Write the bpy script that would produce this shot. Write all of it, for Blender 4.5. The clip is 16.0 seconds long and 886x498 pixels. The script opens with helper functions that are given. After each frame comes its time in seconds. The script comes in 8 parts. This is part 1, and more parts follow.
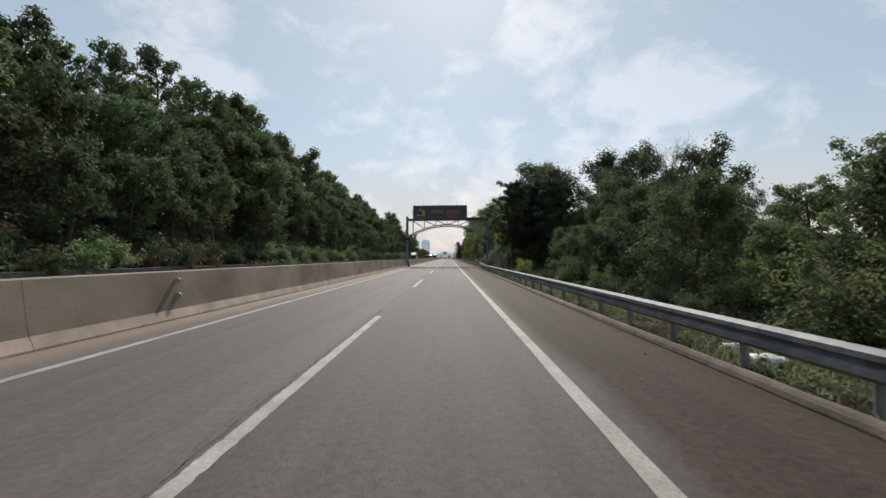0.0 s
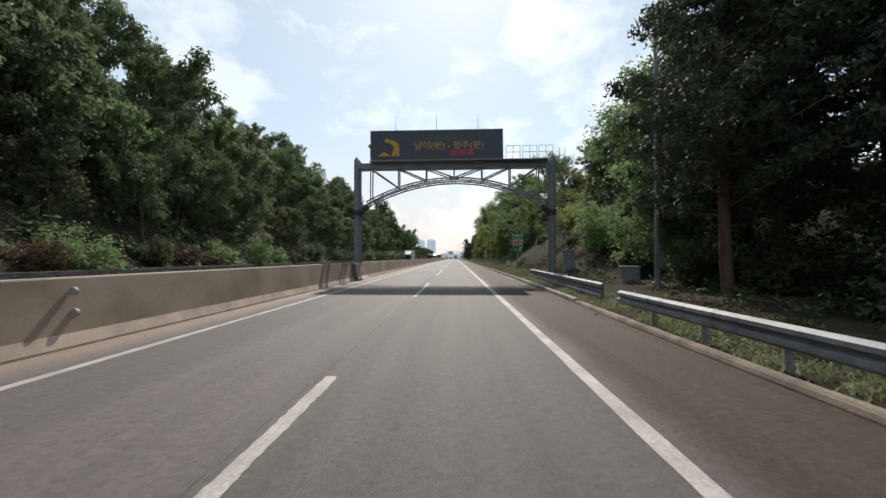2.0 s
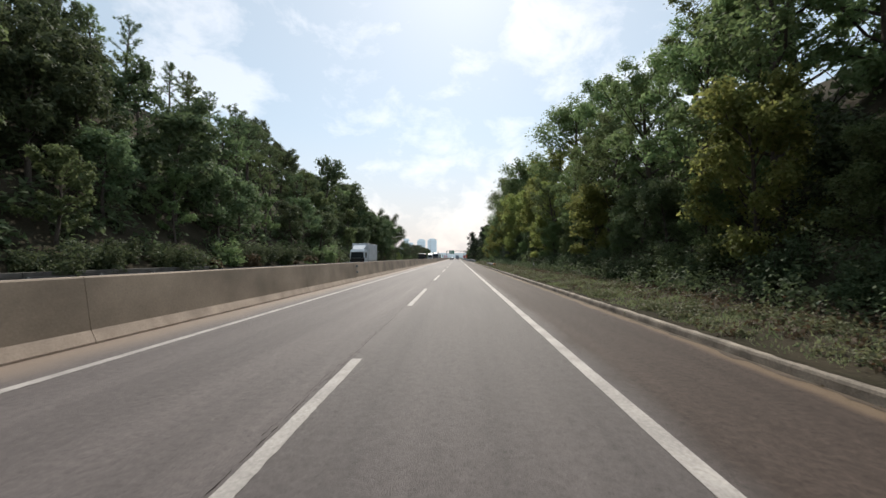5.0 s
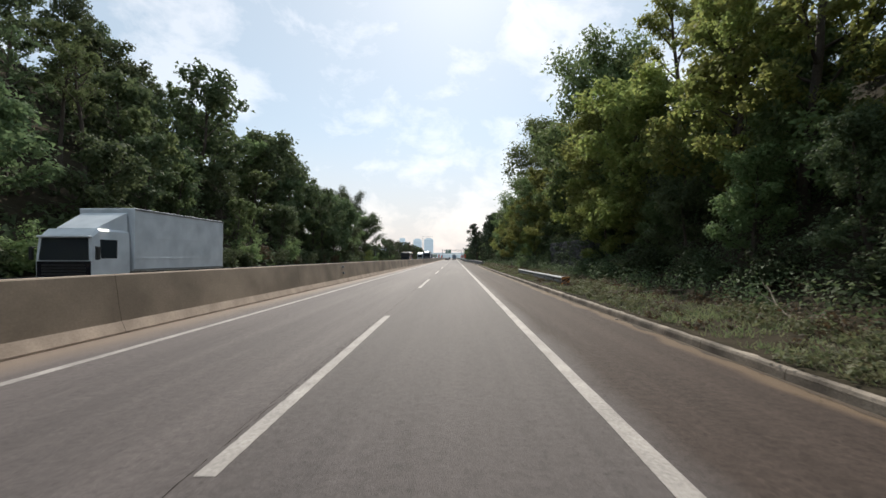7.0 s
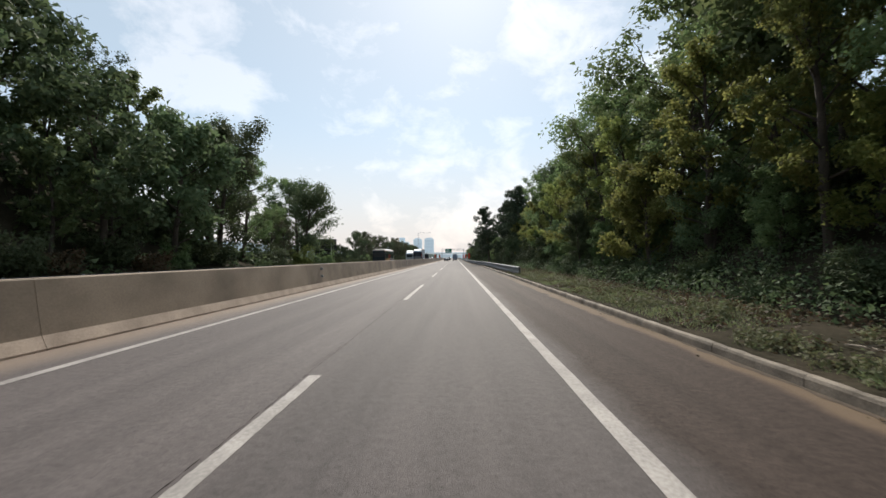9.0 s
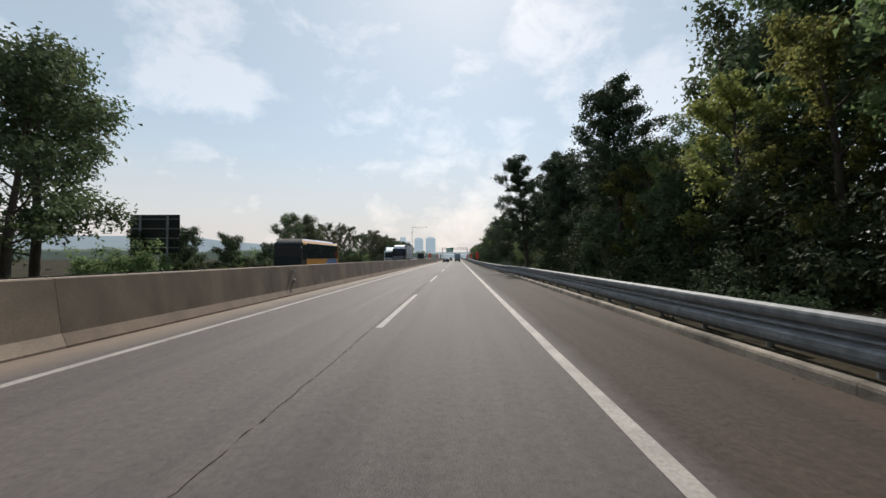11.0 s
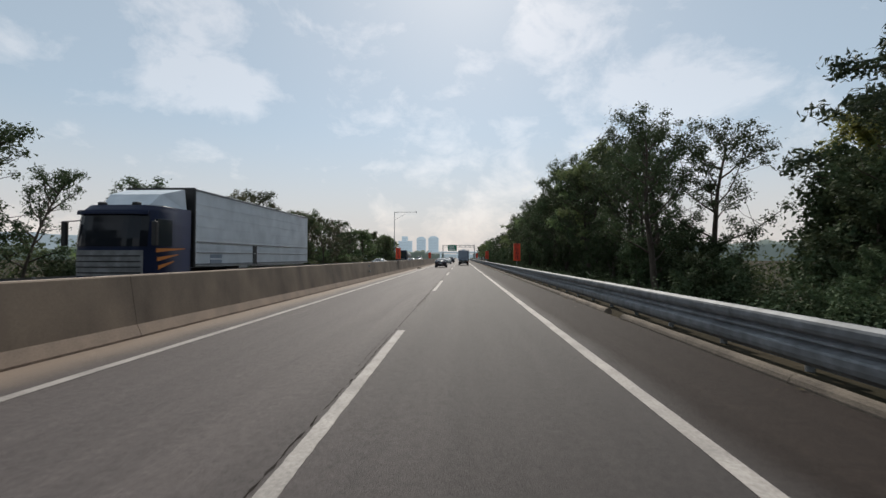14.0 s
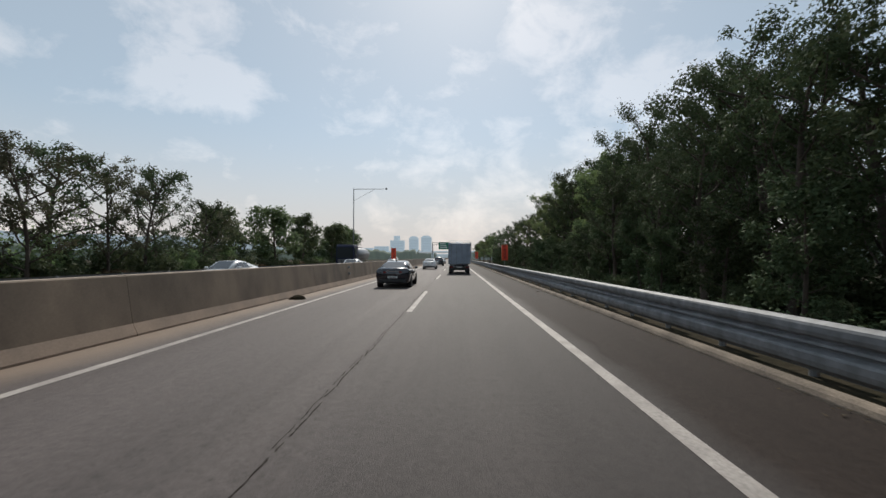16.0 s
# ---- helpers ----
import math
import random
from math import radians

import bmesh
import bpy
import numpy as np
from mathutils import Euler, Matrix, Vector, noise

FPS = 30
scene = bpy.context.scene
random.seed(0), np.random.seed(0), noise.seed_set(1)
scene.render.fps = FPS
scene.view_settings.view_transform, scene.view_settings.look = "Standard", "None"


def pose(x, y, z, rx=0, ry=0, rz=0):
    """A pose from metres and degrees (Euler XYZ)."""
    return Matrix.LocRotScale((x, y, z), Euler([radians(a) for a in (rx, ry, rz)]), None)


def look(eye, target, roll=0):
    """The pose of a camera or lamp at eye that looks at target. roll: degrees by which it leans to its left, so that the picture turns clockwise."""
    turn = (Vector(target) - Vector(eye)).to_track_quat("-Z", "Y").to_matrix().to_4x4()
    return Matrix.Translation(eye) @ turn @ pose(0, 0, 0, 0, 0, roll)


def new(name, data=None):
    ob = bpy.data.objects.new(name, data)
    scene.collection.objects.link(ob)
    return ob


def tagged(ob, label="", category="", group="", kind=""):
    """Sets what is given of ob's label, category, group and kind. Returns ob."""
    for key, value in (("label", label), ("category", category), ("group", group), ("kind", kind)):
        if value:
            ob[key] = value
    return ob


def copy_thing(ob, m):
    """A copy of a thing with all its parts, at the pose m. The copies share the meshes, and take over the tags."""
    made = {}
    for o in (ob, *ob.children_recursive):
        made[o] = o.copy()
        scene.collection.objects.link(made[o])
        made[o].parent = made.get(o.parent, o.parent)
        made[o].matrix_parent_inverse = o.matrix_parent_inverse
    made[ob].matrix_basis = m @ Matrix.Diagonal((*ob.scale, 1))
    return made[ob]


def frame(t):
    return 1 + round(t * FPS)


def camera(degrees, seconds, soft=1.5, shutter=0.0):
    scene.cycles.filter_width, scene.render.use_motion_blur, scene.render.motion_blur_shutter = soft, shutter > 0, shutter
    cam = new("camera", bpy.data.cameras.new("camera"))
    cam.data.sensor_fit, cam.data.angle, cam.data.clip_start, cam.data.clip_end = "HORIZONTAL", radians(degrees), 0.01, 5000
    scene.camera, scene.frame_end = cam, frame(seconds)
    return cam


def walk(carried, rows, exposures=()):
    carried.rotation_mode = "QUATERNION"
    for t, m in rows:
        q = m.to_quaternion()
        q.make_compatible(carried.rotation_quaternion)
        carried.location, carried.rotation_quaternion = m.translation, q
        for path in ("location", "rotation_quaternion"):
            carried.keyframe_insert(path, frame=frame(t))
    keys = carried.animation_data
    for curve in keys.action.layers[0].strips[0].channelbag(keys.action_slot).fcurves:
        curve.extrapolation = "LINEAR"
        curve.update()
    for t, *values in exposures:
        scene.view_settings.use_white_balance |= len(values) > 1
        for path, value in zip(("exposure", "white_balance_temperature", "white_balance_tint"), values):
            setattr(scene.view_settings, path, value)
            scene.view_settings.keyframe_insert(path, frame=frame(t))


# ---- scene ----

# ---------------------------------------------------------------- camera
CAM_Z = 1.65
SPEED = 23.15
cam = camera(91.0, 16.0, shutter=0.04)
# seconds, metres right of the lane line, degrees of yaw
TRACK = [
    (0.0, 2.02, 0.82), (0.5, 1.97, 1.12), (1.0, 1.89, 1.34), (1.5, 1.80, 1.49), (2.0, 1.755, 1.64),
    (2.5, 1.71, 1.86), (3.0, 1.66, 2.01), (3.5, 1.59, 2.20), (4.0, 1.565, 2.15), (4.7, 1.62, 1.95), (5.6, 1.77, 1.65),
    (6.5, 1.89, 1.49), (7.0, 1.93, 1.49), (7.5, 1.97, 1.49), (8.0, 2.0, 1.47), (8.5, 2.0, 1.56), (9.0, 2.0, 1.64),
    (9.8, 1.97, 1.75), (10.6, 1.92, 1.87), (11.5, 1.82, 2.01), (12.0, 1.73, 2.16), (12.5, 1.64, 2.31), (13.0, 1.54, 2.5),
    (13.5, 1.46, 2.5), (14.0, 1.40, 2.42), (14.5, 1.40, 2.31), (15.0, 1.41, 2.16), (15.5, 1.43, 1.95), (16.0, 1.44, 1.60)]
PITCH = 1.08
walk(cam, [(t, pose(x, SPEED * t, CAM_Z, 90 + PITCH, 0, yaw)) for t, x, yaw in TRACK],
     [(0.0, -0.22), (1.5, 0.03), (2.8, 0.30), (3.5, 0.34), (4.2, 0.16), (6.5, 0.10), (9.0, 0.09), (11.5, -0.19), (14.0, -0.29), (16.0, -0.30)])

# ---------------------------------------------------------------- sky and sun
SUN_ELEV, SUN_AZ = 41.0, 0.8          # degrees; azimuth from +y towards +x
world = bpy.data.worlds.new("sky")
scene.world = world
world.use_nodes = True
wn, wl = world.node_tree.nodes, world.node_tree.links
wn.clear()
w_out = wn.new("ShaderNodeOutputWorld")
w_bg = wn.new("ShaderNodeBackground")
sky = wn.new("ShaderNodeTexSky")
sky.sky_type = "NISHITA"
sky.sun_disc = False
sky.sun_elevation, sky.sun_rotation = radians(SUN_ELEV), radians(SUN_AZ)
sky.air_density, sky.dust_density, sky.ozone_density = 1.0, 0.6, 1.8
w_co = wn.new("ShaderNodeTexCoord")
w_dir = wn.new("ShaderNodeVectorMath")
w_dir.operation = "NORMALIZE"
wl.new(w_co.outputs["Generated"], w_dir.inputs[0])
w_map = wn.new("ShaderNodeMapping")
w_map.inputs["Scale"].default_value = (1.0, 1.0, 1.5)
w_map.inputs["Location"].default_value = (0.35, 0.2, 0.6)
cl = wn.new("ShaderNodeTexNoise")
cl.inputs["Scale"].default_value, cl.inputs["Detail"].default_value, cl.inputs["Roughness"].default_value = 7.0, 9.0, 0.62
cl.inputs["Distortion"].default_value = 0.25
wl.new(w_dir.outputs[0], w_map.inputs["Vector"])
wl.new(w_map.outputs[0], cl.inputs["Vector"])
cl_more = wn.new("ShaderNodeMapRange")
cl_more.clamp = False
cl_more.inputs[1].default_value, cl_more.inputs[2].default_value, cl_more.inputs[3].default_value, cl_more.inputs[4].default_value = 0.25, 0.75, 0.14, 0.86
wl.new(cl.outputs[0], cl_more.inputs[0])
cloud = cl_more.outputs[0]
# the larger banks of cloud: direction, radius, weight
for cx, cy, cz, cr, cw in ((-0.60, 1.0, 0.47, 0.17, 0.24), (-0.74, 1.0, 0.53, 0.18, 0.20), (-0.50, 1.0, 0.40, 0.10, 0.20), (0.20, 1.0, 0.55, 0.13, 0.24), (0.30, 1.0, 0.49, 0.08, 0.10), (0.44, 1.0, 0.42, 0.15, 0.22), (0.58, 1.0, 0.37, 0.17, 0.22), (0.46, 1.0, 0.46, 0.08, 0.10),
                           (0.36, 1.0, 0.24, 0.30, 0.13), (0.12, 1.0, 0.17, 0.30, 0.13), (-0.14, 1.0, 0.25, 0.20, 0.08), (0.9, -0.6, 0.5, 0.5, 0.2), (-0.8, -0.9, 0.4, 0.5, 0.2), (0.1, -1.0, 0.3, 0.4, 0.2)):
    c = Vector((cx, cy, cz)).normalized()
    dist = wn.new("ShaderNodeVectorMath")
    dist.operation = "DISTANCE"
    dist.inputs[1].default_value = c
    wl.new(w_dir.outputs[0], dist.inputs[0])
    mr = wn.new("ShaderNodeMapRange")
    mr.interpolation_type = "SMOOTHSTEP"
    mr.inputs[1].default_value, mr.inputs[2].default_value, mr.inputs[3].default_value, mr.inputs[4].default_value = 0.0, cr, cw, 0.0
    wl.new(dist.outputs["Value"], mr.inputs[0])
    plus = wn.new("ShaderNodeMath")
    wl.new(cloud, plus.inputs[0])
    wl.new(mr.outputs[0], plus.inputs[1])
    cloud = plus.outputs[0]
cl_ramp = wn.new("ShaderNodeValToRGB")
cl_ramp.color_ramp.elements[0].position, cl_ramp.color_ramp.elements[1].position = 0.575, 0.83
cl_mix = wn.new("ShaderNodeMix")
cl_mix.data_type = "RGBA"
cl_bright = wn.new("ShaderNodeMix")
cl_bright.data_type, cl_bright.blend_type = "RGBA", "ADD"
cl_bright.inputs[0].default_value = 1.0
cl_bright.inputs[7].default_value = (2.2, 1.75, 1.4, 1)
wl.new(cloud, cl_ramp.inputs[0])
# thin high veil over the whole sky, then broken cloud
veil = wn.new("ShaderNodeMix")
veil.data_type = "RGBA"
veil.inputs[0].default_value = 0.50
veil.inputs[7].default_value = (6.75, 7.75, 8.15, 1)
blue = wn.new("ShaderNodeHueSaturation")
blue.inputs["Saturation"].default_value, blue.inputs["Hue"].default_value = 1.0, 0.496
wl.new(sky.outputs[0], blue.inputs["Color"])
wl.new(blue.outputs[0], veil.inputs[6])
# pale haze that thickens towards the horizon
w_z = wn.new("ShaderNodeSeparateXYZ")
wl.new(w_dir.outputs[0], w_z.inputs[0])
low = wn.new("ShaderNodeMapRange")
low.interpolation_type = "SMOOTHSTEP"
low.inputs[1].default_value, low.inputs[2].default_value, low.inputs[3].default_value, low.inputs[4].default_value = -0.02, 0.30, 0.92, 0.0
wl.new(w_z.outputs[2], low.inputs[0])
murk = wn.new("ShaderNodeMix")
murk.data_type = "RGBA"
murk.inputs[7].default_value = (7.3, 6.8, 6.65, 1)
wl.new(low.outputs[0], murk.inputs[0])
wl.new(veil.outputs[2], murk.inputs[6])
veil = murk
wl.new(veil.outputs[2], cl_bright.inputs[6])
wl.new(cl_ramp.outputs[0], cl_mix.inputs[0])
wl.new(veil.outputs[2], cl_mix.inputs[6])
wl.new(cl_bright.outputs[2], cl_mix.inputs[7])
wl.new(cl_mix.outputs[2], w_bg.inputs[0])
w_bg.inputs[1].default_value = 0.109
wl.new(w_bg.outputs[0], w_out.inputs[0])

sun = new("sun", bpy.data.lights.new("sun", "SUN"))
sun.data.energy, sun.data.angle, sun.data.color = 4.3, radians(0.6), (1.0, 0.93, 0.83)
_sd = Vector((math.sin(radians(SUN_AZ)) * math.cos(radians(SUN_ELEV)), math.cos(radians(SUN_AZ)) * math.cos(radians(SUN_ELEV)), math.sin(radians(SUN_ELEV))))
sun.matrix_basis = look(_sd * 200, (0, 0, 0))


# ---------------------------------------------------------------- materials
def material(name, base, rough=0.6, metal=0.0, vary=0.0, scale=3.0, fine=0.0, fine_scale=60.0, bump=0.0, bump_scale=40.0,
             stretch=(1, 1, 1), tint=None, spec=0.5, per_object=0.0, coat=0.0):
    """A principled surface whose colour wanders at two scales, with a fine relief."""
    m = bpy.data.materials.new(name)
    m.use_nodes = True
    n, l = m.node_tree.nodes, m.node_tree.links
    p = n["Principled BSDF"]
    p.inputs["Roughness"].default_value, p.inputs["Metallic"].default_value = rough, metal
    p.inputs["Specular IOR Level"].default_value = spec
    p.inputs["Coat Weight"].default_value = coat
    p.inputs["Base Color"].default_value = (*base, 1)
    co = n.new("ShaderNodeTexCoord")
    last = None
    if vary or fine:
        mp = n.new("ShaderNodeMapping")
        mp.inputs["Scale"].default_value = stretch
        l.new(co.outputs["Object"], mp.inputs["Vector"])
        big = n.new("ShaderNodeTexNoise")
        big.inputs["Scale"].default_value, big.inputs["Detail"].default_value = scale, 5.0
        l.new(mp.outputs[0], big.inputs["Vector"])
        mix = n.new("ShaderNodeMix")
        mix.data_type = "RGBA"
        other = tint or tuple(max(0.0, c * (1 - vary)) for c in base)
        mix.inputs[6].default_value, mix.inputs[7].default_value = (*(min(1, c * (1 + vary * 0.6)) for c in base), 1), (*other, 1)
        rg = n.new("ShaderNodeValToRGB")
        rg.color_ramp.elements[0].position, rg.color_ramp.elements[1].position = 0.32, 0.68
        l.new(big.outputs[0], rg.inputs[0])
        l.new(rg.outputs[0], mix.inputs[0])
        last = mix.outputs[2]
        if fine:
            sm = n.new("ShaderNodeTexNoise")
            sm.inputs["Scale"].default_value, sm.inputs["Detail"].default_value = fine_scale, 3.0
            l.new(co.outputs["Object"], sm.inputs["Vector"])
            mr = n.new("ShaderNodeMapRange")
            mr.inputs[1].default_value, mr.inputs[2].default_value = 0.25, 0.75
            mr.inputs[3].default_value, mr.inputs[4].default_value = 1 - fine, 1 + fine
            l.new(sm.outputs[0], mr.inputs[0])
            hs = n.new("ShaderNodeHueSaturation")
            l.new(mr.outputs[0], hs.inputs["Value"])
            l.new(last, hs.inputs["Color"])
            last = hs.outputs[0]
    if per_object:
        oi = n.new("ShaderNodeObjectInfo")
        mr2 = n.new("ShaderNodeMapRange")
        mr2.inputs[3].default_value, mr2.inputs[4].default_value = 1 - per_object, 1 + per_object
        l.new(oi.outputs["Random"], mr2.inputs[0])
        hs2 = n.new("ShaderNodeHueSaturation")
        l.new(mr2.outputs[0], hs2.inputs["Value"])
        if last:
            l.new(last, hs2.inputs["Color"])
        else:
            hs2.inputs["Color"].default_value = (*base, 1)
        last = hs2.outputs[0]
    if last:
        l.new(last, p.inputs["Base Color"])
    if bump:
        bn = n.new("ShaderNodeTexNoise")
        bn.inputs["Scale"].default_value, bn.inputs["Detail"].default_value = bump_scale, 4.0
        l.new(co.outputs["Object"], bn.inputs["Vector"])
        bp = n.new("ShaderNodeBump")
        bp.inputs["Strength"].default_value, bp.inputs["Distance"].default_value = bump, 0.02
        l.new(bn.outputs[0], bp.inputs["Height"])
        l.new(bp.outputs[0], p.inputs["Normal"])
    return m


def leaf_material(name, base, other, through_light=0.35, gloss=0.25):
    """Leaves: each leaf has a tone of its own, and some light comes through it."""
    m = bpy.data.materials.new(name)
    m.use_nodes = True
    n, l = m.node_tree.nodes, m.node_tree.links
    n.clear()
    out = n.new("ShaderNodeOutputMaterial")
    geo = n.new("ShaderNodeNewGeometry")
    oi = n.new("ShaderNodeObjectInfo")
    mix = n.new("ShaderNodeMix")
    mix.data_type = "RGBA"
    mix.inputs[6].default_value, mix.inputs[7].default_value = (*base, 1), (*other, 1)
    l.new(geo.outputs["Random Per Island"], mix.inputs[0])
    mr = n.new("ShaderNodeMapRange")
    mr.inputs[3].default_value, mr.inputs[4].default_value = 0.7, 1.3
    l.new(oi.outputs["Random"], mr.inputs[0])
    hs = n.new("ShaderNodeHueSaturation")
    l.new(mr.outputs[0], hs.inputs["Value"])
    mh = n.new("ShaderNodeMapRange")
    mh.inputs[3].default_value, mh.inputs[4].default_value = 0.475, 0.515
    l.new(oi.outputs["Random"], mh.inputs[0])
    l.new(mh.outputs[0], hs.inputs["Hue"])
    l.new(mix.outputs[2], hs.inputs["Color"])
    d = n.new("ShaderNodeBsdfPrincipled")
    d.inputs["Roughness"].default_value = 0.7
    d.inputs["Specular IOR Level"].default_value = gloss
    tr = n.new("ShaderNodeBsdfTranslucent")
    l.new(hs.outputs[0], d.inputs["Base Color"])
    l.new(hs.outputs[0], tr.inputs["Color"])
    ms = n.new("ShaderNodeMixShader")
    ms.inputs[0].default_value = through_light
    l.new(d.outputs[0], ms.inputs[1])
    l.new(tr.outputs[0], ms.inputs[2])
    l.new(ms.outputs[0], out.inputs[0])
    return m


def asphalt_material(name, base, shoulder=None, edge=3.75, dust=None):
    """Worn asphalt: stone grain, long streaks from traffic, and browner paving past the edge line."""
    m = material(name, base, rough=0.72, vary=0.16, scale=0.35, fine=0.20, fine_scale=55.0, bump=0.55, bump_scale=80.0, stretch=(1.0, 0.12, 1.0), spec=0.30)
    n, l = m.node_tree.nodes, m.node_tree.links
    p = n["Principled BSDF"]
    src = p.inputs["Base Color"].links[0].from_socket
    co = n.new("ShaderNodeTexCoord")
    # dark speckle of open stones
    vo = n.new("ShaderNodeTexVoronoi")
    vo.inputs["Scale"].default_value = 38.0
    l.new(co.outputs["Object"], vo.inputs["Vector"])
    rr = n.new("ShaderNodeMapRange")
    rr.inputs[1].default_value, rr.inputs[2].default_value, rr.inputs[3].default_value, rr.inputs[4].default_value = 0.1, 0.6, 1.07, 0.88
    l.new(vo.outputs[0], rr.inputs[0])
    h0 = n.new("ShaderNodeHueSaturation")
    l.new(rr.outputs[0], h0.inputs["Value"])
    l.new(src, h0.inputs["Color"])
    src = h0.outputs[0]
    blot = n.new("ShaderNodeTexNoise")
    blot.inputs["Scale"].default_value, blot.inputs["Detail"].default_value, blot.inputs["Roughness"].default_value = 9.0, 6.0, 0.75
    l.new(co.outputs["Object"], blot.inputs["Vector"])
    br = n.new("ShaderNodeMapRange")
    br.inputs[1].default_value, br.inputs[2].default_value, br.inputs[3].default_value, br.inputs[4].default_value = 0.3, 0.7, 0.74, 1.26
    l.new(blot.outputs[0], br.inputs[0])
    h1 = n.new("ShaderNodeHueSaturation")
    l.new(br.outputs[0], h1.inputs["Value"])
    l.new(src, h1.inputs["Color"])
    src = h1.outputs[0]
    # open, crumbled spots and long wear streaks
    pit = n.new("ShaderNodeTexNoise")
    pit.inputs["Scale"].default_value, pit.inputs["Detail"].default_value, pit.inputs["Roughness"].default_value = 17.0, 3.0, 0.7
    l.new(co.outputs["Object"], pit.inputs["Vector"])
    pr = n.new("ShaderNodeMapRange")
    pr.inputs[1].default_value, pr.inputs[2].default_value, pr.inputs[3].default_value, pr.inputs[4].default_value = 0.57, 0.70, 1.03, 0.62
    l.new(pit.outputs[0], pr.inputs[0])
    st_map = n.new("ShaderNodeMapping")
    st_map.inputs["Scale"].default_value = (2.2, 0.06, 1.0)
    l.new(co.outputs["Object"], st_map.inputs["Vector"])
    streak = n.new("ShaderNodeTexNoise")
    streak.inputs["Scale"].default_value, streak.inputs["Detail"].default_value = 1.0, 4.0
    l.new(st_map.outputs[0], streak.inputs["Vector"])
    sr = n.new("ShaderNodeMapRange")
    sr.inputs[1].default_value, sr.inputs[2].default_value, sr.inputs[3].default_value, sr.inputs[4].default_value = 0.3, 0.7, 0.86, 1.14
    l.new(streak.outputs[0], sr.inputs[0])
    mul = n.new("ShaderNodeMath")
    mul.operation = "MULTIPLY"
    l.new(pr.outputs[0], mul.inputs[0])
    l.new(sr.outputs[0], mul.inputs[1])
    h2 = n.new("ShaderNodeHueSaturation")
    l.new(mul.outputs[0], h2.inputs["Value"])
    l.new(src, h2.inputs["Color"])
    src = h2.outputs[0]
    if shoulder:
        sx = n.new("ShaderNodeSeparateXYZ")
        l.new(co.outputs["Object"], sx.inputs[0])
        wob = n.new("ShaderNodeTexNoise")
        wob.inputs["Scale"].default_value = 0.6
        l.new(co.outputs["Object"], wob.inputs["Vector"])
        ad = n.new("ShaderNodeMath")
        ad.operation = "MULTIPLY_ADD"
        l.new(wob.outputs[0], ad.inputs[0])
        ad.inputs[1].default_value = 0.5
        l.new(sx.outputs[0], ad.inputs[2])
        st = n.new("ShaderNodeMapRange")
        st.inputs[1].default_value, st.inputs[2].default_value = edge + 0.1, edge + 0.55
        l.new(ad.outputs[0], st.inputs[0])
        mx = n.new("ShaderNodeMix")
        mx.data_type, mx.blend_type = "RGBA", "MULTIPLY"
        mx.inputs[7].default_value = (*shoulder, 1)
        l.new(st.outputs[0], mx.inputs[0])
        l.new(src, mx.inputs[6])
        src = mx.outputs[2]
        gl = n.new("ShaderNodeMapRange")
        gl.inputs[3].default_value, gl.inputs[4].default_value = 0.27, 0.10
        l.new(st.outputs[0], gl.inputs[0])
        l.new(gl.outputs[0], p.inputs["Specular IOR Level"])
        # the shoulder is coarser and blotched; the outer lane is a little darker than the inner one
        mot = n.new("ShaderNodeTexNoise")
        mot.inputs["Scale"].default_value, mot.inputs["Detail"].default_value, mot.inputs["Roughness"].default_value = 11.0, 8.0, 0.8
        l.new(co.outputs["Object"], mot.inputs["Vector"])
        mo = n.new("ShaderNodeMapRange")
        mo.inputs[1].default_value, mo.inputs[2].default_value, mo.inputs[3].default_value, mo.inputs[4].default_value = 0.36, 0.62, 0.76, 1.14
        l.new(mot.outputs[0], mo.inputs[0])
        mm = n.new("ShaderNodeMix")
        l.new(st.outputs[0], mm.inputs[0])
        mm.inputs[2].default_value = 1.0
        l.new(mo.outputs[0], mm.inputs[3])
        lane = n.new("ShaderNodeMapRange")
        lane.interpolation_type = "SMOOTHSTEP"
        lane.inputs[1].default_value, lane.inputs[2].default_value, lane.inputs[3].default_value, lane.inputs[4].default_value = -0.2, 0.7, 1.0, 0.79
        l.new(ad.outputs[0], lane.inputs[0])
        lm = n.new("ShaderNodeMath")
        lm.operation = "MULTIPLY"
        l.new(mm.outputs[0], lm.inputs[0])
        l.new(lane.outputs[0], lm.inputs[1])
        # road colour darkens past y 258, most towards the outer side
        sec = n.new("ShaderNodeMapRange")
        sec.interpolation_type = "SMOOTHSTEP"
        sec.inputs[1].default_value, sec.inputs[2].default_value, sec.inputs[3].default_value, sec.inputs[4].default_value = 258.0, 306.0, 0.0, 0.58
        l.new(sx.outputs[1], sec.inputs[0])
        side = n.new("ShaderNodeMapRange")
        side.interpolation_type = "SMOOTHSTEP"
        side.inputs[1].default_value, side.inputs[2].default_value, side.inputs[3].default_value = -0.4, 3.6, 0.3
        l.new(ad.outputs[0], side.inputs[0])
        sm = n.new("ShaderNodeMath")
        sm.operation = "MULTIPLY"
        l.new(sec.outputs[0], sm.inputs[0])
        l.new(side.outputs[0], sm.inputs[1])
        inv = n.new("ShaderNodeMath")
        inv.operation = "SUBTRACT"
        inv.inputs[0].default_value = 1.0
        l.new(sm.outputs[0], inv.inputs[1])
        l2 = n.new("ShaderNodeMath")
        l2.operation = "MULTIPLY"
        l.new(lm.outputs[0], l2.inputs[0])
        l.new(inv.outputs[0], l2.inputs[1])
        lm = l2
        h3 = n.new("ShaderNodeHueSaturation")
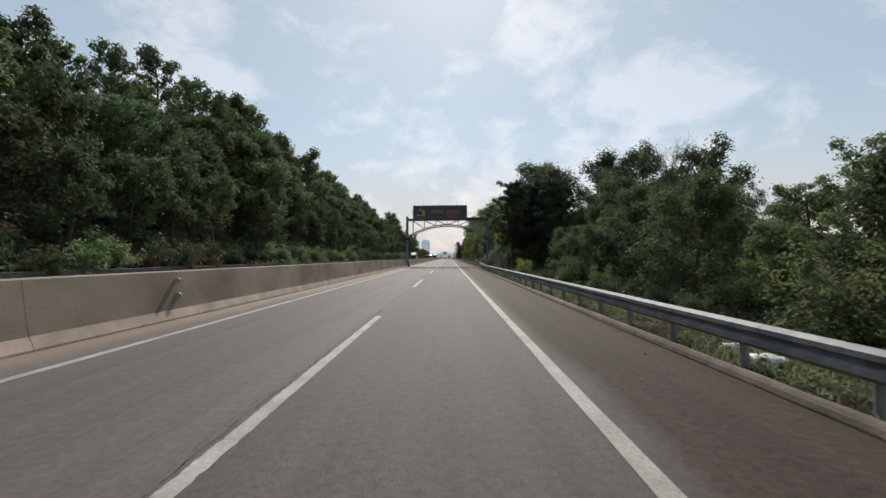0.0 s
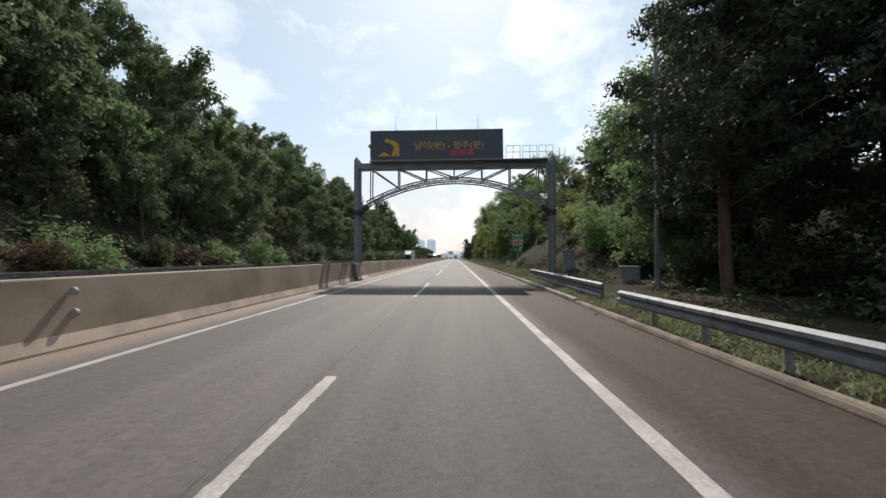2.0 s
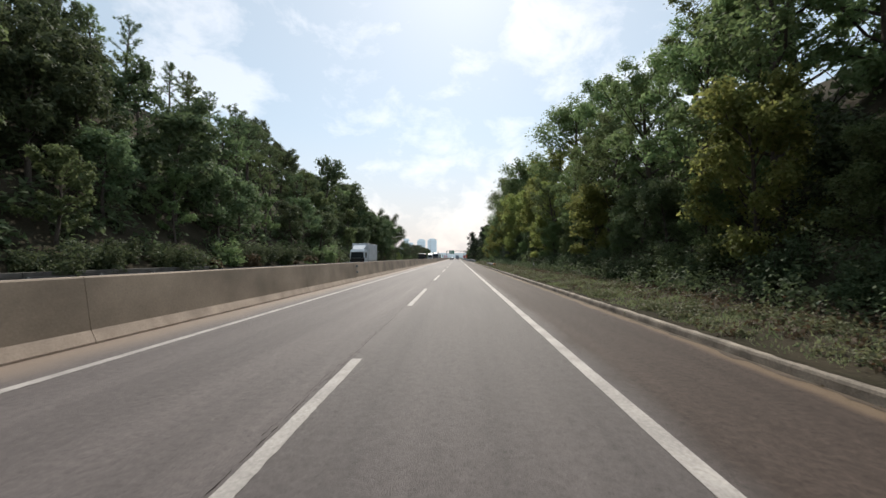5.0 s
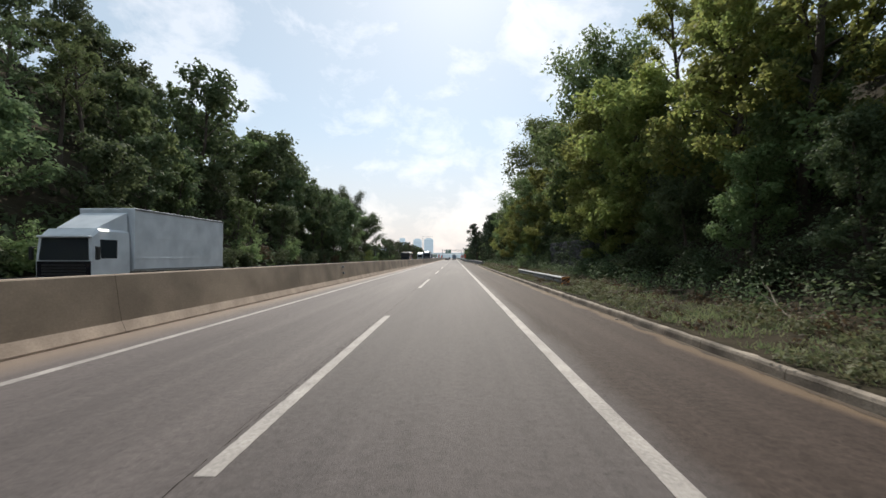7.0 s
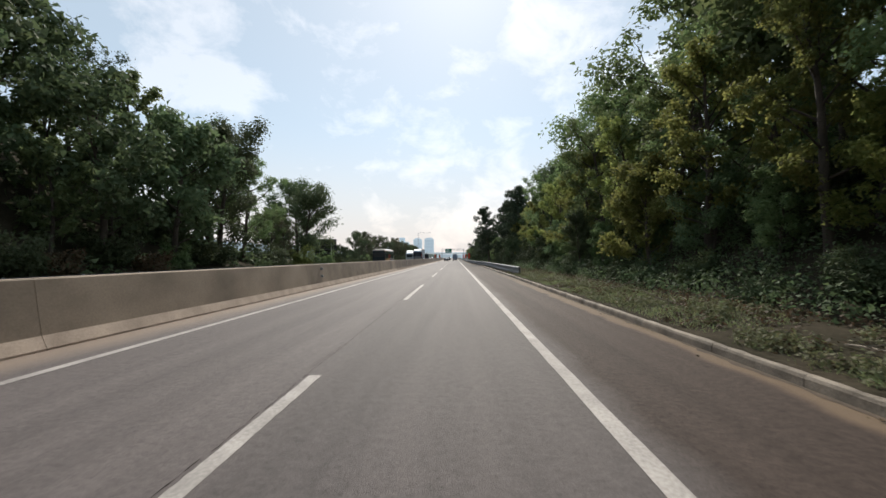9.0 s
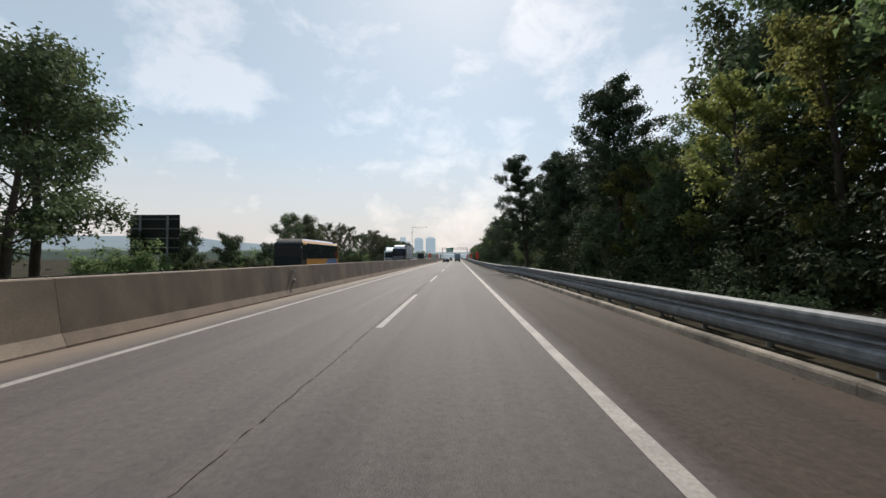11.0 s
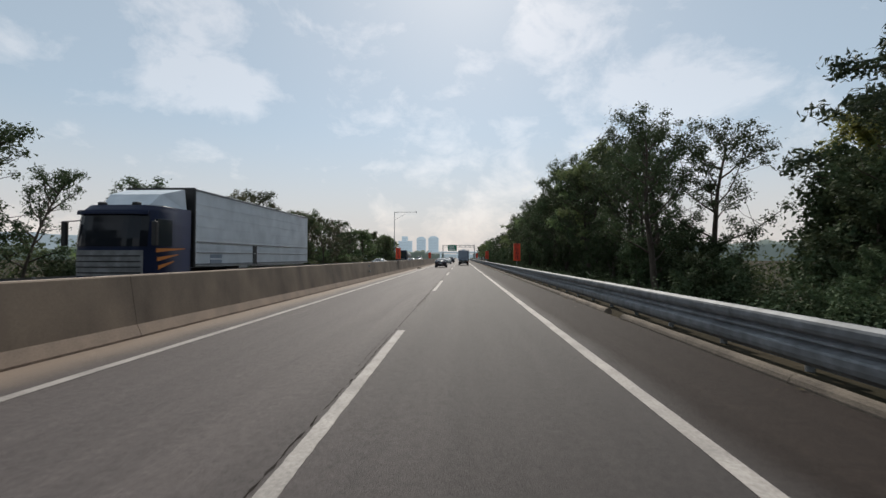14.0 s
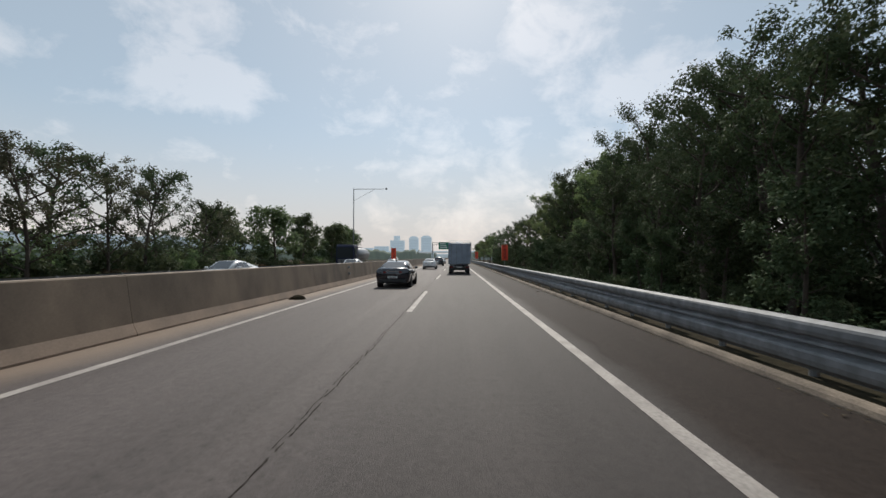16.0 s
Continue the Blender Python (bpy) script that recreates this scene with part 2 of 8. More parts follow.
        l.new(lm.outputs[0], h3.inputs["Value"])
        l.new(src, h3.inputs["Color"])
        src = h3.outputs[0]
        # sand washed against the kerb
        ks = n.new("ShaderNodeMapRange")
        ks.interpolation_type = "SMOOTHSTEP"
        ks.inputs[1].default_value, ks.inputs[2].default_value, ks.inputs[3].default_value, ks.inputs[4].default_value = 6.16, 6.42, 0.0, 0.8
        l.new(ad.outputs[0], ks.inputs[0])
        km = n.new("ShaderNodeMath")
        km.operation = "MULTIPLY"
        ke = n.new("ShaderNodeMapRange")
        ke.interpolation_type = "SMOOTHSTEP"
        ke.inputs[1].default_value, ke.inputs[2].default_value, ke.inputs[3].default_value, ke.inputs[4].default_value = 225.0, 262.0, 1.0, 0.12
        l.new(sx.outputs[1], ke.inputs[0])
        l.new(ks.outputs[0], km.inputs[0])
        l.new(ke.outputs[0], km.inputs[1])
        kx = n.new("ShaderNodeMix")
        kx.data_type = "RGBA"
        kx.inputs[7].default_value = (0.190, 0.136, 0.092, 1)
        l.new(km.outputs[0], kx.inputs[0])
        l.new(src, kx.inputs[6])
        src = kx.outputs[2]
        # sand that traffic has blown against the median
        sd = n.new("ShaderNodeMapRange")
        sd.interpolation_type = "SMOOTHSTEP"
        sd.inputs[1].default_value, sd.inputs[2].default_value, sd.inputs[3].default_value, sd.inputs[4].default_value = -4.75, -3.75, 0.72, 0.0
        l.new(ad.outputs[0], sd.inputs[0])
        md = n.new("ShaderNodeMix")
        md.data_type = "RGBA"
        md.inputs[7].default_value = (*dust, 1)
        l.new(sd.outputs[0], md.inputs[0])
        l.new(src, md.inputs[6])
        src = md.outputs[2]
    l.new(src, p.inputs["Base Color"])
    return m


def glass_material(name, base, rough=0.04):
    return material(name, base, rough=rough, spec=0.6, coat=0.15)


ASPHALT = asphalt_material("asphalt", (0.114, 0.0955, 0.0915), shoulder=(0.80, 0.715, 0.63), dust=(0.255, 0.195, 0.15))
ASPHALT_FAR = asphalt_material("asphalt_opposite", (0.115, 0.104, 0.095))
ASPHALT_DARK = asphalt_material("fresh_asphalt", (0.058, 0.058, 0.060))
TAR = material("tar_crack", (0.040, 0.035, 0.032), rough=1.0, spec=0.0, vary=0.4, scale=9, fine=0.3)
PAINT = material("road_paint", (0.355, 0.325, 0.30), rough=0.7, vary=0.18, scale=1.6, fine=0.26, fine_scale=26, bump=0.25, bump_scale=60, tint=(0.26, 0.238, 0.22), spec=0.3)
CONCRETE = material("barrier_concrete", (0.262, 0.207, 0.155), rough=0.85, vary=0.36, scale=0.8, fine=0.12, fine_scale=22, bump=0.10, bump_scale=24,
                    stretch=(1, 0.55, 0.75), tint=(0.160, 0.124, 0.090), per_object=0.06)
# barrier and foot from y 255 on: darker and browner
CONCRETE_BROWN = material("brown_barrier_concrete", (0.158, 0.121, 0.090), rough=0.85, vary=0.38, scale=1.1, fine=0.10, fine_scale=22, bump=0.08, bump_scale=24, tint=(0.092, 0.070, 0.053), per_object=0.08, stretch=(1, 0.8, 0.45))
FOOT_BROWN = material("brown_barrier_foot", (0.225, 0.170, 0.130), rough=0.9, vary=0.3, scale=1.2, fine=0.12, fine_scale=26, bump=0.1, tint=(0.19, 0.145, 0.115))
CONCRETE_DARK = material("stained_concrete", (0.11, 0.10, 0.09), rough=0.9, vary=0.4, scale=1.5, fine=0.2, fine_scale=20, bump=0.3)
# sandy concrete of foot and wedge; also paints the barrier top as sunlit
DUST_AND_SUN = material("sandy_sunlit_concrete", (0.40, 0.318, 0.255), rough=0.95, vary=0.25, scale=1.2, fine=0.15, fine_scale=30, bump=0.2, per_object=0.05)
KERB = material("kerb_concrete", (0.29, 0.245, 0.195), rough=0.9, vary=0.45, scale=1.4, fine=0.25, fine_scale=30, bump=0.4, per_object=0.15, tint=(0.11, 0.09, 0.07))
KERB_OLD = material("old_kerb_concrete", (0.165, 0.133, 0.102), rough=0.95, vary=0.45, scale=1.6, fine=0.25, fine_scale=30, bump=0.5, per_object=0.2, tint=(0.10, 0.08, 0.062))
SAND = material("kerb_silt", (0.075, 0.052, 0.034), rough=0.95, vary=0.3, scale=2.5, fine=0.25, fine_scale=60, bump=0.4)
STEEL = material("galvanised_steel", (0.205, 0.213, 0.222), rough=0.66, metal=0.15, vary=0.34, scale=3.5, fine=0.22, fine_scale=14, bump=0.05, per_object=0.08)
STEEL_NEW = material("new_galvanised_steel", (0.25, 0.26, 0.268), rough=0.7, metal=0.2, vary=0.12, scale=2.5, fine=0.08, fine_scale=12, per_object=0.06)
STEEL_DULL = material("dull_post_steel", (0.26, 0.27, 0.28), rough=0.6, metal=0.5, vary=0.25, scale=4, fine=0.1)
BRACKET = material("bracket_steel", (0.055, 0.057, 0.06), rough=0.6, metal=0.3, vary=0.2, scale=3)
GANTRY = material("gantry_paint", (0.185, 0.20, 0.225), rough=0.55, metal=0.2, vary=0.2, scale=1.4, fine=0.1, bump=0.05)
BOARD = material("led_board", (0.034, 0.044, 0.060), rough=0.45, vary=0.2, scale=3)
SOIL = material("forest_soil", (0.044, 0.036, 0.025), rough=0.95, vary=0.45, scale=0.5, fine=0.35, fine_scale=9, bump=0.6, bump_scale=8, tint=(0.026, 0.024, 0.015), spec=0.05)
BARK = material("bark", (0.075, 0.058, 0.045), rough=0.9, vary=0.4, scale=3, fine=0.3, fine_scale=20, bump=0.6, bump_scale=18, stretch=(1, 1, 0.3))
TWIG = material("dead_wood", (0.24, 0.20, 0.155), rough=0.9, vary=0.3, scale=4, fine=0.2)
BARK_PINE = material("pine_bark", (0.10, 0.055, 0.038), rough=0.9, vary=0.4, scale=3, fine=0.3, fine_scale=20, bump=0.6, bump_scale=18, stretch=(1, 1, 0.4))
LEAF = leaf_material("leaf_green", (0.118, 0.176, 0.074), (0.195, 0.245, 0.108), 0.55)
LEAF_DARK = leaf_material("leaf_deep_green", (0.092, 0.136, 0.068), (0.142, 0.186, 0.090), 0.50)
# deeper leaf green; also stands in for shade on overhung growth
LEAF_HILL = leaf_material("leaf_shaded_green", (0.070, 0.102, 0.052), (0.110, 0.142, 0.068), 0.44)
LEAF_YELLOW = leaf_material("leaf_yellow_green", (0.185, 0.235, 0.075), (0.295, 0.310, 0.100), 0.68)
LEAF_VINE = leaf_material("vine_leaf", (0.150, 0.185, 0.115), (0.270, 0.300, 0.210), 0.35)
LEAF_DRY = leaf_material("leaf_dry", (0.125, 0.082, 0.045), (0.080, 0.066, 0.038), 0.35)
# leaf green with the shade of backlit and overhung growth painted in
LEAF_SHADE = leaf_material("leaf_shade_painted", (0.048, 0.072, 0.038), (0.080, 0.106, 0.052), 0.22, 0.08)
LEAF_THIN = leaf_material("leaf_brownish_green", (0.076, 0.088, 0.048), (0.125, 0.122, 0.072), 0.35)
NEEDLE = leaf_material("pine_needle", (0.042, 0.064, 0.040), (0.068, 0.094, 0.052), 0.2)
GRASS = leaf_material("grass_blade", (0.150, 0.200, 0.095), (0.250, 0.255, 0.140), 0.40)
RED_CLOTH = material("red_banner", (0.78, 0.075, 0.035), rough=0.7, vary=0.1, scale=2, fine=0.05)
INK = material("dark_ink", (0.03, 0.02, 0.02), rough=0.7)
SIGN_GREEN = material("sign_green", (0.012, 0.17, 0.105), rough=0.4, vary=0.1, scale=2)
SIGN_WHITE = material("sign_white", (0.75, 0.76, 0.75), rough=0.4, vary=0.05)
SIGN_ORANGE = material("sign_orange", (0.62, 0.23, 0.05), rough=0.4)
BLACK = material("matt_black", (0.018, 0.018, 0.019), rough=0.6, vary=0.2)
RUBBER = material("tyre_rubber", (0.02, 0.02, 0.021), rough=0.85, vary=0.2, bump=0.1)
RIM = material("alloy_rim", (0.50, 0.51, 0.53), rough=0.3, metal=0.9)
GLASS = glass_material("tinted_glass", (0.030, 0.036, 0.042))
CHROME = material("chrome", (0.75, 0.76, 0.78), rough=0.12, metal=1.0)
LAMP_RED = material("red_lens", (0.12, 0.008, 0.010), rough=0.15, coat=0.6)
LAMP_CLEAR = material("clear_lens", (0.65, 0.67, 0.70), rough=0.08, coat=0.7)
PLATE = material("plate_white", (0.62, 0.63, 0.62), rough=0.5)
PAINT_NAVY = material("car_paint_midnight", (0.014, 0.016, 0.026), rough=0.22, metal=0.3, coat=1.0, vary=0.1)
PAINT_WHITE = material("car_paint_white", (0.72, 0.73, 0.74), rough=0.25, coat=0.9, vary=0.06)
PAINT_SILVER = material("car_paint_silver", (0.50, 0.52, 0.54), rough=0.28, metal=0.6, coat=0.9)
PAINT_GREY = material("car_paint_grey", (0.075, 0.08, 0.09), rough=0.25, metal=0.4, coat=0.9)
PAINT_BLUE = material("cab_blue", (0.006, 0.012, 0.040), rough=0.45, coat=0.0, vary=0.1, spec=0.22)
CAB_GLASS = material("cab_glass", (0.012, 0.014, 0.019), rough=0.08, spec=0.22)
BOX_WHITE = material("cargo_white", (0.66, 0.70, 0.74), rough=0.4, vary=0.10, scale=1.2, tint=(0.52, 0.56, 0.60), fine=0.05)
BOX_GREY = material("cargo_grey_blue", (0.25, 0.30, 0.37), rough=0.45, vary=0.2, scale=1.5, fine=0.06, metal=0.1)
BUS_ORANGE = material("bus_orange", (0.72, 0.30, 0.02), rough=0.25, coat=0.8)
BUS_BLUE = material("bus_blue", (0.06, 0.17, 0.42), rough=0.25, coat=0.8)
TANK = material("tank_steel", (0.16, 0.17, 0.185), rough=0.42, metal=0.6, vary=0.15)


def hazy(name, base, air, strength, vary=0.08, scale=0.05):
    """Far things: the lit air before them is painted in as a glow."""
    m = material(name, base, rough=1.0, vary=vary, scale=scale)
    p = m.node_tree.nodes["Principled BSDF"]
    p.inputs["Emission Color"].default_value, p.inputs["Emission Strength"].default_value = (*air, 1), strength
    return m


# haze put into these surfaces as emission, though none is a lamp
HAZE_BLUE = hazy("tower_wall_haze_glow", (0.20, 0.25, 0.30), (0.44, 0.54, 0.60), 0.75)
HAZE_DARK = hazy("tower_band_haze_glow", (0.14, 0.18, 0.22), (0.38, 0.48, 0.56), 0.70)
HAZE_HILL = hazy("far_hill_haze_glow", (0.10, 0.13, 0.14), (0.40, 0.48, 0.54), 0.70, 0.2, 0.01)
STONE = material("wall_stone", (0.072, 0.072, 0.077), rough=0.9, vary=0.35, scale=2.0, fine=0.25, fine_scale=14, bump=0.5, bump_scale=14, per_object=0.25)
TRASH = material("white_plastic", (0.7, 0.7, 0.7), rough=0.5, vary=0.1)
LED_AMBER = material("led_amber", (0.55, 0.28, 0.03), rough=0.5)
LED_RED = material("led_red", (0.42, 0.03, 0.03), rough=0.5)


# ---------------------------------------------------------------- mesh helpers
def thing(name, m, label, category, group="", kind=""):
    ob = new(name)
    ob.empty_display_size = 0.2
    ob.matrix_basis = m
    return tagged(ob, label, category, group, kind)


def mesh_of(name, bm, mat, smooth=False):
    me = bpy.data.meshes.new(name)
    bm.to_mesh(me)
    bm.free()
    me.materials.append(mat)
    if smooth:
        me.polygons.foreach_set("use_smooth", [True] * len(me.polygons))
    return me


def part(name, bm, mat, parent, label="", smooth=False):
    ob = new(name, mesh_of(name, bm, mat, smooth))
    ob.parent = parent
    return tagged(ob, label)


def solo(name, bm, mat, m, label, category, group="", kind="", smooth=False):
    ob = new(name, mesh_of(name, bm, mat, smooth))
    ob.matrix_basis = m
    return tagged(ob, label, category, group, kind)


def B():
    return bmesh.new()


def box(bm, x0, x1, y0, y1, z0, z1, bev=0.0):
    r = bmesh.ops.create_cube(bm, size=1.0)
    for v in r["verts"]:
        v.co = Vector(((x0 + x1) / 2 + v.co.x * (x1 - x0), (y0 + y1) / 2 + v.co.y * (y1 - y0), (z0 + z1) / 2 + v.co.z * (z1 - z0)))
    if bev:
        es = list({e for v in r["verts"] for e in v.link_edges})
        bmesh.ops.bevel(bm, geom=es, offset=bev, segments=2, affect="EDGES", profile=0.5)
    return bm


def rod(bm, p0, p1, r0, r1=None, n=8, cap=True):
    p0, p1 = Vector(p0), Vector(p1)
    r1 = r0 if r1 is None else r1
    d = (p1 - p0)
    if d.length < 1e-6:
        return bm
    q = d.normalized().to_track_quat("Z", "Y")
    rings = []
    for p, r in ((p0, r0), (p1, r1)):
        rings.append([bm.verts.new(p + q @ Vector((r * math.cos(a * 2 * math.pi / n), r * math.sin(a * 2 * math.pi / n), 0))) for a in range(n)])
    for i in range(n):
        bm.faces.new((rings[0][i], rings[0][(i + 1) % n], rings[1][(i + 1) % n], rings[1][i]))
    if cap:
        bm.faces.new(rings[0][::-1])
        bm.faces.new(rings[1])
    return bm


def loft(bm, sections, cap=True, closed=True):
    """A skin through rings of points of equal count."""
    rows = [[bm.verts.new(p) for p in s] for s in sections]
    k = len(rows[0])
    for a, b in zip(rows, rows[1:]):
        for i in range(k if closed else k - 1):
            j = (i + 1) % k
            bm.faces.new((a[i], a[j], b[j], b[i]))
    if cap and closed:
        bm.faces.new(rows[0][::-1])
        bm.faces.new(rows[-1])
    bmesh.ops.recalc_face_normals(bm, faces=bm.faces[:])
    return bm


def sweep_y(bm, profile, y0, y1, dx=None, step=None):
    """A closed profile of (x, z) carried along y; dx(y) shifts it sideways."""
    n = max(1, int(math.ceil((y1 - y0) / step))) if step else 1
    ys = [y0 + (y1 - y0) * i / n for i in range(n + 1)]
    return loft(bm, [[(x + (dx(y) if dx else 0.0), y, z) for x, z in profile] for y in ys])


def from_arrays(name, verts, faces_n, mat, smooth=False):
    """A mesh from an (n, k, 3) array of separate k-cornered faces."""
    me = bpy.data.meshes.new(name)
    n, k = verts.shape[0], verts.shape[1]
    me.vertices.add(n * k)
    me.vertices.foreach_set("co", verts.reshape(-1).astype(np.float32))
    me.loops.add(n * k)
    me.loops.foreach_set("vertex_index", np.arange(n * k, dtype=np.int32))
    me.polygons.add(n)
    me.polygons.foreach_set("loop_start", np.arange(0, n * k, k, dtype=np.int32))
    me.update(calc_edges=True)
    me.materials.append(mat)
    return me


def lerp_table(v, table):
    """Value at v in a table of (v, value) rows."""
    for (a, fa), (b, fb) in zip(table, table[1:]):
        if v <= b:
            s = min(1.0, max(0.0, (v - a) / (b - a)))
            return fa + (fb - fa) * s
    return table[-1][1]


def smooth01(v, a, b):
    s = min(1.0, max(0.0, (v - a) / (b - a)))
    return s * s * (3 - 2 * s)


# ---------------------------------------------------------------- plan
Y_START, Y_END = -40.0, 900.0
KERB_X = [(-40, 5.9), (55, 5.9), (80, 6.25), (120, 6.3), (210, 6.35), (245, 6.6), (298, 6.6), (314, 5.65), (900, 5.65)]
BARRIER_X = -5.2                       # foot of the median barrier on this side


def kerb_x(y):
    return lerp_table(y, KERB_X)


LEFT_RISE = [(-60, 0.60), (35, 0.64), (70, 0.85), (110, 0.92), (190, 0.92), (225, 0.85), (250, 0.6), (272, 0.0), (1200, 0.0)]
RIGHT_RISE = [(-60, -0.10), (40, -0.06), (70, 0.06), (86, 0.80), (130, 0.95), (215, 0.95), (250, 0.35), (275, -0.12), (1200, -0.12)]
BANK_FROM = [(-60, 2.2), (95, 2.2), (112, 3.5), (1200, 3.5)]      # width of the level verge before the bank rises
ROAD_LEFT = -17.6


def ground_z(x, y):
    """Height of the ground beside the road."""
    z = -0.12
    if x < ROAD_LEFT:
        d = ROAD_LEFT - x
        k = lerp_table(y, LEFT_RISE)
        z = 0.12 * min(d, 1.5) * (1 if k > 0.05 else -1) + k * max(0.0, min(d, 27.0) - 1.6)
        if k <= 0.05:
            z -= 0.5 * smooth01(d, 2.0, 12.0)
    else:
        kx = kerb_x(y)
        if x > kx + 0.25:
            d = x - kx - 0.25
            k = lerp_table(y, RIGHT_RISE)
            z = 0.06 + 0.10 * smooth01(y, 78, 92) * (1 - smooth01(y, 238, 252)) + (0.10 * min(d, 2.2) if k > 0 else 0.0) + k * max(0.0, min(d, 15.0) - lerp_table(y, BANK_FROM))
    if abs(x) > 26:
        z += 0.5 * noise.noise((x * 0.05, y * 0.05, 0.0))
    return z


def build_ground():
    """One sheet to the horizon, finer beside the road."""
    xs = [-4000, -1500, -500, -200, -110, -80] + [-66 + 3 * i for i in range(16)] + [-18.4, -17.7, -17.5, -10, -3, 3, 5.4]
    xs += [None]
    right = [0.0, 0.22, 0.3, 0.8, 1.6, 2.4, 3.4, 4.5, 6, 8, 10, 12, 15, 18, 22, 27, 33, 45, 70, 120, 300, 1200, 4000]
    ys = [-4000, -800, -200, -90] + [-60 + 5 * i for i in range(94)] + [430, 500, 600, 720, 860, 1100, 1500, 2200, 3200, 4500]
    bm = B()
    grid = []
    for y in ys:
        row = []
        for x in xs[:-1]:
            row.append(bm.verts.new((x, y, ground_z(x, y) if x > -60 else ground_z(-60, y) * (1 - smooth01(-x, 60, 150)))))
        k = kerb_x(y)
        for d in right:
            x = k + d
            zz = ground_z(x, y) if d < 30 else ground_z(k + 30, y) * (1 - smooth01(d, 30, 125))
            row.append(bm.verts.new((x, y, zz)))
        grid.append(row)
    for a, b in zip(grid, grid[1:]):
        for i in range(len(a) - 1):
            bm.faces.new((a[i], a[i + 1], b[i + 1], b[i]))
    return solo("ground", bm, SOIL, pose(0, 0, 0), "dark soil and leaf litter of the wooded roadside slopes", "ground", kind="structure", smooth=True)


build_ground()


def build_road():
    bm = B()
    ys = [Y_START + 5 * i for i in range(int((Y_END - Y_START) / 5) + 1)]
    rows = [[bm.verts.new((x, y, 0.0)) for x in (-5.45, -3.9, -2.0, 0.0, 1.8, 3.6, kerb_x(y) + 0.02)] for y in ys]
    for a, b in zip(rows, rows[1:]):
        for i in range(6):
            bm.faces.new((a[i], a[i + 1], b[i + 1], b[i]))
    solo("road", bm, ASPHALT, pose(0, 0, 0), "worn grey asphalt carriageway with browner hard shoulder", "road", kind="structure")
    bm = B()
    rows = [[bm.verts.new((x, y, 0.0)) for x in (-17.55, -14.6, -11.0, -7.4, -5.95)] for y in ys]
    for a, b in zip(rows, rows[1:]):
        for i in range(4):
            bm.faces.new((a[i], a[i + 1], b[i + 1], b[i]))
    solo("road_opposite", bm, ASPHALT_FAR, pose(0, 0, 0), "grey asphalt carriageway beyond the median barrier", "road", kind="structure")


build_road()


def ragged_strip(bm, x, y0, y1, w, z, rough=0.006, step=0.5, seed=0.0, thick=0.0):
    """A painted or worn strip along y with uneven edges."""
    n = max(2, int((y1 - y0) / step))
    prev = None
    for i in range(n + 1):
        y = y0 + (y1 - y0) * i / n
        e0 = rough * (noise.noise((y * 9.0, seed, 1.0)) + 0.4 * noise.noise((y * 1.3, seed, 3.0)))
        e1 = rough * (noise.noise((y * 9.0, seed, 7.0)) + 0.4 * noise.noise((y * 1.3, seed, 5.0)))
        xx = x(y) if callable(x) else x
        cur = (bm.verts.new((xx - w / 2 + e0, y, z)), bm.verts.new((xx + w / 2 + e1, y, z)))
        if prev:
            bm.faces.new((prev[0], prev[1], cur[1], cur[0]))
        prev = cur


def build_markings():
    for nm, x, w in (("edge_line_inner", -3.93, 0.17), ("edge_line_outer", 3.55, 0.20)):
        bm = B()
        ragged_strip(bm, x, Y_START, Y_END, w, 0.005, 0.012, 0.8, x)
        solo(nm, bm, PAINT, pose(0, 0, 0), "continuous white edge line, worn paint on asphalt", "road marking", kind="structure")
    for x in (-7.4, -14.6):
        bm = B()
        ragged_strip(bm, x, Y_START, Y_END, 0.16, 0.005, 0.01, 3.0, x)
        solo("edge_line_opposite", bm, PAINT, pose(0, 0, 0), "continuous white edge line of the opposite carriageway", "road marking", kind="structure")
    dashes = [(-16, 8), (1.8, 10.4), (24, 8), (44.3, 8), (64.4, 9.9), (85, 20), (114.8, 8), (130.5, 8), (146.8, 8.5), (165.3, 9), (185.4, 9.2), (205.4, 9),
              (225.2, 9.2), (245, 9), (264.8, 9), (284.2, 9), (305.4, 8), (325.1, 8.8), (345.4, 9.4), (364, 7.6), (383.5, 8)]
    dashes += [(403.5 + 20 * i, 8) for i in range(22)]
    for i, (y, ln) in enumerate(dashes):
        bm = B()
        ragged_strip(bm, 0.05, y, y + ln, 0.17, 0.005, 0.022 if i < 6 else 0.012, 0.05, i * 3.1)
        solo("lane_dash", bm, PAINT, pose(0, 0, 0), "white lane dash, worn paint on asphalt", "road marking", "lane dashes", "structure")
    for i in range(46):
        bm = B()
        ragged_strip(bm, -11.0, -30 + 20 * i, -22 + 20 * i, 0.16, 0.005, 0.01, 2.0, i)
        solo("lane_dash_opposite", bm, PAINT, pose(0, 0, 0), "white lane dash of the opposite carriageway", "road marking", "opposite lane dashes", "structure")


build_markings()


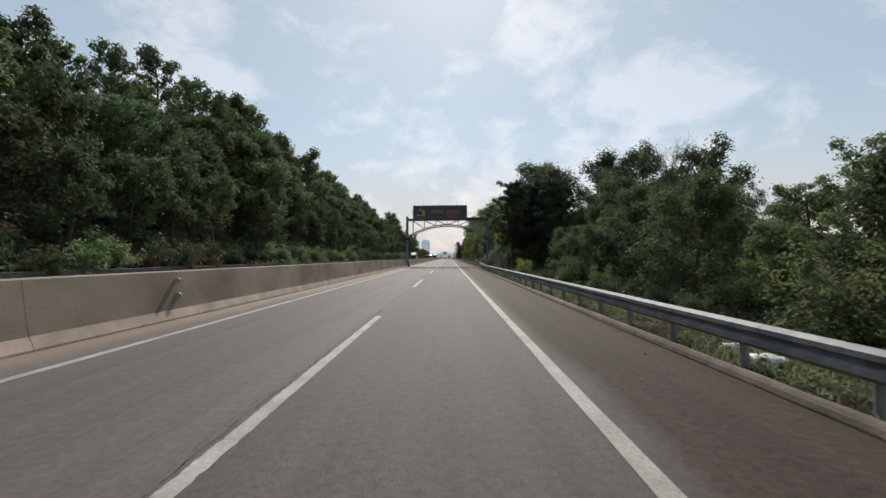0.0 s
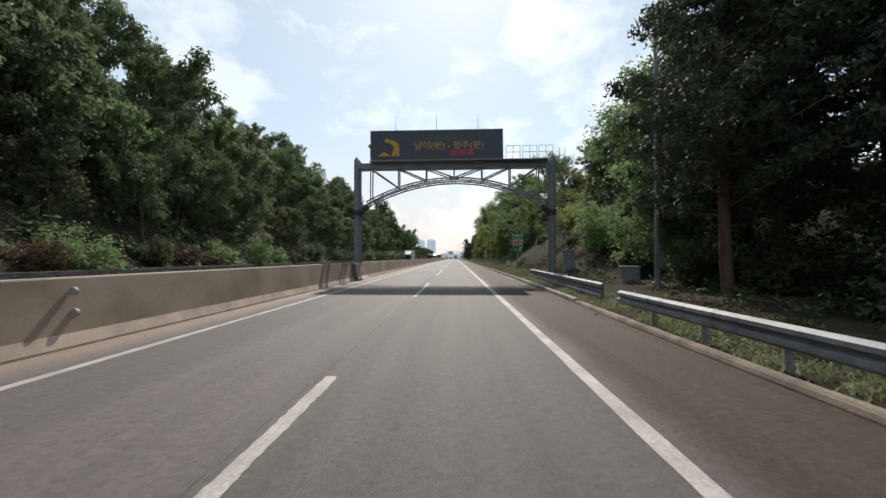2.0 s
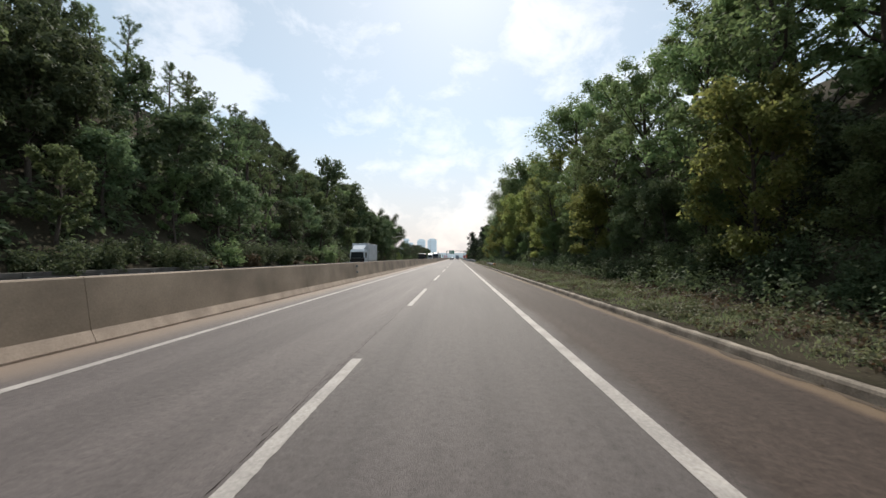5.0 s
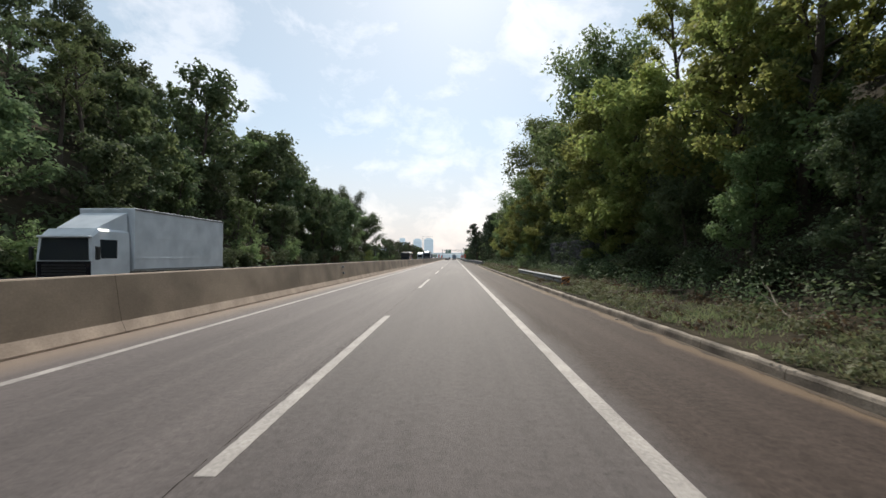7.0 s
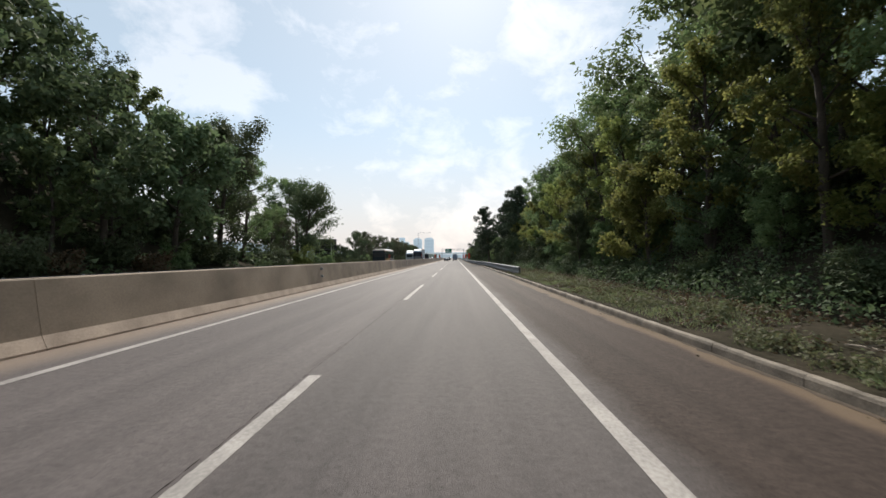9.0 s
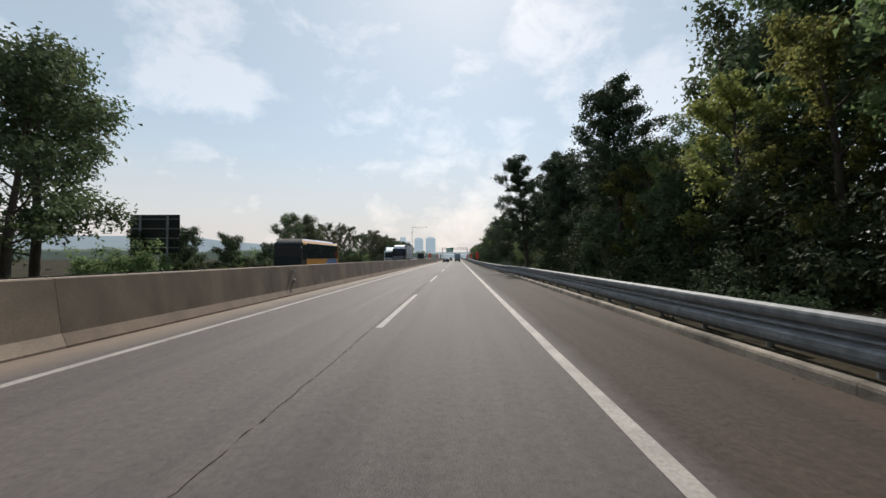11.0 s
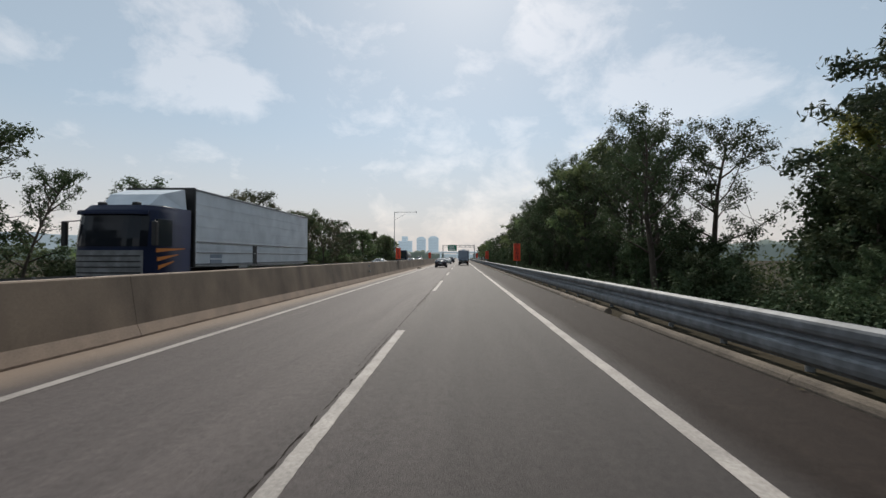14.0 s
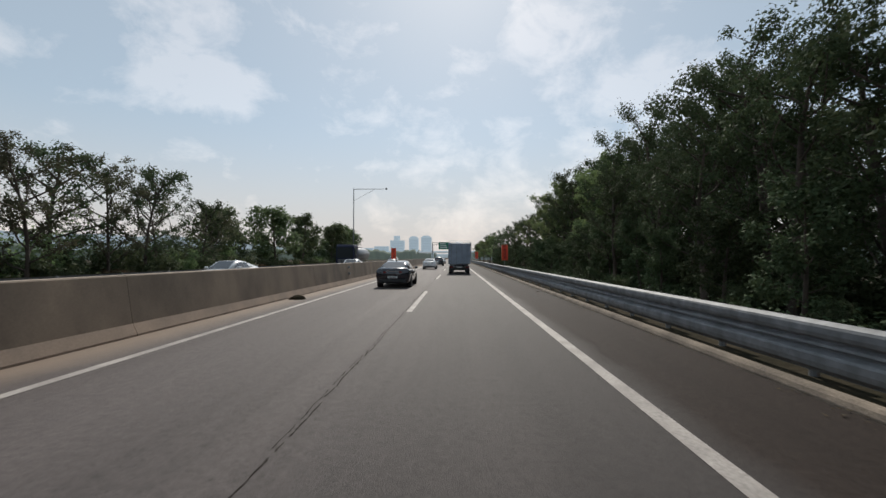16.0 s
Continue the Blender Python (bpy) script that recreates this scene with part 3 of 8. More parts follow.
def build_road_wear():
    # joint between the two lanes, opened into a crack
    bm = B()
    rnd = random.Random(5)
    for strand, (off, wmax, cover) in enumerate(((0.0, 0.017, 0.72), (-0.05, 0.010, 0.42), (0.045, 0.009, 0.40), (-0.085, 0.008, 0.3), (0.09, 0.007, 0.26))):
        prev = None
        y = -20.0
        while y < 470:
            on = noise.noise((y * 0.11, 4.0 + 9 * strand, 0)) * 0.5 + 0.5 < cover and not (74 < y < 96)
            cx = -0.085 + off + 0.05 * noise.noise((y * 0.35, 3.0, 0)) + 0.030 * noise.noise((y * 2.6, 9.0, strand)) + 0.014 * noise.noise((y * 11, 5.0, strand))
            w = max(0.002, wmax * (0.45 + 0.9 * noise.noise((y * 6.5, 2.0, 5.0 + strand)) + 0.5 * noise.noise((y * 17, 2.0, 1.0 + strand))))
            w *= 0.5 + 0.5 * smooth01(y, 235, 280)
            on = on and noise.noise((y * 4.3, 6.0, 3.0 * strand)) > -0.18
            cur = (bm.verts.new((cx - w, y, 0.003)), bm.verts.new((cx + w, y, 0.003)))
            if prev and on:
                bm.faces.new((prev[0], prev[1], cur[1], cur[0]))
            prev = cur
            y += 0.06 if y < 410 else 0.3
    solo("road_crack", bm, TAR, pose(0, 0, 0), "dark crumbled crack along the joint between lanes", "road crack", kind="structure")
    bm = B()
    ragged_strip(bm, -0.10, 70.0, 98.9, 0.58, 0.002, 0.03, 0.5, 2.0)
    solo("road_patch", bm, ASPHALT_DARK, pose(0, 0, 0), "long strip of fresh dark asphalt beside the lane line", "road patch", kind="structure")
    # square utility cut by the edge line
    bm = B()
    ring = [(2.15, 297.9), (2.95, 297.75), (3.2, 298.35), (3.1, 299.0), (2.35, 299.05)]
    for i in range(len(ring)):
        (xa, ya), (xb, yb) = ring[i], ring[(i + 1) % len(ring)]
        d = Vector((xb - xa, yb - ya, 0))
        nrm = Vector((-d.y, d.x, 0)).normalized() * 0.02
        bm.faces.new([bm.verts.new(Vector((xa, ya, 0.003)) + nrm), bm.verts.new(Vector((xa, ya, 0.003)) - nrm), bm.verts.new(Vector((xb, yb, 0.003)) - nrm), bm.verts.new(Vector((xb, yb, 0.003)) + nrm)])
    solo("road_crack", bm, TAR, pose(0, 0, 0), "small crack outlining a sunken square patch", "road crack", kind="structure")
    # dark scuffs in the inner lane
    for x, y, w, ln, r in ((-2.6, 296.5, 0.22, 1.8, -14), (-2.0, 299.5, 0.2, 1.6, -14), (-3.0, 293.4, 0.25, 1.5, -12), (-2.2, 303, 0.18, 1.3, -10), (-2.9, 26.8, 0.2, 2.0, -12), (-2.5, 29.5, 0.2, 1.6, -10), (-2.6, 317, 0.3, 1.2, -8), (-2.9, 320, 0.3, 1.4, -8)):
        bm = B()
        vs = []
        for i in range(40):
            a = i / 40 * 2 * math.pi
            k = 0.8 + 0.55 * noise.noise((math.cos(a) * 1.6, math.sin(a) * 1.6, y)) + 0.35 * noise.noise((math.cos(a) * 5, math.sin(a) * 5, y))
            vs.append(bm.verts.new((w * k * math.cos(a), ln / 2 * k * math.sin(a), 0.002)))
        bm.faces.new(vs)
        solo("road_stain", bm, ASPHALT_DARK, pose(x, y, 0, 0, 0, r), "dark oily scuff on the inner lane", "road stain", "lane scuffs", "structure")


build_road_wear()


# ---------------------------------------------------------------- median barrier
BARRIER_PROFILE = [(0.0, 0.0), (0.0, 0.04), (-0.10, 0.26), (-0.1565, 0.62), (-0.255, 1.25), (-0.275, 1.27), (-0.485, 1.27), (-0.505, 1.25), (-0.6035, 0.62), (-0.66, 0.26), (-0.76, 0.04), (-0.76, 0.0)]


def build_barrier():
    root = thing("median_barrier", pose(BARRIER_X, 0, 0), "stained beige concrete median barrier with sloped foot", "barrier", kind="structure")
    y = Y_START
    lens = [12.0, 9.5, 12.0, 14.0, 11.0]
    i = 0
    while y < 860:
        ln = lens[i % 5] if y < 420 else 40.0
        end = y + ln
        if y < 76.2 < end:
            end = 76.2
        bm = B()
        if not (76.1 < y < 77.0):
            sweep_y(bm, BARRIER_PROFILE, y + 0.006, end - 0.006, step=4.0)
            part("segment", bm, CONCRETE if y < 255 else CONCRETE_BROWN, root)
            bm = B()
            sweep_y(bm, [(0.004, 0.004), (0.004, 0.042), (-0.096, 0.262), (-0.11, 0.262), (-0.02, 0.004)], y + 0.006, end - 0.006, step=4.0)
            part("foot", bm, DUST_AND_SUN if y < 255 else FOOT_BROWN, root, "pale sandy foot of the barrier")
            # added pale strip: sunlight on the barrier top put into its colour
            bm = B()
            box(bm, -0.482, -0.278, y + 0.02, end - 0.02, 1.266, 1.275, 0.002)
            part("top_edge", bm, DUST_AND_SUN, root, "pale strip painted as the sunlit barrier top")
        else:
            # widened, darker block round the gantry legs
            end = 77.35
            sweep_y(bm, [(0.32, 0.0), (0.32, 0.1), (0.2, 0.3), (0.08, 1.18), (0.03, 1.22), (-0.8, 1.22), (-0.85, 1.18), (-1.08, 0.0)], y + 0.012, end - 0.012)
            part("segment", bm, CONCRETE_DARK, root, "dark stained wider block before the gantry legs")
        y = end
        i += 1
    bm = B()
    loft(bm, [[(0.02, 77.4, 0.01), (0.36, 77.4, 0.01), (0.36, 77.4, 0.03), (0.02, 77.4, 0.26)], [(0.02, 80.1, 0.01), (0.32, 80.1, 0.01), (0.32, 80.1, 0.03), (0.02, 80.1, 0.24)]])
    solo("concrete_wedge", bm, DUST_AND_SUN, pose(BARRIER_X + 0.02, 0, 0), "pale concrete wedge lying at the barrier foot", "wedge")
    # steel delineator stubs on the barrier face
    stub = thing("barrier_reflector", pose(BARRIER_X, 11.7, 0), "pair of round steel stubs with reflectors fixed to the barrier", "reflector", "barrier reflectors")
    for z, x0 in ((1.02, -0.25), (0.62, -0.22)):
        bm = B()
        rod(bm, (x0, 0, z), (x0 + 0.13, 0, z), 0.025, n=10)
        part("arm", bm, STEEL_DULL, stub)
        bm = B()
        rod(bm, (x0 + 0.12, -0.03, z), (x0 + 0.12, 0.03, z), 0.078, n=14)
        part("lens", bm, STEEL_NEW, stub)
        bm = B()
        box(bm, x0 - 0.005, x0 + 0.015, -0.06, 0.06, z - 0.06, z + 0.06, 0.004)
        part("plate", bm, STEEL_DULL, stub)
    for y in (54.2, 101.8, 146.0, 190.3, 232.0, 273.6, 314.2, 355.7, 398.0, 440.0, 484.0, 526.0):
        copy_thing(stub, pose(BARRIER_X, y, 0))


build_barrier()


# ---------------------------------------------------------------- kerb and verge
def build_kerb():
    root = thing("kerb", pose(0, 0, 0), "weathered low concrete kerb along the hard shoulder", "kerb", kind="structure")
    square = [(0.0, -0.05), (0.014, 0.12), (0.03, 0.16), (0.055, 0.175), (0.17, 0.178), (0.20, 0.15), (0.22, -0.05)]
    round_top = [(0.0, -0.05), (0.005, 0.03), (0.03, 0.085), (0.07, 0.118), (0.12, 0.13), (0.18, 0.118), (0.225, 0.07), (0.23, -0.05)]
    y = Y_START
    while y < 700:
        cast = y < 58 or y > 298           # rounded kerb, cast in long runs
        ln = 20.0 if y > 420 else 6.0 if cast else 2.0
        if not 334.5 < y < 336.9:
            bm = B()
            j = 0.008 * noise.noise((y * 0.9, 4.0, 0.0))
            prof = round_top if cast else square
            n = 1 if y > 420 else int(ln / 0.5)
            secs = []
            for i in range(n + 1):
                yy = y + 0.005 + (ln - 0.01) * i / n
                w = 0.009 * noise.noise((yy * 1.3, 2.0, 7.0))
                secs.append([(kerb_x(yy) + j + w + x, yy, z + (w if z > 0.1 else 0.0)) for x, z in prof])
            loft(bm, secs)
            part("kerb_stone", bm, KERB_OLD if cast else KERB, root)
        else:
            ln = 1.3
        y += ln
    bm = B()
    rows = []
    y = 60.0
    while y < 240:
        k = kerb_x(y)
        w = 0.05 + 0.10 * noise.noise((y * 0.3, 1, 0)) + 0.10 * noise.noise((y * 1.1, 2, 0)) + 0.08 * noise.noise((y * 4.1, 2, 0))
        fade = smooth01(y, 60, 72) * (1 - smooth01(y, 215, 240))
        rows.append((bm.verts.new((k - max(0.012, w * fade * 1.3), y, 0.004)), bm.verts.new((k + 0.01, y, 0.012))))
        y += 0.2
    for a, b in zip(rows, rows[1:]):
        bm.faces.new((a[0], a[1], b[1], b[0]))
    lip = B()
    rows = []
    y = 84.0
    while y < 246:
        k = kerb_x(y)
        w = 0.12 + 0.06 * noise.noise((y * 0.7, 5, 0)) + 0.05 * noise.noise((y * 2.9, 6, 0))
        rows.append((lip.verts.new((k + w, y, 0.181)), lip.verts.new((k + w + 0.05, y, 0.20)), lip.verts.new((k + 0.62, y, 0.19)), lip.verts.new((k + 0.75, y, 0.12))))
        y += 0.15
    for a, b in zip(rows, rows[1:]):
        for i in range(3):
            lip.faces.new((a[i], a[i + 1], b[i + 1], b[i]))
    solo("soil_lip", lip, SOIL, pose(0, 0, 0), "dark soil washed over the back of the kerb", "soil", kind="stuff")
    solo("kerb_silt", bm, SAND, pose(0, 0, 0), "thin uneven band of dark silt against the kerb", "silt", kind="stuff")


build_kerb()


# ---------------------------------------------------------------- guard rails
def w_profile(z_top, t=0.006):
    """The corrugated beam, seen from its end: waves towards the road."""
    pts = [(0.0, 0.0), (-0.02, -0.006), (-0.088, -0.050), (-0.092, -0.112), (-0.015, -0.158), (-0.012, -0.182), (-0.085, -0.222), (-0.088, -0.288), (-0.014, -0.336), (0.0, -0.349)]
    front = [(x, z_top + z) for x, z in pts]
    back = [(x + t, z) for x, z in reversed(front)]
    return front + back


def deep_profile(z_top, t=0.006):
    """The deep beam: two broad waves towards the road with a small one between."""
    pts = [(0.0, 0.0), (-0.03, -0.004), (-0.108, -0.040), (-0.118, -0.075), (-0.116, -0.15), (-0.095, -0.205), (-0.02, -0.238), (-0.012, -0.262), (-0.062, -0.288), (-0.068, -0.325), (-0.018, -0.352), (-0.012, -0.378),
           (-0.102, -0.412), (-0.116, -0.445), (-0.114, -0.53), (-0.092, -0.60), (-0.02, -0.652), (0.0, -0.68)]
    front = [(x, z_top + z) for x, z in pts]
    return front + [(x + t, z) for x, z in reversed(front)]


def build_rail(y0, y1, x_of, z_top, tiers, label, post_gap=2.0, post_up=0.02, steel=None):
    root = thing("guard_rail", pose(0, 0, 0), label, "guard rail", kind="structure")
    y = y0
    while y < y1 - 0.1:
        e = min(y + 4.0, y1)
        bm = B()
        a, b = x_of(y), x_of(e)
        pr = deep_profile(z_top) if tiers > 1 else w_profile(z_top)
        lap = 0.006 if int(y / 4) % 2 else 0.0
        loft(bm, [[(a + x - lap, y - 0.15, z) for x, z in pr], [(b + x - lap, e, z) for x, z in pr]])
        part("beam", bm, steel or STEEL, root)
        y = e
    y = y0 + 0.4
    while y < min(y1, 460):
        bm = B()
        rod(bm, (x_of(y) + 0.10, y, -0.3), (x_of(y) + 0.10, y, z_top + (post_up if tiers == 1 else -0.03)), 0.06, n=10)
        for k in range(tiers):
            box(bm, x_of(y) + 0.0, x_of(y) + 0.06, y - 0.04, y + 0.04, z_top - 0.2 - 0.355 * k, z_top - 0.06 - 0.355 * k)
        part("post", bm, STEEL_DULL, root)
        y += post_gap if y < 420 else 4 * post_gap
    return root


build_rail(-30, 58.2, lambda y: 6.2, 0.76, 1, "single-beam galvanised steel guard rail on posts", 2.0, post_up=-0.05)
build_rail(62, 80.2, lambda y: 7.0 + (y - 62) / 18 * 0.65, 0.74, 2, "short deep-beam guard rail shielding the gantry leg", 2.0)
build_rail(184, 199.2, lambda y: 7.45, 0.66, 1, "short bright single-beam guard rail on the grass verge", 2.0, steel=STEEL_NEW)
build_rail(244, 296, lambda y: 7.2 - 0.75 * smooth01(y, 284, 306), 0.88, 2, "deep corrugated galvanised guard rail in tree shade", 2.0)
build_rail(296, 760, lambda y: 7.2 - 0.75 * smooth01(y, 284, 306) - 0.30 * smooth01(y, 304, 316), 0.84, 2, "deep corrugated galvanised guard rail on the embankment", 2.0)
build_rail(-30, 700, lambda y: -17.4, 0.76, 1, "single-beam guard rail beyond the opposite carriageway", 4.0)


def build_hazard_end():
    root = thing("hazard_marker", pose(7.45, 183.8, 0), "orange and black striped end plate of the guard rail", "marker")
    bm = B()
    box(bm, -0.2, 0.2, -0.02, 0.02, 0.28, 0.68, 0.01)
    part("plate", bm, SIGN_ORANGE, root)
    # diagonal stripes, cut to the plate's edges
    for c in (-0.52, -0.26, 0.0, 0.26):
        pts = []
        for x, z in ((-0.18, 0), (0.18, 0)):
            pts.append((x, c + 0.30 + x * 1.1))
        lo = [(x, min(0.665, max(0.295, 0.28 + z))) for x, z in pts]
        hi = [(x, min(0.665, max(0.295, 0.28 + z + 0.13))) for x, z in pts]
        ring = [lo[0], lo[1], hi[1], hi[0]]
        bm = B()
        loft(bm, [[(x, -0.026, z) for x, z in ring], [(x, -0.0215, z) for x, z in ring]])
        part("stripe", bm, BLACK, root, "black diagonal stripe")
    bm = B()
    rod(bm, (0, 0.05, -0.1), (0, 0.05, 0.6), 0.03)
    part("post", bm, STEEL_DULL, root)


build_hazard_end()


# ---------------------------------------------------------------- plants
def leaf_cloud(rs, centres, radii, count, size, flat=0.6, shell=0.55, aspect=0.45, three=True):
    """count leaves round the centres: an array of small pointed leaves."""
    centres, radii = np.array(centres), np.array(radii)
    wgt = radii ** 2
    idx = rs.choice(len(centres), size=count, p=wgt / wgt.sum())
    d = rs.normal(size=(count, 3))
    d /= np.linalg.norm(d, axis=1)[:, None]
    rad = radii[idx] * (shell + (1 - shell) * rs.random(count) ** 0.6) * (0.55 + 0.70 * rs.random(count) ** 1.8)
    pos = centres[idx] + d * rad[:, None] * np.array([1, 1, 0.8])
    nrm = d * 0.9 + rs.normal(size=(count, 3)) * 0.7 + np.array([0, 0, flat])
    nrm /= np.linalg.norm(nrm, axis=1)[:, None]
    t = rs.normal(size=(count, 3))
    t -= nrm * (t * nrm).sum(1)[:, None]
    t /= np.linalg.norm(t, axis=1)[:, None]
    b = np.cross(nrm, t)
    s = size * (0.6 + 0.8 * rs.random(count))[:, None]
    if three:
        return np.stack([pos - t * s, pos + t * s * 0.7 + b * s * aspect * 1.25, pos + t * s * 0.5 - b * s * aspect * 1.25 + nrm * s * 0.15], axis=1)
    return np.stack([pos - t * s, pos + b * s * aspect + nrm * s * 0.12, pos + t * s, pos - b * s * aspect + nrm * s * 0.12], axis=1)


def limb_path(bm, p, d, length, r0, r1, segs, rnd, bend=0.25, n=6):
    """A crooked limb; returns its points."""
    pts = [Vector(p)]
    d = Vector(d).normalized()
    for i in range(segs):
        d = (d + Vector((rnd.uniform(-bend, bend), rnd.uniform(-bend, bend), rnd.uniform(-bend * 0.3, bend * 0.7)))).normalized()
        q = pts[-1] + d * (length / segs)
        a, b = r0 + (r1 - r0) * i / segs, r0 + (r1 - r0) * (i + 1) / segs
        rod(bm, pts[-1], q, a, b, n, cap=False)
        pts.append(q)
    return pts


def make_tree(name, seed, height, spread, leaves, leaf_size, leaf_mat, bark, label, crown_base=0.3, sparse=False):
    """A tapered trunk with limbs and a crown of single leaves."""
    rnd, rs = random.Random(seed), np.random.RandomState(seed)
    root = thing(name, pose(0, 0, 0), label, "tree")
    bm = B()
    trunk = limb_path(bm, (0, 0, -0.4), (rnd.uniform(-0.06, 0.06), rnd.uniform(-0.06, 0.06), 1), height * 0.86, (height * 0.017 + 0.03) * (0.6 if height < 7 else 1.0), height * 0.004, 7, rnd, 0.09, 8)
    centres, radii = [], []
    nl = 13 if not sparse else 15
    for i in range(nl):
        f = crown_base + (0.97 - crown_base) * (i + 0.5) / nl
        k = min(len(trunk) - 2, int(f * (len(trunk) - 1)))
        p = trunk[k].lerp(trunk[k + 1], f * (len(trunk) - 1) - k)
        a = i * 2.4 + rnd.uniform(-0.4, 0.4)
        prof = math.sin(math.pi * min(1.0, 0.22 + 0.78 * (f - crown_base) / (1 - crown_base))) ** 0.7
        ln = spread * (0.55 + 0.6 * prof) * rnd.uniform(0.75, 1.15)
        up = 0.25 + 0.75 * f
        pts = limb_path(bm, p, (math.cos(a), math.sin(a), up), ln, 0.028 * height * 0.12 + 0.02, 0.012, 4, rnd, 0.3, 4)
        for q, rr in ((pts[-1], 0.36), (pts[-2], 0.34), (pts[2], 0.26)):
            centres.append(q)
            radii.append(spread * rr * rnd.uniform(0.75, 1.2) * (0.62 if sparse else 1.0))
        for s in range(2):
            c = pts[2].lerp(pts[3], rnd.random())
            tip = limb_path(bm, c, (rnd.uniform(-1, 1), rnd.uniform(-1, 1), rnd.uniform(0, 0.9)), ln * 0.5, 0.02, 0.007, 3, rnd, 0.35, 3)[-1]
            centres.append(tip)
            radii.append(spread * 0.26 * rnd.uniform(0.7, 1.2) * (0.7 if sparse else 1.0))
    centres.append(trunk[-1])
    radii.append(spread * 0.34)
    part("trunk", bm, bark, root, smooth=True)
    v = leaf_cloud(rs, centres, radii, leaves, leaf_size, shell=0.25 if sparse else 0.4)
    ob = new("crown", from_arrays("crown", v, 4, leaf_mat))
    ob.parent = root
    return root


def make_pine(name, seed, height, spread, label, base=0.24, leaves=22000, top=0.45, bark=None):
    """A pine with tiers of boughs that carry clumps of needles."""
    rnd, rs = random.Random(seed), np.random.RandomState(seed)
    root = thing(name, pose(0, 0, 0), label, "tree")
    bm = B()
    trunk = limb_path(bm, (0, 0, -0.4), (0, 0, 1), height * 0.98, height * 0.02, 0.03, 8, rnd, 0.05, 8)
    centres, radii = [], []
    n = 40
    for i in range(n):
        f = base + (0.98 - base) * (i / n)
        k = min(len(trunk) - 2, int(f * (len(trunk) - 1)))
        p = trunk[k].lerp(trunk[k + 1], f * (len(trunk) - 1) - k)
        a = i * 2.399 + rnd.uniform(-0.3, 0.3)
        u = (f - base) / (1 - base)
        ln = spread * (0.72 + 0.55 * math.sin(math.pi * min(1.0, u * 1.15 + 0.1))) * (1.0 - top * u * u) * rnd.uniform(0.62, 1.1)
        if top > 0.8:
            ln = spread * (1.0 - u) ** 0.65 * rnd.uniform(0.62, 1.1) + 0.25
        pts = limb_path(bm, p, (math.cos(a), math.sin(a), 0.18), ln, 0.05, 0.012, 4, rnd, 0.16, 4)
        for j, q in enumerate(pts[1:]):
            for s in range(3):
                centres.append(q + Vector((rnd.uniform(-0.5, 0.5), rnd.uniform(-0.5, 0.5), rnd.uniform(0.0, 0.35))) * (ln * 0.3))
                radii.append(rnd.uniform(0.32, 0.62))
    centres.append(trunk[-1])
    radii.append(0.5)
    part("trunk", bm, bark or BARK_PINE, root, smooth=True)
    v = leaf_cloud(rs, centres, radii, int(leaves * 1.25), 0.135, flat=0.2, shell=0.3, aspect=0.26)
    ob = new("crown", from_arrays("crown", v, 4, NEEDLE))
    ob.parent = root
    return root


def make_shrub(name, seed, height, spread, leaves, leaf_size, leaf_mat, label):
    rnd, rs = random.Random(seed), np.random.RandomState(seed)
    root = thing(name, pose(0, 0, 0), label, "shrub")
    bm = B()
    centres, radii = [], []
    for i in range(9):
        a = i * 2.4
        pts = limb_path(bm, (rnd.uniform(-0.2, 0.2), rnd.uniform(-0.2, 0.2), -0.2), (math.cos(a) * 0.55, math.sin(a) * 0.55, 1), height * rnd.uniform(0.65, 1.0), 0.028, 0.008, 5, rnd, 0.25, 3)
        for q in pts[2:]:
            centres.append(q + Vector((rnd.uniform(-1, 1), rnd.uniform(-1, 1), rnd.uniform(-0.6, 0.2))) * spread * 0.25)
            radii.append(spread * rnd.uniform(0.22, 0.38))
    for i in range(7):
        a = i * 0.9
        centres.append(Vector((math.cos(a) * spread * 0.5, math.sin(a) * spread * 0.5, height * 0.22)))
        radii.append(spread * 0.32)
    part("trunk", bm, BARK, root, smooth=True)
    v = leaf_cloud(rs, centres, radii, leaves, leaf_size, shell=0.4)
    ob = new("foliage", from_arrays("foliage", v, 4, leaf_mat))
    ob.parent = root
    return root


OAK = [make_tree("broadleaf_tree", 11, 10.0, 2.9, 14500, 0.105, LEAF, BARK, "leafy green broadleaf tree on the wooded slope", 0.14),
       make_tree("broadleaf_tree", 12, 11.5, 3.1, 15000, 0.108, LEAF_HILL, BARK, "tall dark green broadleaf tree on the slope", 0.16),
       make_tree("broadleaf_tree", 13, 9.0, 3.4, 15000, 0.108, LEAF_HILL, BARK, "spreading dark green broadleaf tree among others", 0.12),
       make_tree("broadleaf_tree", 14, 10.5, 2.8, 14000, 0.10, LEAF, BARK, "slender green broadleaf tree with ragged crown", 0.18)]
HILL = [make_tree("hill_tree", 15, 10.0, 3.3, 4400, 0.225, LEAF_DARK, BARK, "green broadleaf tree in the hill wood", 0.14),
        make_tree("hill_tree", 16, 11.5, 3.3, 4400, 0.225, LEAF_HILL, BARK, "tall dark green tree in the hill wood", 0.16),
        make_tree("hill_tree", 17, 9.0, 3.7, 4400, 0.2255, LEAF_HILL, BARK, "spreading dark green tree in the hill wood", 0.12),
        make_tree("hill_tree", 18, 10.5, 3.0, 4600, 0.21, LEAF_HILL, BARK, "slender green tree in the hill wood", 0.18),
        make_tree("hill_tree", 19, 10.0, 3.0, 5500, 0.17, LEAF, BARK, "airy light green tree in the hill wood", 0.18, True)]
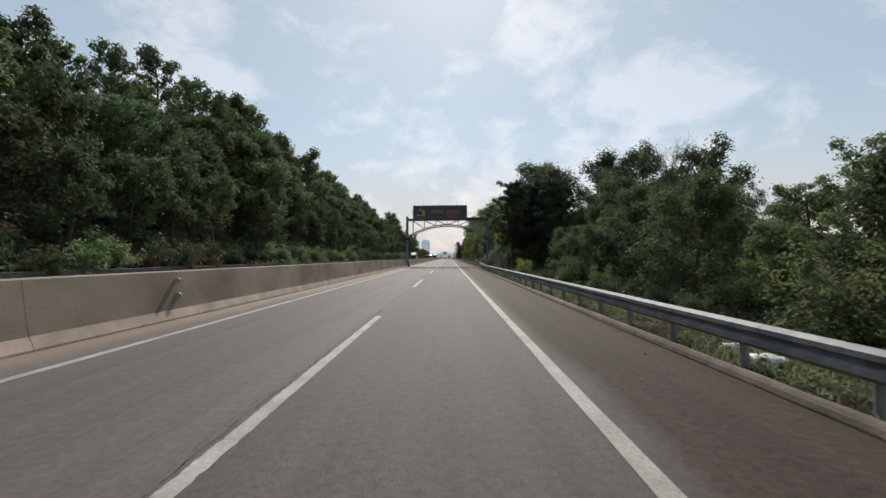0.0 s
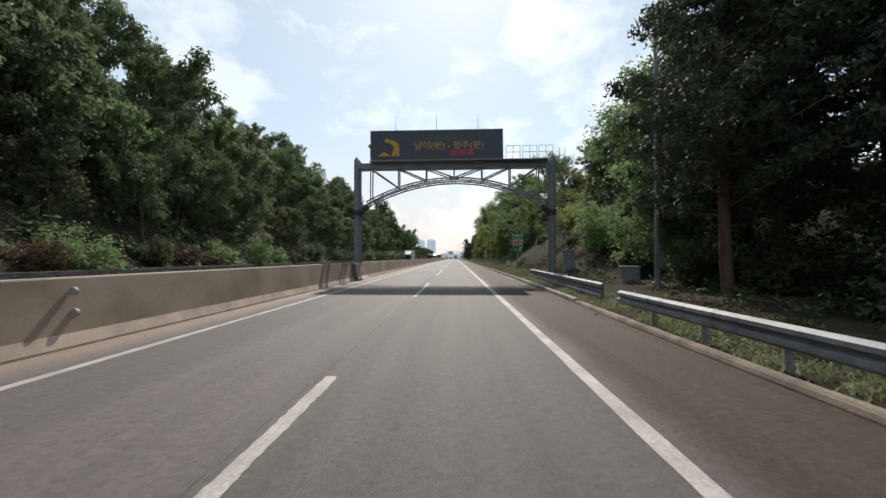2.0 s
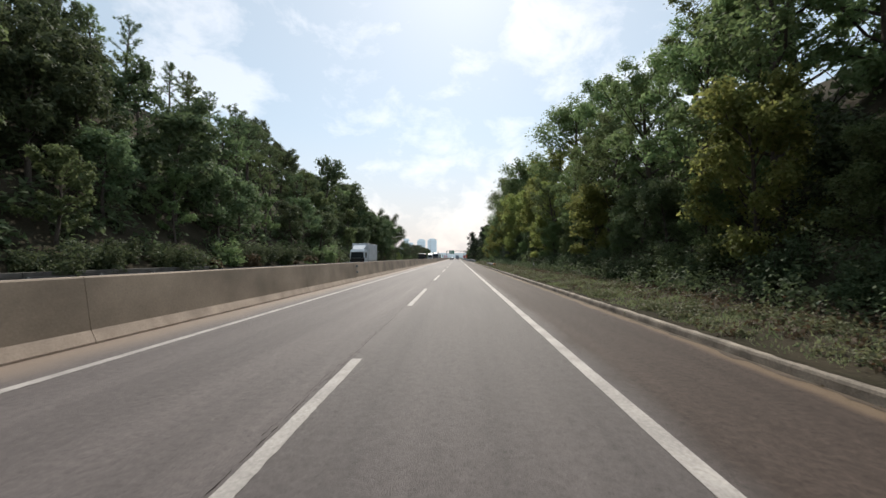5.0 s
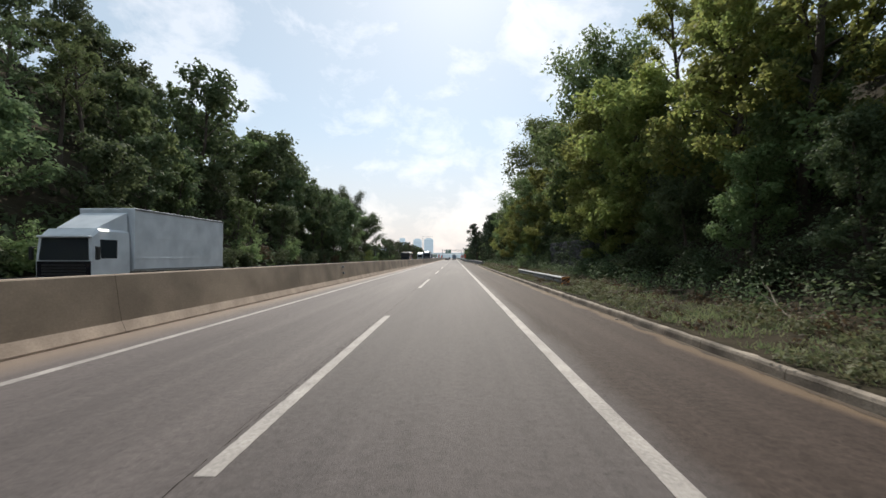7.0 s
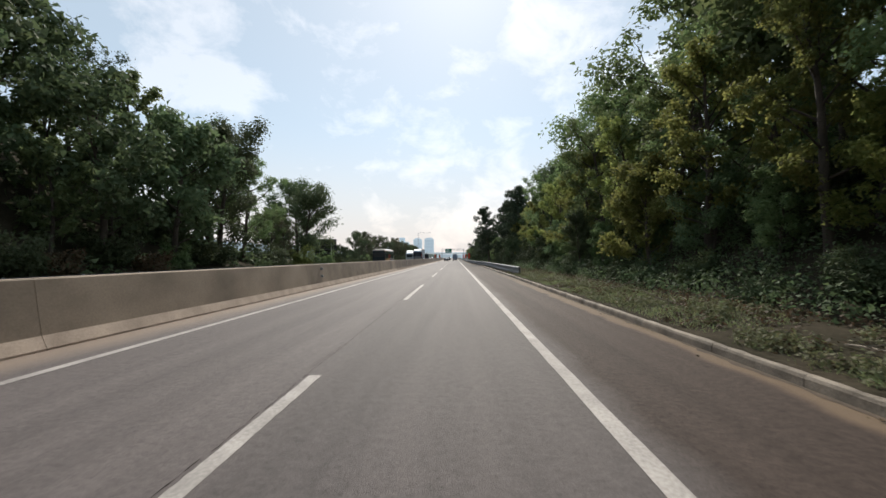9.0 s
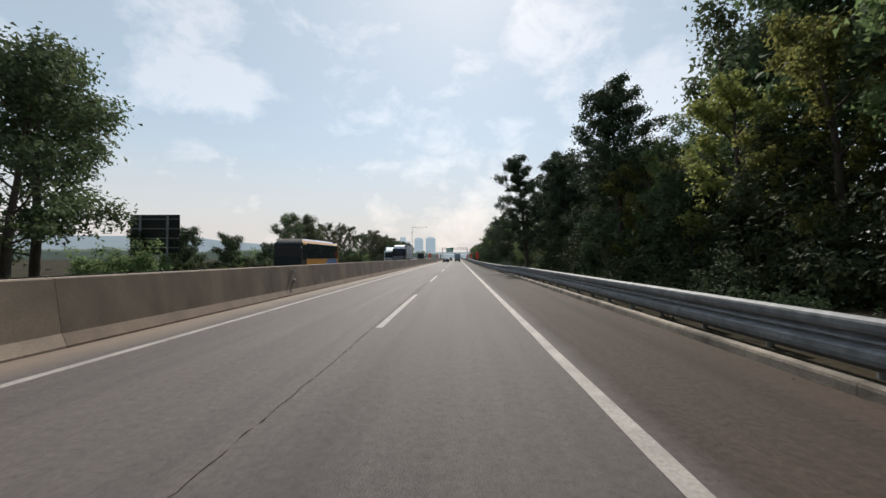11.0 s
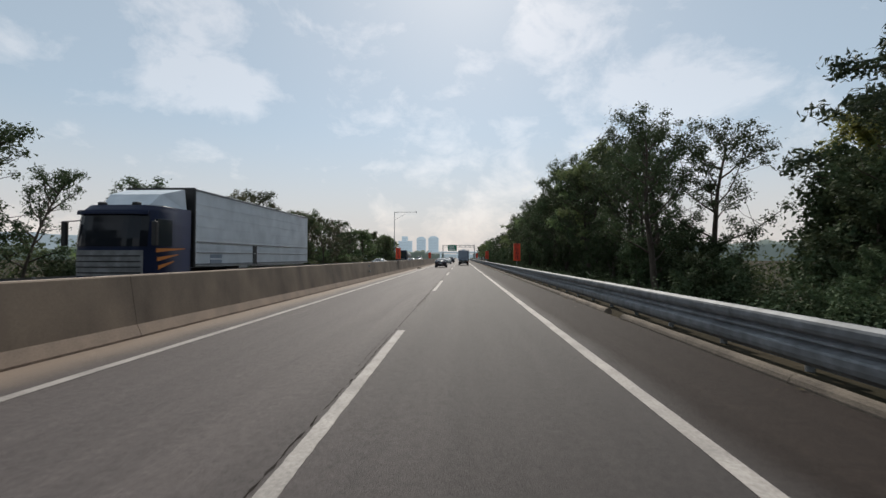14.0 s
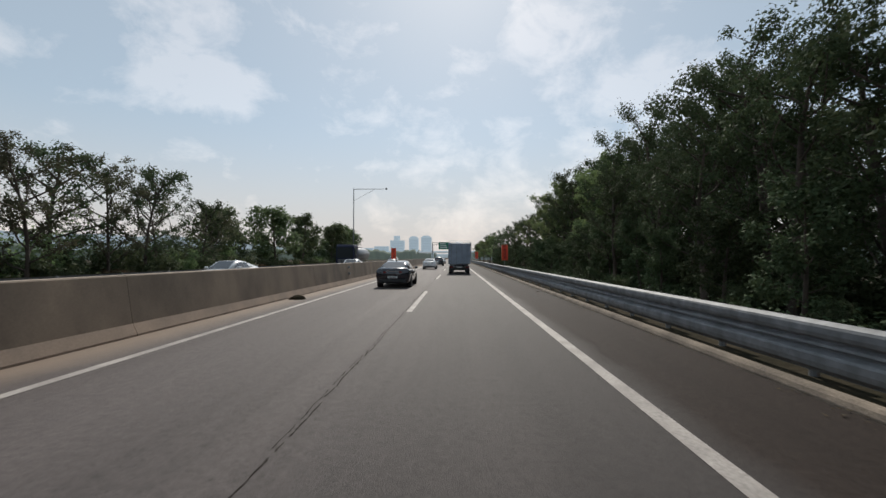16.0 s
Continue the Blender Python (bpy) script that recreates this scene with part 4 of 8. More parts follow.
LOCUST = [make_tree("locust_tree", 21, 9.5, 2.7, 11000, 0.085, LEAF, BARK, "airy green locust tree with gaps in its crown", 0.2, True),
          make_tree("locust_tree", 22, 10.5, 2.5, 11000, 0.085, LEAF_YELLOW, BARK, "airy yellow-green locust tree with thin branches", 0.18, True),
          make_tree("locust_tree", 23, 10.0, 2.9, 12000, 0.08, LEAF, BARK, "feathery green locust tree leaning over the slope", 0.16, True),
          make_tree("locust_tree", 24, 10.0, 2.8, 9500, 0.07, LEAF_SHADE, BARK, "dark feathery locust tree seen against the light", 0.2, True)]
SLENDER = [make_tree("slender_tree", 66, 12.5, 2.0, 4800, 0.085, LEAF_DARK, BARK, "tall thin tree with bare stem and airy top", 0.5, True),
           make_tree("slender_tree", 67, 12.0, 1.8, 4200, 0.085, LEAF, BARK, "thin tree with sparse light crown", 0.55, True)]
SPARSE = [make_tree("young_tree", 31, 6.0, 1.7, 4200, 0.058, LEAF_SHADE, BARK, "thin young tree with few dark leaves", 0.25, True),
          make_tree("young_tree", 32, 6.5, 1.9, 5200, 0.06, LEAF_THIN, BARK, "young tree with sparse brownish green foliage", 0.2, True)]
PINES = [make_pine("pine_tree", 41, 12.6, 4.4, "dark pine tree with tiered boughs"), make_pine("pine_tree", 42, 11.0, 3.6, "dark pine tree with ragged boughs"),
         make_pine("pine_tree", 43, 12.6, 2.6, "tall dark pine with a bare lower trunk and flat top", 0.44, 14000, 0.15, BARK), make_pine("pine_tree", 44, 12.6, 4.6, "dark pine with a pointed ragged top", 0.2, 20000, 0.88, BARK)]
SHRUBS = [make_shrub("shrub", 51, 2.8, 2.0, 4200, 0.08, LEAF, "dense green shrub on the slope"),
          make_shrub("shrub", 52, 3.4, 2.1, 4200, 0.085, LEAF_YELLOW, "yellow-green shrub lit from behind"),
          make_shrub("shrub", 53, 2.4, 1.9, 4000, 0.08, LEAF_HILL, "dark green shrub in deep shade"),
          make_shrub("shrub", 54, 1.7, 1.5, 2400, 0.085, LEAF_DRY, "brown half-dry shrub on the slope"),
          make_shrub("shrub", 55, 2.4, 1.9, 4200, 0.08, LEAF_SHADE, "shrub under the trees, shade painted into its dark leaves")]
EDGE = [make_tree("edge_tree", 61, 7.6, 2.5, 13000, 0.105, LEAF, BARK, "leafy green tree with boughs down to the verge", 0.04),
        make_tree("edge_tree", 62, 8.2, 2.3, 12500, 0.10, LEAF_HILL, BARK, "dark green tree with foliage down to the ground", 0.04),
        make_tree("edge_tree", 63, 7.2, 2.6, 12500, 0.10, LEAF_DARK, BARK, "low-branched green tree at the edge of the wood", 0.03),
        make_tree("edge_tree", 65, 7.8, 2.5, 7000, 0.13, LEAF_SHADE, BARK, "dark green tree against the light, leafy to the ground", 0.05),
        make_tree("edge_tree", 64, 7.4, 2.4, 12000, 0.11, LEAF_YELLOW, BARK, "yellow-green tree with low boughs at the wood's edge", 0.05)]
PROTOS = OAK + LOCUST + SPARSE + PINES + SHRUBS
_used = set()
THICKETS = {"bushes on the brow", "bushes below the embankment"}
THICKET_AT = [[], [], [], [], []]


def plant(proto, x, y, s, rnd, z=None, group=""):
    m = pose(x, y, (ground_z(x, y) if z is None else z) - 0.05, rnd.uniform(-3, 3), rnd.uniform(-3, 3), rnd.uniform(0, 360)) @ Matrix.Diagonal((s * rnd.uniform(0.9, 1.1), s * rnd.uniform(0.9, 1.1), s, 1))
    if proto in SHRUBS and (group in THICKETS or (abs(x) > 11.8 and group != "roadside thicket")):
        THICKET_AT[SHRUBS.index(proto)].append(m)
        return None
    if proto.name in _used:
        ob = copy_thing(proto, m)
    else:
        _used.add(proto.name)
        proto.matrix_basis = m
        ob = proto
    if group:
        ob["group"] = group
    return ob


TALL = {"broadleaf_tree": 10.5, "hill_tree": 10.5, "locust_tree": 10.3, "young_tree": 6.4, "pine_tree": 12.6, "edge_tree": 7.6, "slender_tree": 12.5}


def plant_to(proto, x, y, height, rnd, group=""):
    """Plants a tree so that its top stands at that height above the road."""
    g = ground_z(x, y)
    return plant(proto, x, y, (height - g) / (TALL[proto.name.split(".")[0]]), rnd, group=group)


def plant_left_hill():
    rnd = random.Random(71)
    y = -34.0
    while y < 250:
        for row, (x, gap) in enumerate(((-22.6, 0), (-28.5, 1), (-35.5, 0), (-43.5, 1), (-25.5, 1))):
            xx, yy = x + rnd.uniform(-1.6, 1.6), y + gap * 3.4 + rnd.uniform(-1.6, 1.6)
            pick = rnd.random()
            if row in (0, 4) and 112 < yy < 121:
                continue
            if row == 0:
                proto = HILL[rnd.choice((0, 2, 3, 0))] if pick < 0.7 else HILL[4]
                s = rnd.uniform(0.58, 0.8)
            else:
                proto = HILL[rnd.choice((0, 1, 1, 2, 3))] if pick < 0.82 else HILL[4]
                s = rnd.uniform(0.85, 1.08)
            if 200 < y and row > 0:
                proto = HILL[4] if rnd.random() < 0.3 else proto
            if 228 < y < 250 and row in (1, 2, 3) and rnd.random() < 0.6:
                proto = LOCUST[rnd.choice((0, 3))]
            if 164 < y < 192 and row > 0:
                proto = SLENDER[rnd.choice((0, 1, 0))]
            if 194 < y < 236 and row in (1, 2):
                s = max(s, 0.98)
            if 198 < y < 222 and row == 1:
                s *= 1.3
            if 222 < y < 252 and row in (1, 2):
                s *= 1.36 if row == 1 else 1.1
            if 52 < y < 84 and row in (1, 2, 3):
                s *= 1.18
            if 84 < y < 108 and row in (1, 2, 3):
                s *= 1.34
            plant(proto, xx, yy, s, rnd, group="trees on the hill beyond the opposite carriageway")
        for j in range(2):
            xx, yy = -19.7 + rnd.uniform(-0.8, 0.6), y + 3.1 * j + rnd.uniform(-1.2, 1.2)
            if 113.5 < yy < 120.5:
                continue
            plant(SHRUBS[rnd.choice((0, 2, 2, 2, 3))], xx, yy, rnd.uniform(0.8, 1.35), rnd, group="shrubs beyond the opposite carriageway")
        y += 6.2
    # the end of the wood and single trees
    for x, yy, q in ((-20.4, 109.5, 1.1), (-20.2, 112.4, 1.2), (-20.8, 115.0, 1.1), (-23.0, 110.8, 1.3), (-23.2, 114.0, 1.3), (-25.4, 112.4, 1.5), (-25.6, 116.0, 1.4)):
        plant(SHRUBS[2], x, yy, q, rnd, group="bushes on the brow")
    for proto, x, yy, s in ((HILL[1], -20.8, 236, 1.15), (HILL[0], -21, 243, 1.2), (OAK[1], -21, 250, 1.25), (LOCUST[0], -21.5, 256, 1.2), (OAK[0], -25, 255, 1.3), (OAK[1], -27, 261, 1.1), (LOCUST[0], -22, 264, 0.8), (OAK[3], -23, 269, 0.8), (SHRUBS[2], -20, 260, 1.4), (SPARSE[1], -20.5, 265, 1.0), (OAK[2], -22, 277, 1.45), (OAK[1], -24.5, 281, 1.15), (HILL[0], -25, 271, 0.9), (SHRUBS[0], -21, 284, 1.2), (SHRUBS[1], -20, 270, 1.1)):
        plant(proto, x, yy, s, rnd)


plant_left_hill()


def plant_left_plain():
    rnd = random.Random(72)
    y = 286.0
    while y < 470:
        plant(SHRUBS[rnd.choice((0, 2, 2, 2, 3))], -19.6 - rnd.uniform(0, 1.5), y + rnd.uniform(-2, 2), rnd.uniform(0.7, 1.1), rnd, group="shrubs beyond the opposite carriageway")
        if y < 420:
            plant(SHRUBS[rnd.choice((0, 2, 2))], -23.0 - rnd.uniform(0, 2.5), y + rnd.uniform(-2, 2), rnd.uniform(1.0, 1.5) * (1.0 if y < 340 else 1.4), rnd, group="shrubs beyond the opposite carriageway")
        y += 3.8
    for yy, x, kind, s in ((313, -21.5, 0, 1.2), (317, -22, 1, 1.1), (321, -21, 1, 1.15), (325, -22, 0, 1.0), (329.5, -20.5, 1, 1.0), (333, -21, 0, 1.3), (338, -21, 1, 1.4), (342, -21, 0, 1.35), (342.6, -21.8, 0, 1.15), (345.6, -21.4, 0, 1.1),
                           (352.8, -20.6, 0, 1.15), (357, -21, 1, 1.2), (361, -20.5, 0, 1.1), (366, -21, 1, 1.4), (369.5, -21.5, 0, 1.5), (373, -21, 1, 1.35), (379, -22, 0, 1.2), (383, -21, 1, 1.35), (386, -22, 1, 1.4), (389, -21.5, 0, 1.4), (392, -20.5, 1, 1.35), (395, -22, 0, 1.45), (398, -21, 1, 1.4), (401, -20.8, 0, 1.4),
                           (404, -22, 1, 1.3), (408, -21, 0, 1.1), (412, -22, 1, 1.05)):
        plant(SPARSE[kind], x, yy, s, rnd, group="young trees beyond the opposite carriageway")
    for x, yy, h in ((-21.5, 387.5, 6.4), (-22.5, 383.5, 6.0), (-21.5, 323.5, 6.6), (-23.5, 319, 6.2), (-22, 327.5, 5.2)):
        plant_to(OAK[1], x, yy, h, rnd, group="low trees beyond the opposite carriageway")
    y = 288
    while y < 470:
        plant_to(EDGE[3], -21.4 - rnd.uniform(0, 1.8), y, rnd.uniform(2.9, 3.9), rnd, group="low trees beyond the opposite carriageway")
        y += 4.0 if y < 366 else 2.8
    for x, yy, h in ((-20.6, 289.5, 7.8), (-22.4, 293, 8.4), (-20.8, 297, 7.4), (-22.6, 301, 7.6), (-21.0, 305.5, 6.2), (-22.8, 310, 6.6)):
        plant_to(EDGE[3], x, yy, h, rnd, group="low trees beyond the opposite carriageway")
    y = 416
    while y < 478:
        plant(HILL[rnd.choice((0, 2, 3))], -21.5 - rnd.uniform(0, 4), y, rnd.uniform(0.68, 0.9), rnd, group="low trees beyond the opposite carriageway")
        y += 5.0 if y < 480 else 8.0


plant_left_plain()


def plant_right():
    rnd = random.Random(73)
    # thicket before the gantry
    y = 5.0
    while y < 32:
        plant(SHRUBS[rnd.choice((2, 0, 2, 2))], 8.9 + rnd.uniform(0, 0.8), y + rnd.uniform(-1.0, 1.0), rnd.uniform(0.55, 0.8), rnd, group="roadside thicket")
        k = rnd.choice((0, 1, 2, 1, 4))
        plant_to(EDGE[3 if y > 18 and k != 2 else k], 10.6 + rnd.uniform(-0.5, 0.6), y + rnd.uniform(-0.8, 0.8), 4.2 + 0.045 * y + rnd.uniform(-0.3, 0.6), rnd, group="roadside thicket trees")
        plant(SHRUBS[2], 12.6 + rnd.uniform(0, 2.0), y + rnd.uniform(-1.0, 1.0), rnd.uniform(1.2, 1.6), rnd, group="roadside thicket")
        if y > 7:
            for x in (13.4, 16.2):
                plant_to((LOCUST[3], LOCUST[3], OAK[1], LOCUST[0])[rnd.randrange(4)], x + rnd.uniform(-0.5, 0.9), y + rnd.uniform(-1.4, 1.4), rnd.uniform(4.7, 5.6) - 0.012 * y, rnd, group="roadside thicket trees")
        y += 3.6
    for yy, x, p, s in ((39, 22, OAK[1], 0.85), (43, 26, OAK[3], 1.0), (45, 19.5, OAK[1], 0.8), (49, 22, OAK[2], 1.05), (52, 25, LOCUST[0], 1.15), (53, 17.5, OAK[3], 0.95), (57, 15.8, PINES[0], 0.95),
                        (57, 21, OAK[1], 1.1), (62, 17.6, OAK[1], 1.05), (63, 13.8, PINES[1], 1.12), (65, 23, OAK[3], 1.15), (68, 14.0, PINES[0], 0.92), (70, 18, OAK[1], 1.2), (74, 15.5, OAK[0], 0.95), (47, 30, OAK[1], 1.2), (55, 29, OAK[3], 1.2), (62, 29, OAK[1], 1.2), (38, 31, OAK[3], 1.05)):
        plant(p, x + rnd.uniform(-0.5, 0.5), yy, s * (0.84 if yy < 56 and x > 19 else 1.0), rnd, group="tall trees behind the guard rail")
    for yy in (37, 42, 46, 51, 56, 61, 66, 71, 75):
        plant(SHRUBS[rnd.choice((4, 4, 2))], 11.0 + rnd.uniform(0, 2.5), yy + rnd.uniform(-1, 1), rnd.uniform(0.5, 0.9), rnd, group="undergrowth behind the guard rail")
        plant(SHRUBS[4], 15.0 + rnd.uniform(0, 4), yy + rnd.uniform(-2, 2), rnd.uniform(1.2, 1.7), rnd, group="undergrowth behind the guard rail")
    for yy in (69, 72, 75, 78, 81):
        plant(SHRUBS[rnd.choice((0, 0, 1))], 12.6 + rnd.uniform(0, 1.5), yy, rnd.uniform(1.1, 1.5), rnd, group="bushes beside the gantry leg")
    for x, yy, h, k in ((10.9, 61.2, 13.4, 0), (16.8, 79, 15.0, 0), (19.0, 85, 17.0, 0), (21.5, 90, 17.5, 1), (18.0, 91, 15.5, 1), (22.5, 82, 18.0, 0)):
        plant_to(PINES[k], x, yy, h, rnd, group="tall trees behind the guard rail")
    # wooded cutting after the gantry
    y = 85.0
    while y < 262:
        low = y < 104
        for x, s0 in ((12.6, 1.02), (16.4, 1.14)):
            if low and x < 14:
                continue
            pick = rnd.random()
            proto = OAK[rnd.choice((0, 3, 0, 3))] if pick < (0.08 if x < 14 else 0.3) else LOCUST[rnd.choice((0, 1, 2, 2) if y < 165 else (1, 1, 2, 1))]
            k = 0.68 if y < 111 else 0.86 if y < 126 else 1.22 if 174 < y < 220 else 1.14 if y > 220 else 1.0
            plant(proto, x + rnd.uniform(-0.8, 0.8), y + rnd.uniform(-1.8, 1.8), s0 * k * rnd.uniform(0.88, 1.12), rnd, group="trees in the cutting")
        plant(SHRUBS[rnd.choice((0, 2, 2, 3, 1 if low else 2))], 10.4 + rnd.uniform(0, 0.8) + (1.0 if low else 0.0), y + rnd.uniform(-2.2, 2.2), rnd.uniform(0.6, 0.95) * (0.75 if low else 1.0), rnd, group="undergrowth in the cutting")
        plant(SHRUBS[rnd.choice((0, 2, 2, 1 if low else 0))], 13.0 + rnd.uniform(0, 0.8), y + rnd.uniform(-2.2, 2.2), rnd.uniform(0.9, 1.4), rnd, group="undergrowth in the cutting")
        y += 5.0
    # brow of the first slope
    y = 83
    while y < 122:
        plant(SHRUBS[rnd.choice((2, 0, 2))], 16.6 + rnd.uniform(-0.6, 0.8), y, rnd.uniform(0.9, 1.2), rnd, group="bushes on the brow")
        plant(SHRUBS[2], 19.6 + rnd.uniform(-0.6, 0.8), y + 1.5, rnd.uniform(1.1, 1.4), rnd, group="bushes on the brow")
        y += 3.4
    y = 123
    while y < 262:
        plant(SHRUBS[rnd.choice((2, 0))], 18.4 + rnd.uniform(-0.8, 1.6), y, rnd.uniform(0.8, 1.1), rnd, group="bushes on the brow")
        y += 3.6
    # dark bushes added to blacken the ground in place of the trees' shade
    for x, yy, q in ((12.4, 34.5, 0.5), (14.6, 36.0, 0.6), (17.0, 35.0, 0.7), (12.0, 38.5, 0.45), (14.2, 40.5, 0.5), (16.8, 41.0, 0.55), (12.8, 44.0, 0.5), (15.4, 45.5, 0.5), (21.5, 43.0, 1.2), (22.5, 48.5, 1.4), (24.0, 53.0, 1.6), (19.0, 54.5, 1.3), (21.0, 59.0, 1.5)):
        plant(SHRUBS[4], x, yy, q, rnd, group="undergrowth behind the guard rail")
    plant(SHRUBS[0], 18.6, 46.2, 0.95, rnd, group="roadside thicket")
    plant(SHRUBS[1], 9.3, 43.0, 0.55, rnd, group="undergrowth behind the guard rail")
    plant(SHRUBS[1], 9.6, 311.0, 0.4, rnd, group="bushes on the embankment")
    # the leafy edge of the wood, down to the verge
    y = 103.5
    while y < 258:
        h = rnd.uniform(6.4, 8.6)
        plant_to(EDGE[rnd.choice((1, 2, 0, 4, 2, 4, 0) if y > 128 else (1, 2, 3, 1, 2, 3, 0))], 11.5 + rnd.uniform(-0.5, 0.7), y + rnd.uniform(-0.8, 0.8), h, rnd, group="trees at the edge of the wood")
        if not 188 < y < 202:
            plant(SHRUBS[4], 10.3 + rnd.uniform(-0.3, 0.5), y + 1.6 + rnd.uniform(-0.6, 0.6), rnd.uniform(0.75, 1.1), rnd, group="undergrowth in the cutting")
        y += 3.3
    # growth over and beside the stone wall
    for x, yy, q in ((11.6, 194, 0.9), (11.8, 198, 1.0), (11.5, 203, 0.9), (11.7, 207, 1.0), (9.9, 196.5, 0.5), (9.8, 201, 0.55), (9.9, 206, 0.6), (10.0, 210, 0.8)):
        plant(SHRUBS[2], x, yy, q, rnd, group="undergrowth in the cutting")
    y = 203.0
    while y < 236:
        plant_to(LOCUST[rnd.choice((0, 2, 1, 2))], 12.9 + rnd.uniform(-0.4, 0.9), y, rnd.uniform(14.0, 15.6), rnd, group="trees in the cutting")
        y += 4.2
    for x, yy, h, k in ((13.2, 176.5, 13.6, 0), (12.9, 180.0, 14.4, 4), (13.4, 183.5, 14.6, 0), (12.8, 187.5, 14.8, 4), (13.3, 191.0, 15.0, 0), (12.9, 195.0, 14.8, 4), (13.5, 199.0, 14.6, 0), (15.6, 185.5, 15.6, 0), (15.8, 193.0, 15.8, 4)):
        plant_to(EDGE[k], x, yy, h, rnd, group="trees in the cutting")
    for x, yy, h, k in ((16.6, 100.5, 14.6, 1), (16.9, 104.0, 14.8, 2), (17.3, 107.5, 14.6, 1), (17.0, 111.0, 13.8, 3), (18.4, 96.5, 15.6, 1), (18.8, 102.5, 15.6, 3)):
        plant_to(EDGE[k], x, yy, h, rnd, group="trees in the cutting")
    plant(SHRUBS[0], 9.9, 209.5, 0.95, rnd, group="undergrowth in the cutting")
    for x, yy, q in ((12.4, 209, 0.98), (12.4, 214, 1.0), (11.8, 220, 1.0), (12.4, 203, 0.85)):
        plant(LOCUST[1], x, yy, q, rnd, group="trees in the cutting")
    # trees on the embankment; the last number is the height of the top
    for yy, x, p, h in ((264, 13.6, LOCUST[0], 13), (269, 14.4, LOCUST[1], 13.0), (274, 14.2, LOCUST[1], 12.6), (279, 14.4, LOCUST[2], 12.1), (283.5, 15.0, LOCUST[1], 11.8), (286.5, 15.8, LOCUST[2], 10.6), (287.0, 14.2, PINES[2], 15.0), (276.0, 13.6, EDGE[3], 11.0), (271.0, 13.4, EDGE[3], 11.4), (280.5, 14.0, EDGE[3], 10.4), (285.5, 12.4, EDGE[3], 9.0), (289.5, 12.2, EDGE[3], 8.0), (291, 16.0, OAK[1], 8.4), (295, 15.8, LOCUST[0], 8.2),
                        (300.5, 9.2, PINES[3], 13), (305, 14.5, PINES[2], 11.5), (307, 17.5, PINES[2], 11.5), (298, 17.5, OAK[1], 8.6), (292.5, 13.2, EDGE[3], 11.0), (296.0, 14.2, EDGE[3], 12.5), (299.0, 12.8, EDGE[3], 10.0), (310, 14.5, PINES[2], 12.3), (316, 17.5, PINES[2], 11.5), (321.5, 16.4, PINES[2], 10.6), (319, 20.0, PINES[2], 12.2), (325.0, 18.5, PINES[2], 11.4), (328, 20.5, PINES[2], 11.4), (323.5, 13.4, LOCUST[0], 8.2), (326, 13.6, LOCUST[2], 8.4), (329, 13.2, OAK[3], 8.6),
                        (332, 15.5, LOCUST[3], 6), (337, 14.5, LOCUST[3], 6.5), (331, 16.5, LOCUST[3], 12.4), (335, 18.0, LOCUST[3], 12.6), (338.2, 18.6, PINES[1], 13.4), (344.6, 12.8, LOCUST[3], 8.2), (357.5, 13.6, LOCUST[3], 12.0), (361.0, 14.6, LOCUST[0], 12.2), (365.0, 13.4, LOCUST[3], 11.4), (369.0, 14.2, LOCUST[0], 12.2), (360.0, 17.0, EDGE[3], 7.5), (364.0, 17.2, EDGE[3], 7.5), (342, 19.0, LOCUST[1], 11.4), (345.7, 10.9, LOCUST[3], 9.3), (349, 12.6, LOCUST[3], 8.6)):
        plant_to(p, x, yy, h, rnd, group="trees on the embankment")
    y = 352
    while y < 620:
        plant_to(LOCUST[0] if y > 400 and rnd.random() < 0.33 else LOCUST[3], (12.6 if y < 378 else 13.8) + rnd.uniform(-0.5, 0.8), y + rnd.uniform(-1, 1), rnd.uniform(9.0, 10.4) if y < 385 else rnd.uniform(10.2, 11.8) if y < 430 else rnd.uniform(8.5, 10), rnd, group="trees on the embankment")
        if 388 < y < 450:
            plant_to(LOCUST[3], 17.0 + rnd.uniform(-0.8, 0.8), y + 2.2 + rnd.uniform(-1, 1), rnd.uniform(10.5, 12.3), rnd, group="trees on the embankment")
        y += 4.6 if y < 430 else 9.0
    y = 258
    while y < 298:
        plant_to(OAK[rnd.choice((1, 2, 1))], 19.5 + rnd.uniform(-0.8, 0.8), y, rnd.uniform(11, 12.5) if y < 281 else rnd.uniform(7.6, 8.6), rnd, group="trees on the embankment")
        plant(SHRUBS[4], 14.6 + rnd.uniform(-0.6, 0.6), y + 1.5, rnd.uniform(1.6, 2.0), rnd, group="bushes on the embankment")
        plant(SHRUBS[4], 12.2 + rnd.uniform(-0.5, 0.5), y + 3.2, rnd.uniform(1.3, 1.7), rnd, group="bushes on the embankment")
        y += 4.5
    for x, yy, q in ((15.0, 313, 1.7), (16.5, 316, 1.9), (14.6, 318, 1.5), (18.0, 319.5, 2.0), (16.0, 321, 1.8), (19.5, 323, 2.1), (15.0, 324.5, 1.5), (18.0, 327, 1.9), (21, 327, 2.1), (13.0, 303, 1.6), (15.5, 306, 2.0), (13.2, 309, 1.6), (17.5, 310, 2.0)):
        plant(SHRUBS[2], x, yy, q, rnd, group="bushes on the embankment")
    y = 350
    while y < 440:
        plant(SHRUBS[4], 14.2 + rnd.uniform(-0.6, 0.8), y, rnd.uniform(0.9, 1.4), rnd, group="bushes on the embankment")
        if y > 390:
            plant_to(OAK[rnd.choice((1, 2))], 19.8 + rnd.uniform(-0.8, 0.8), y + 1.6, rnd.uniform(7.0, 8.5), rnd, group="trees on the embankment")
        y += 4.2
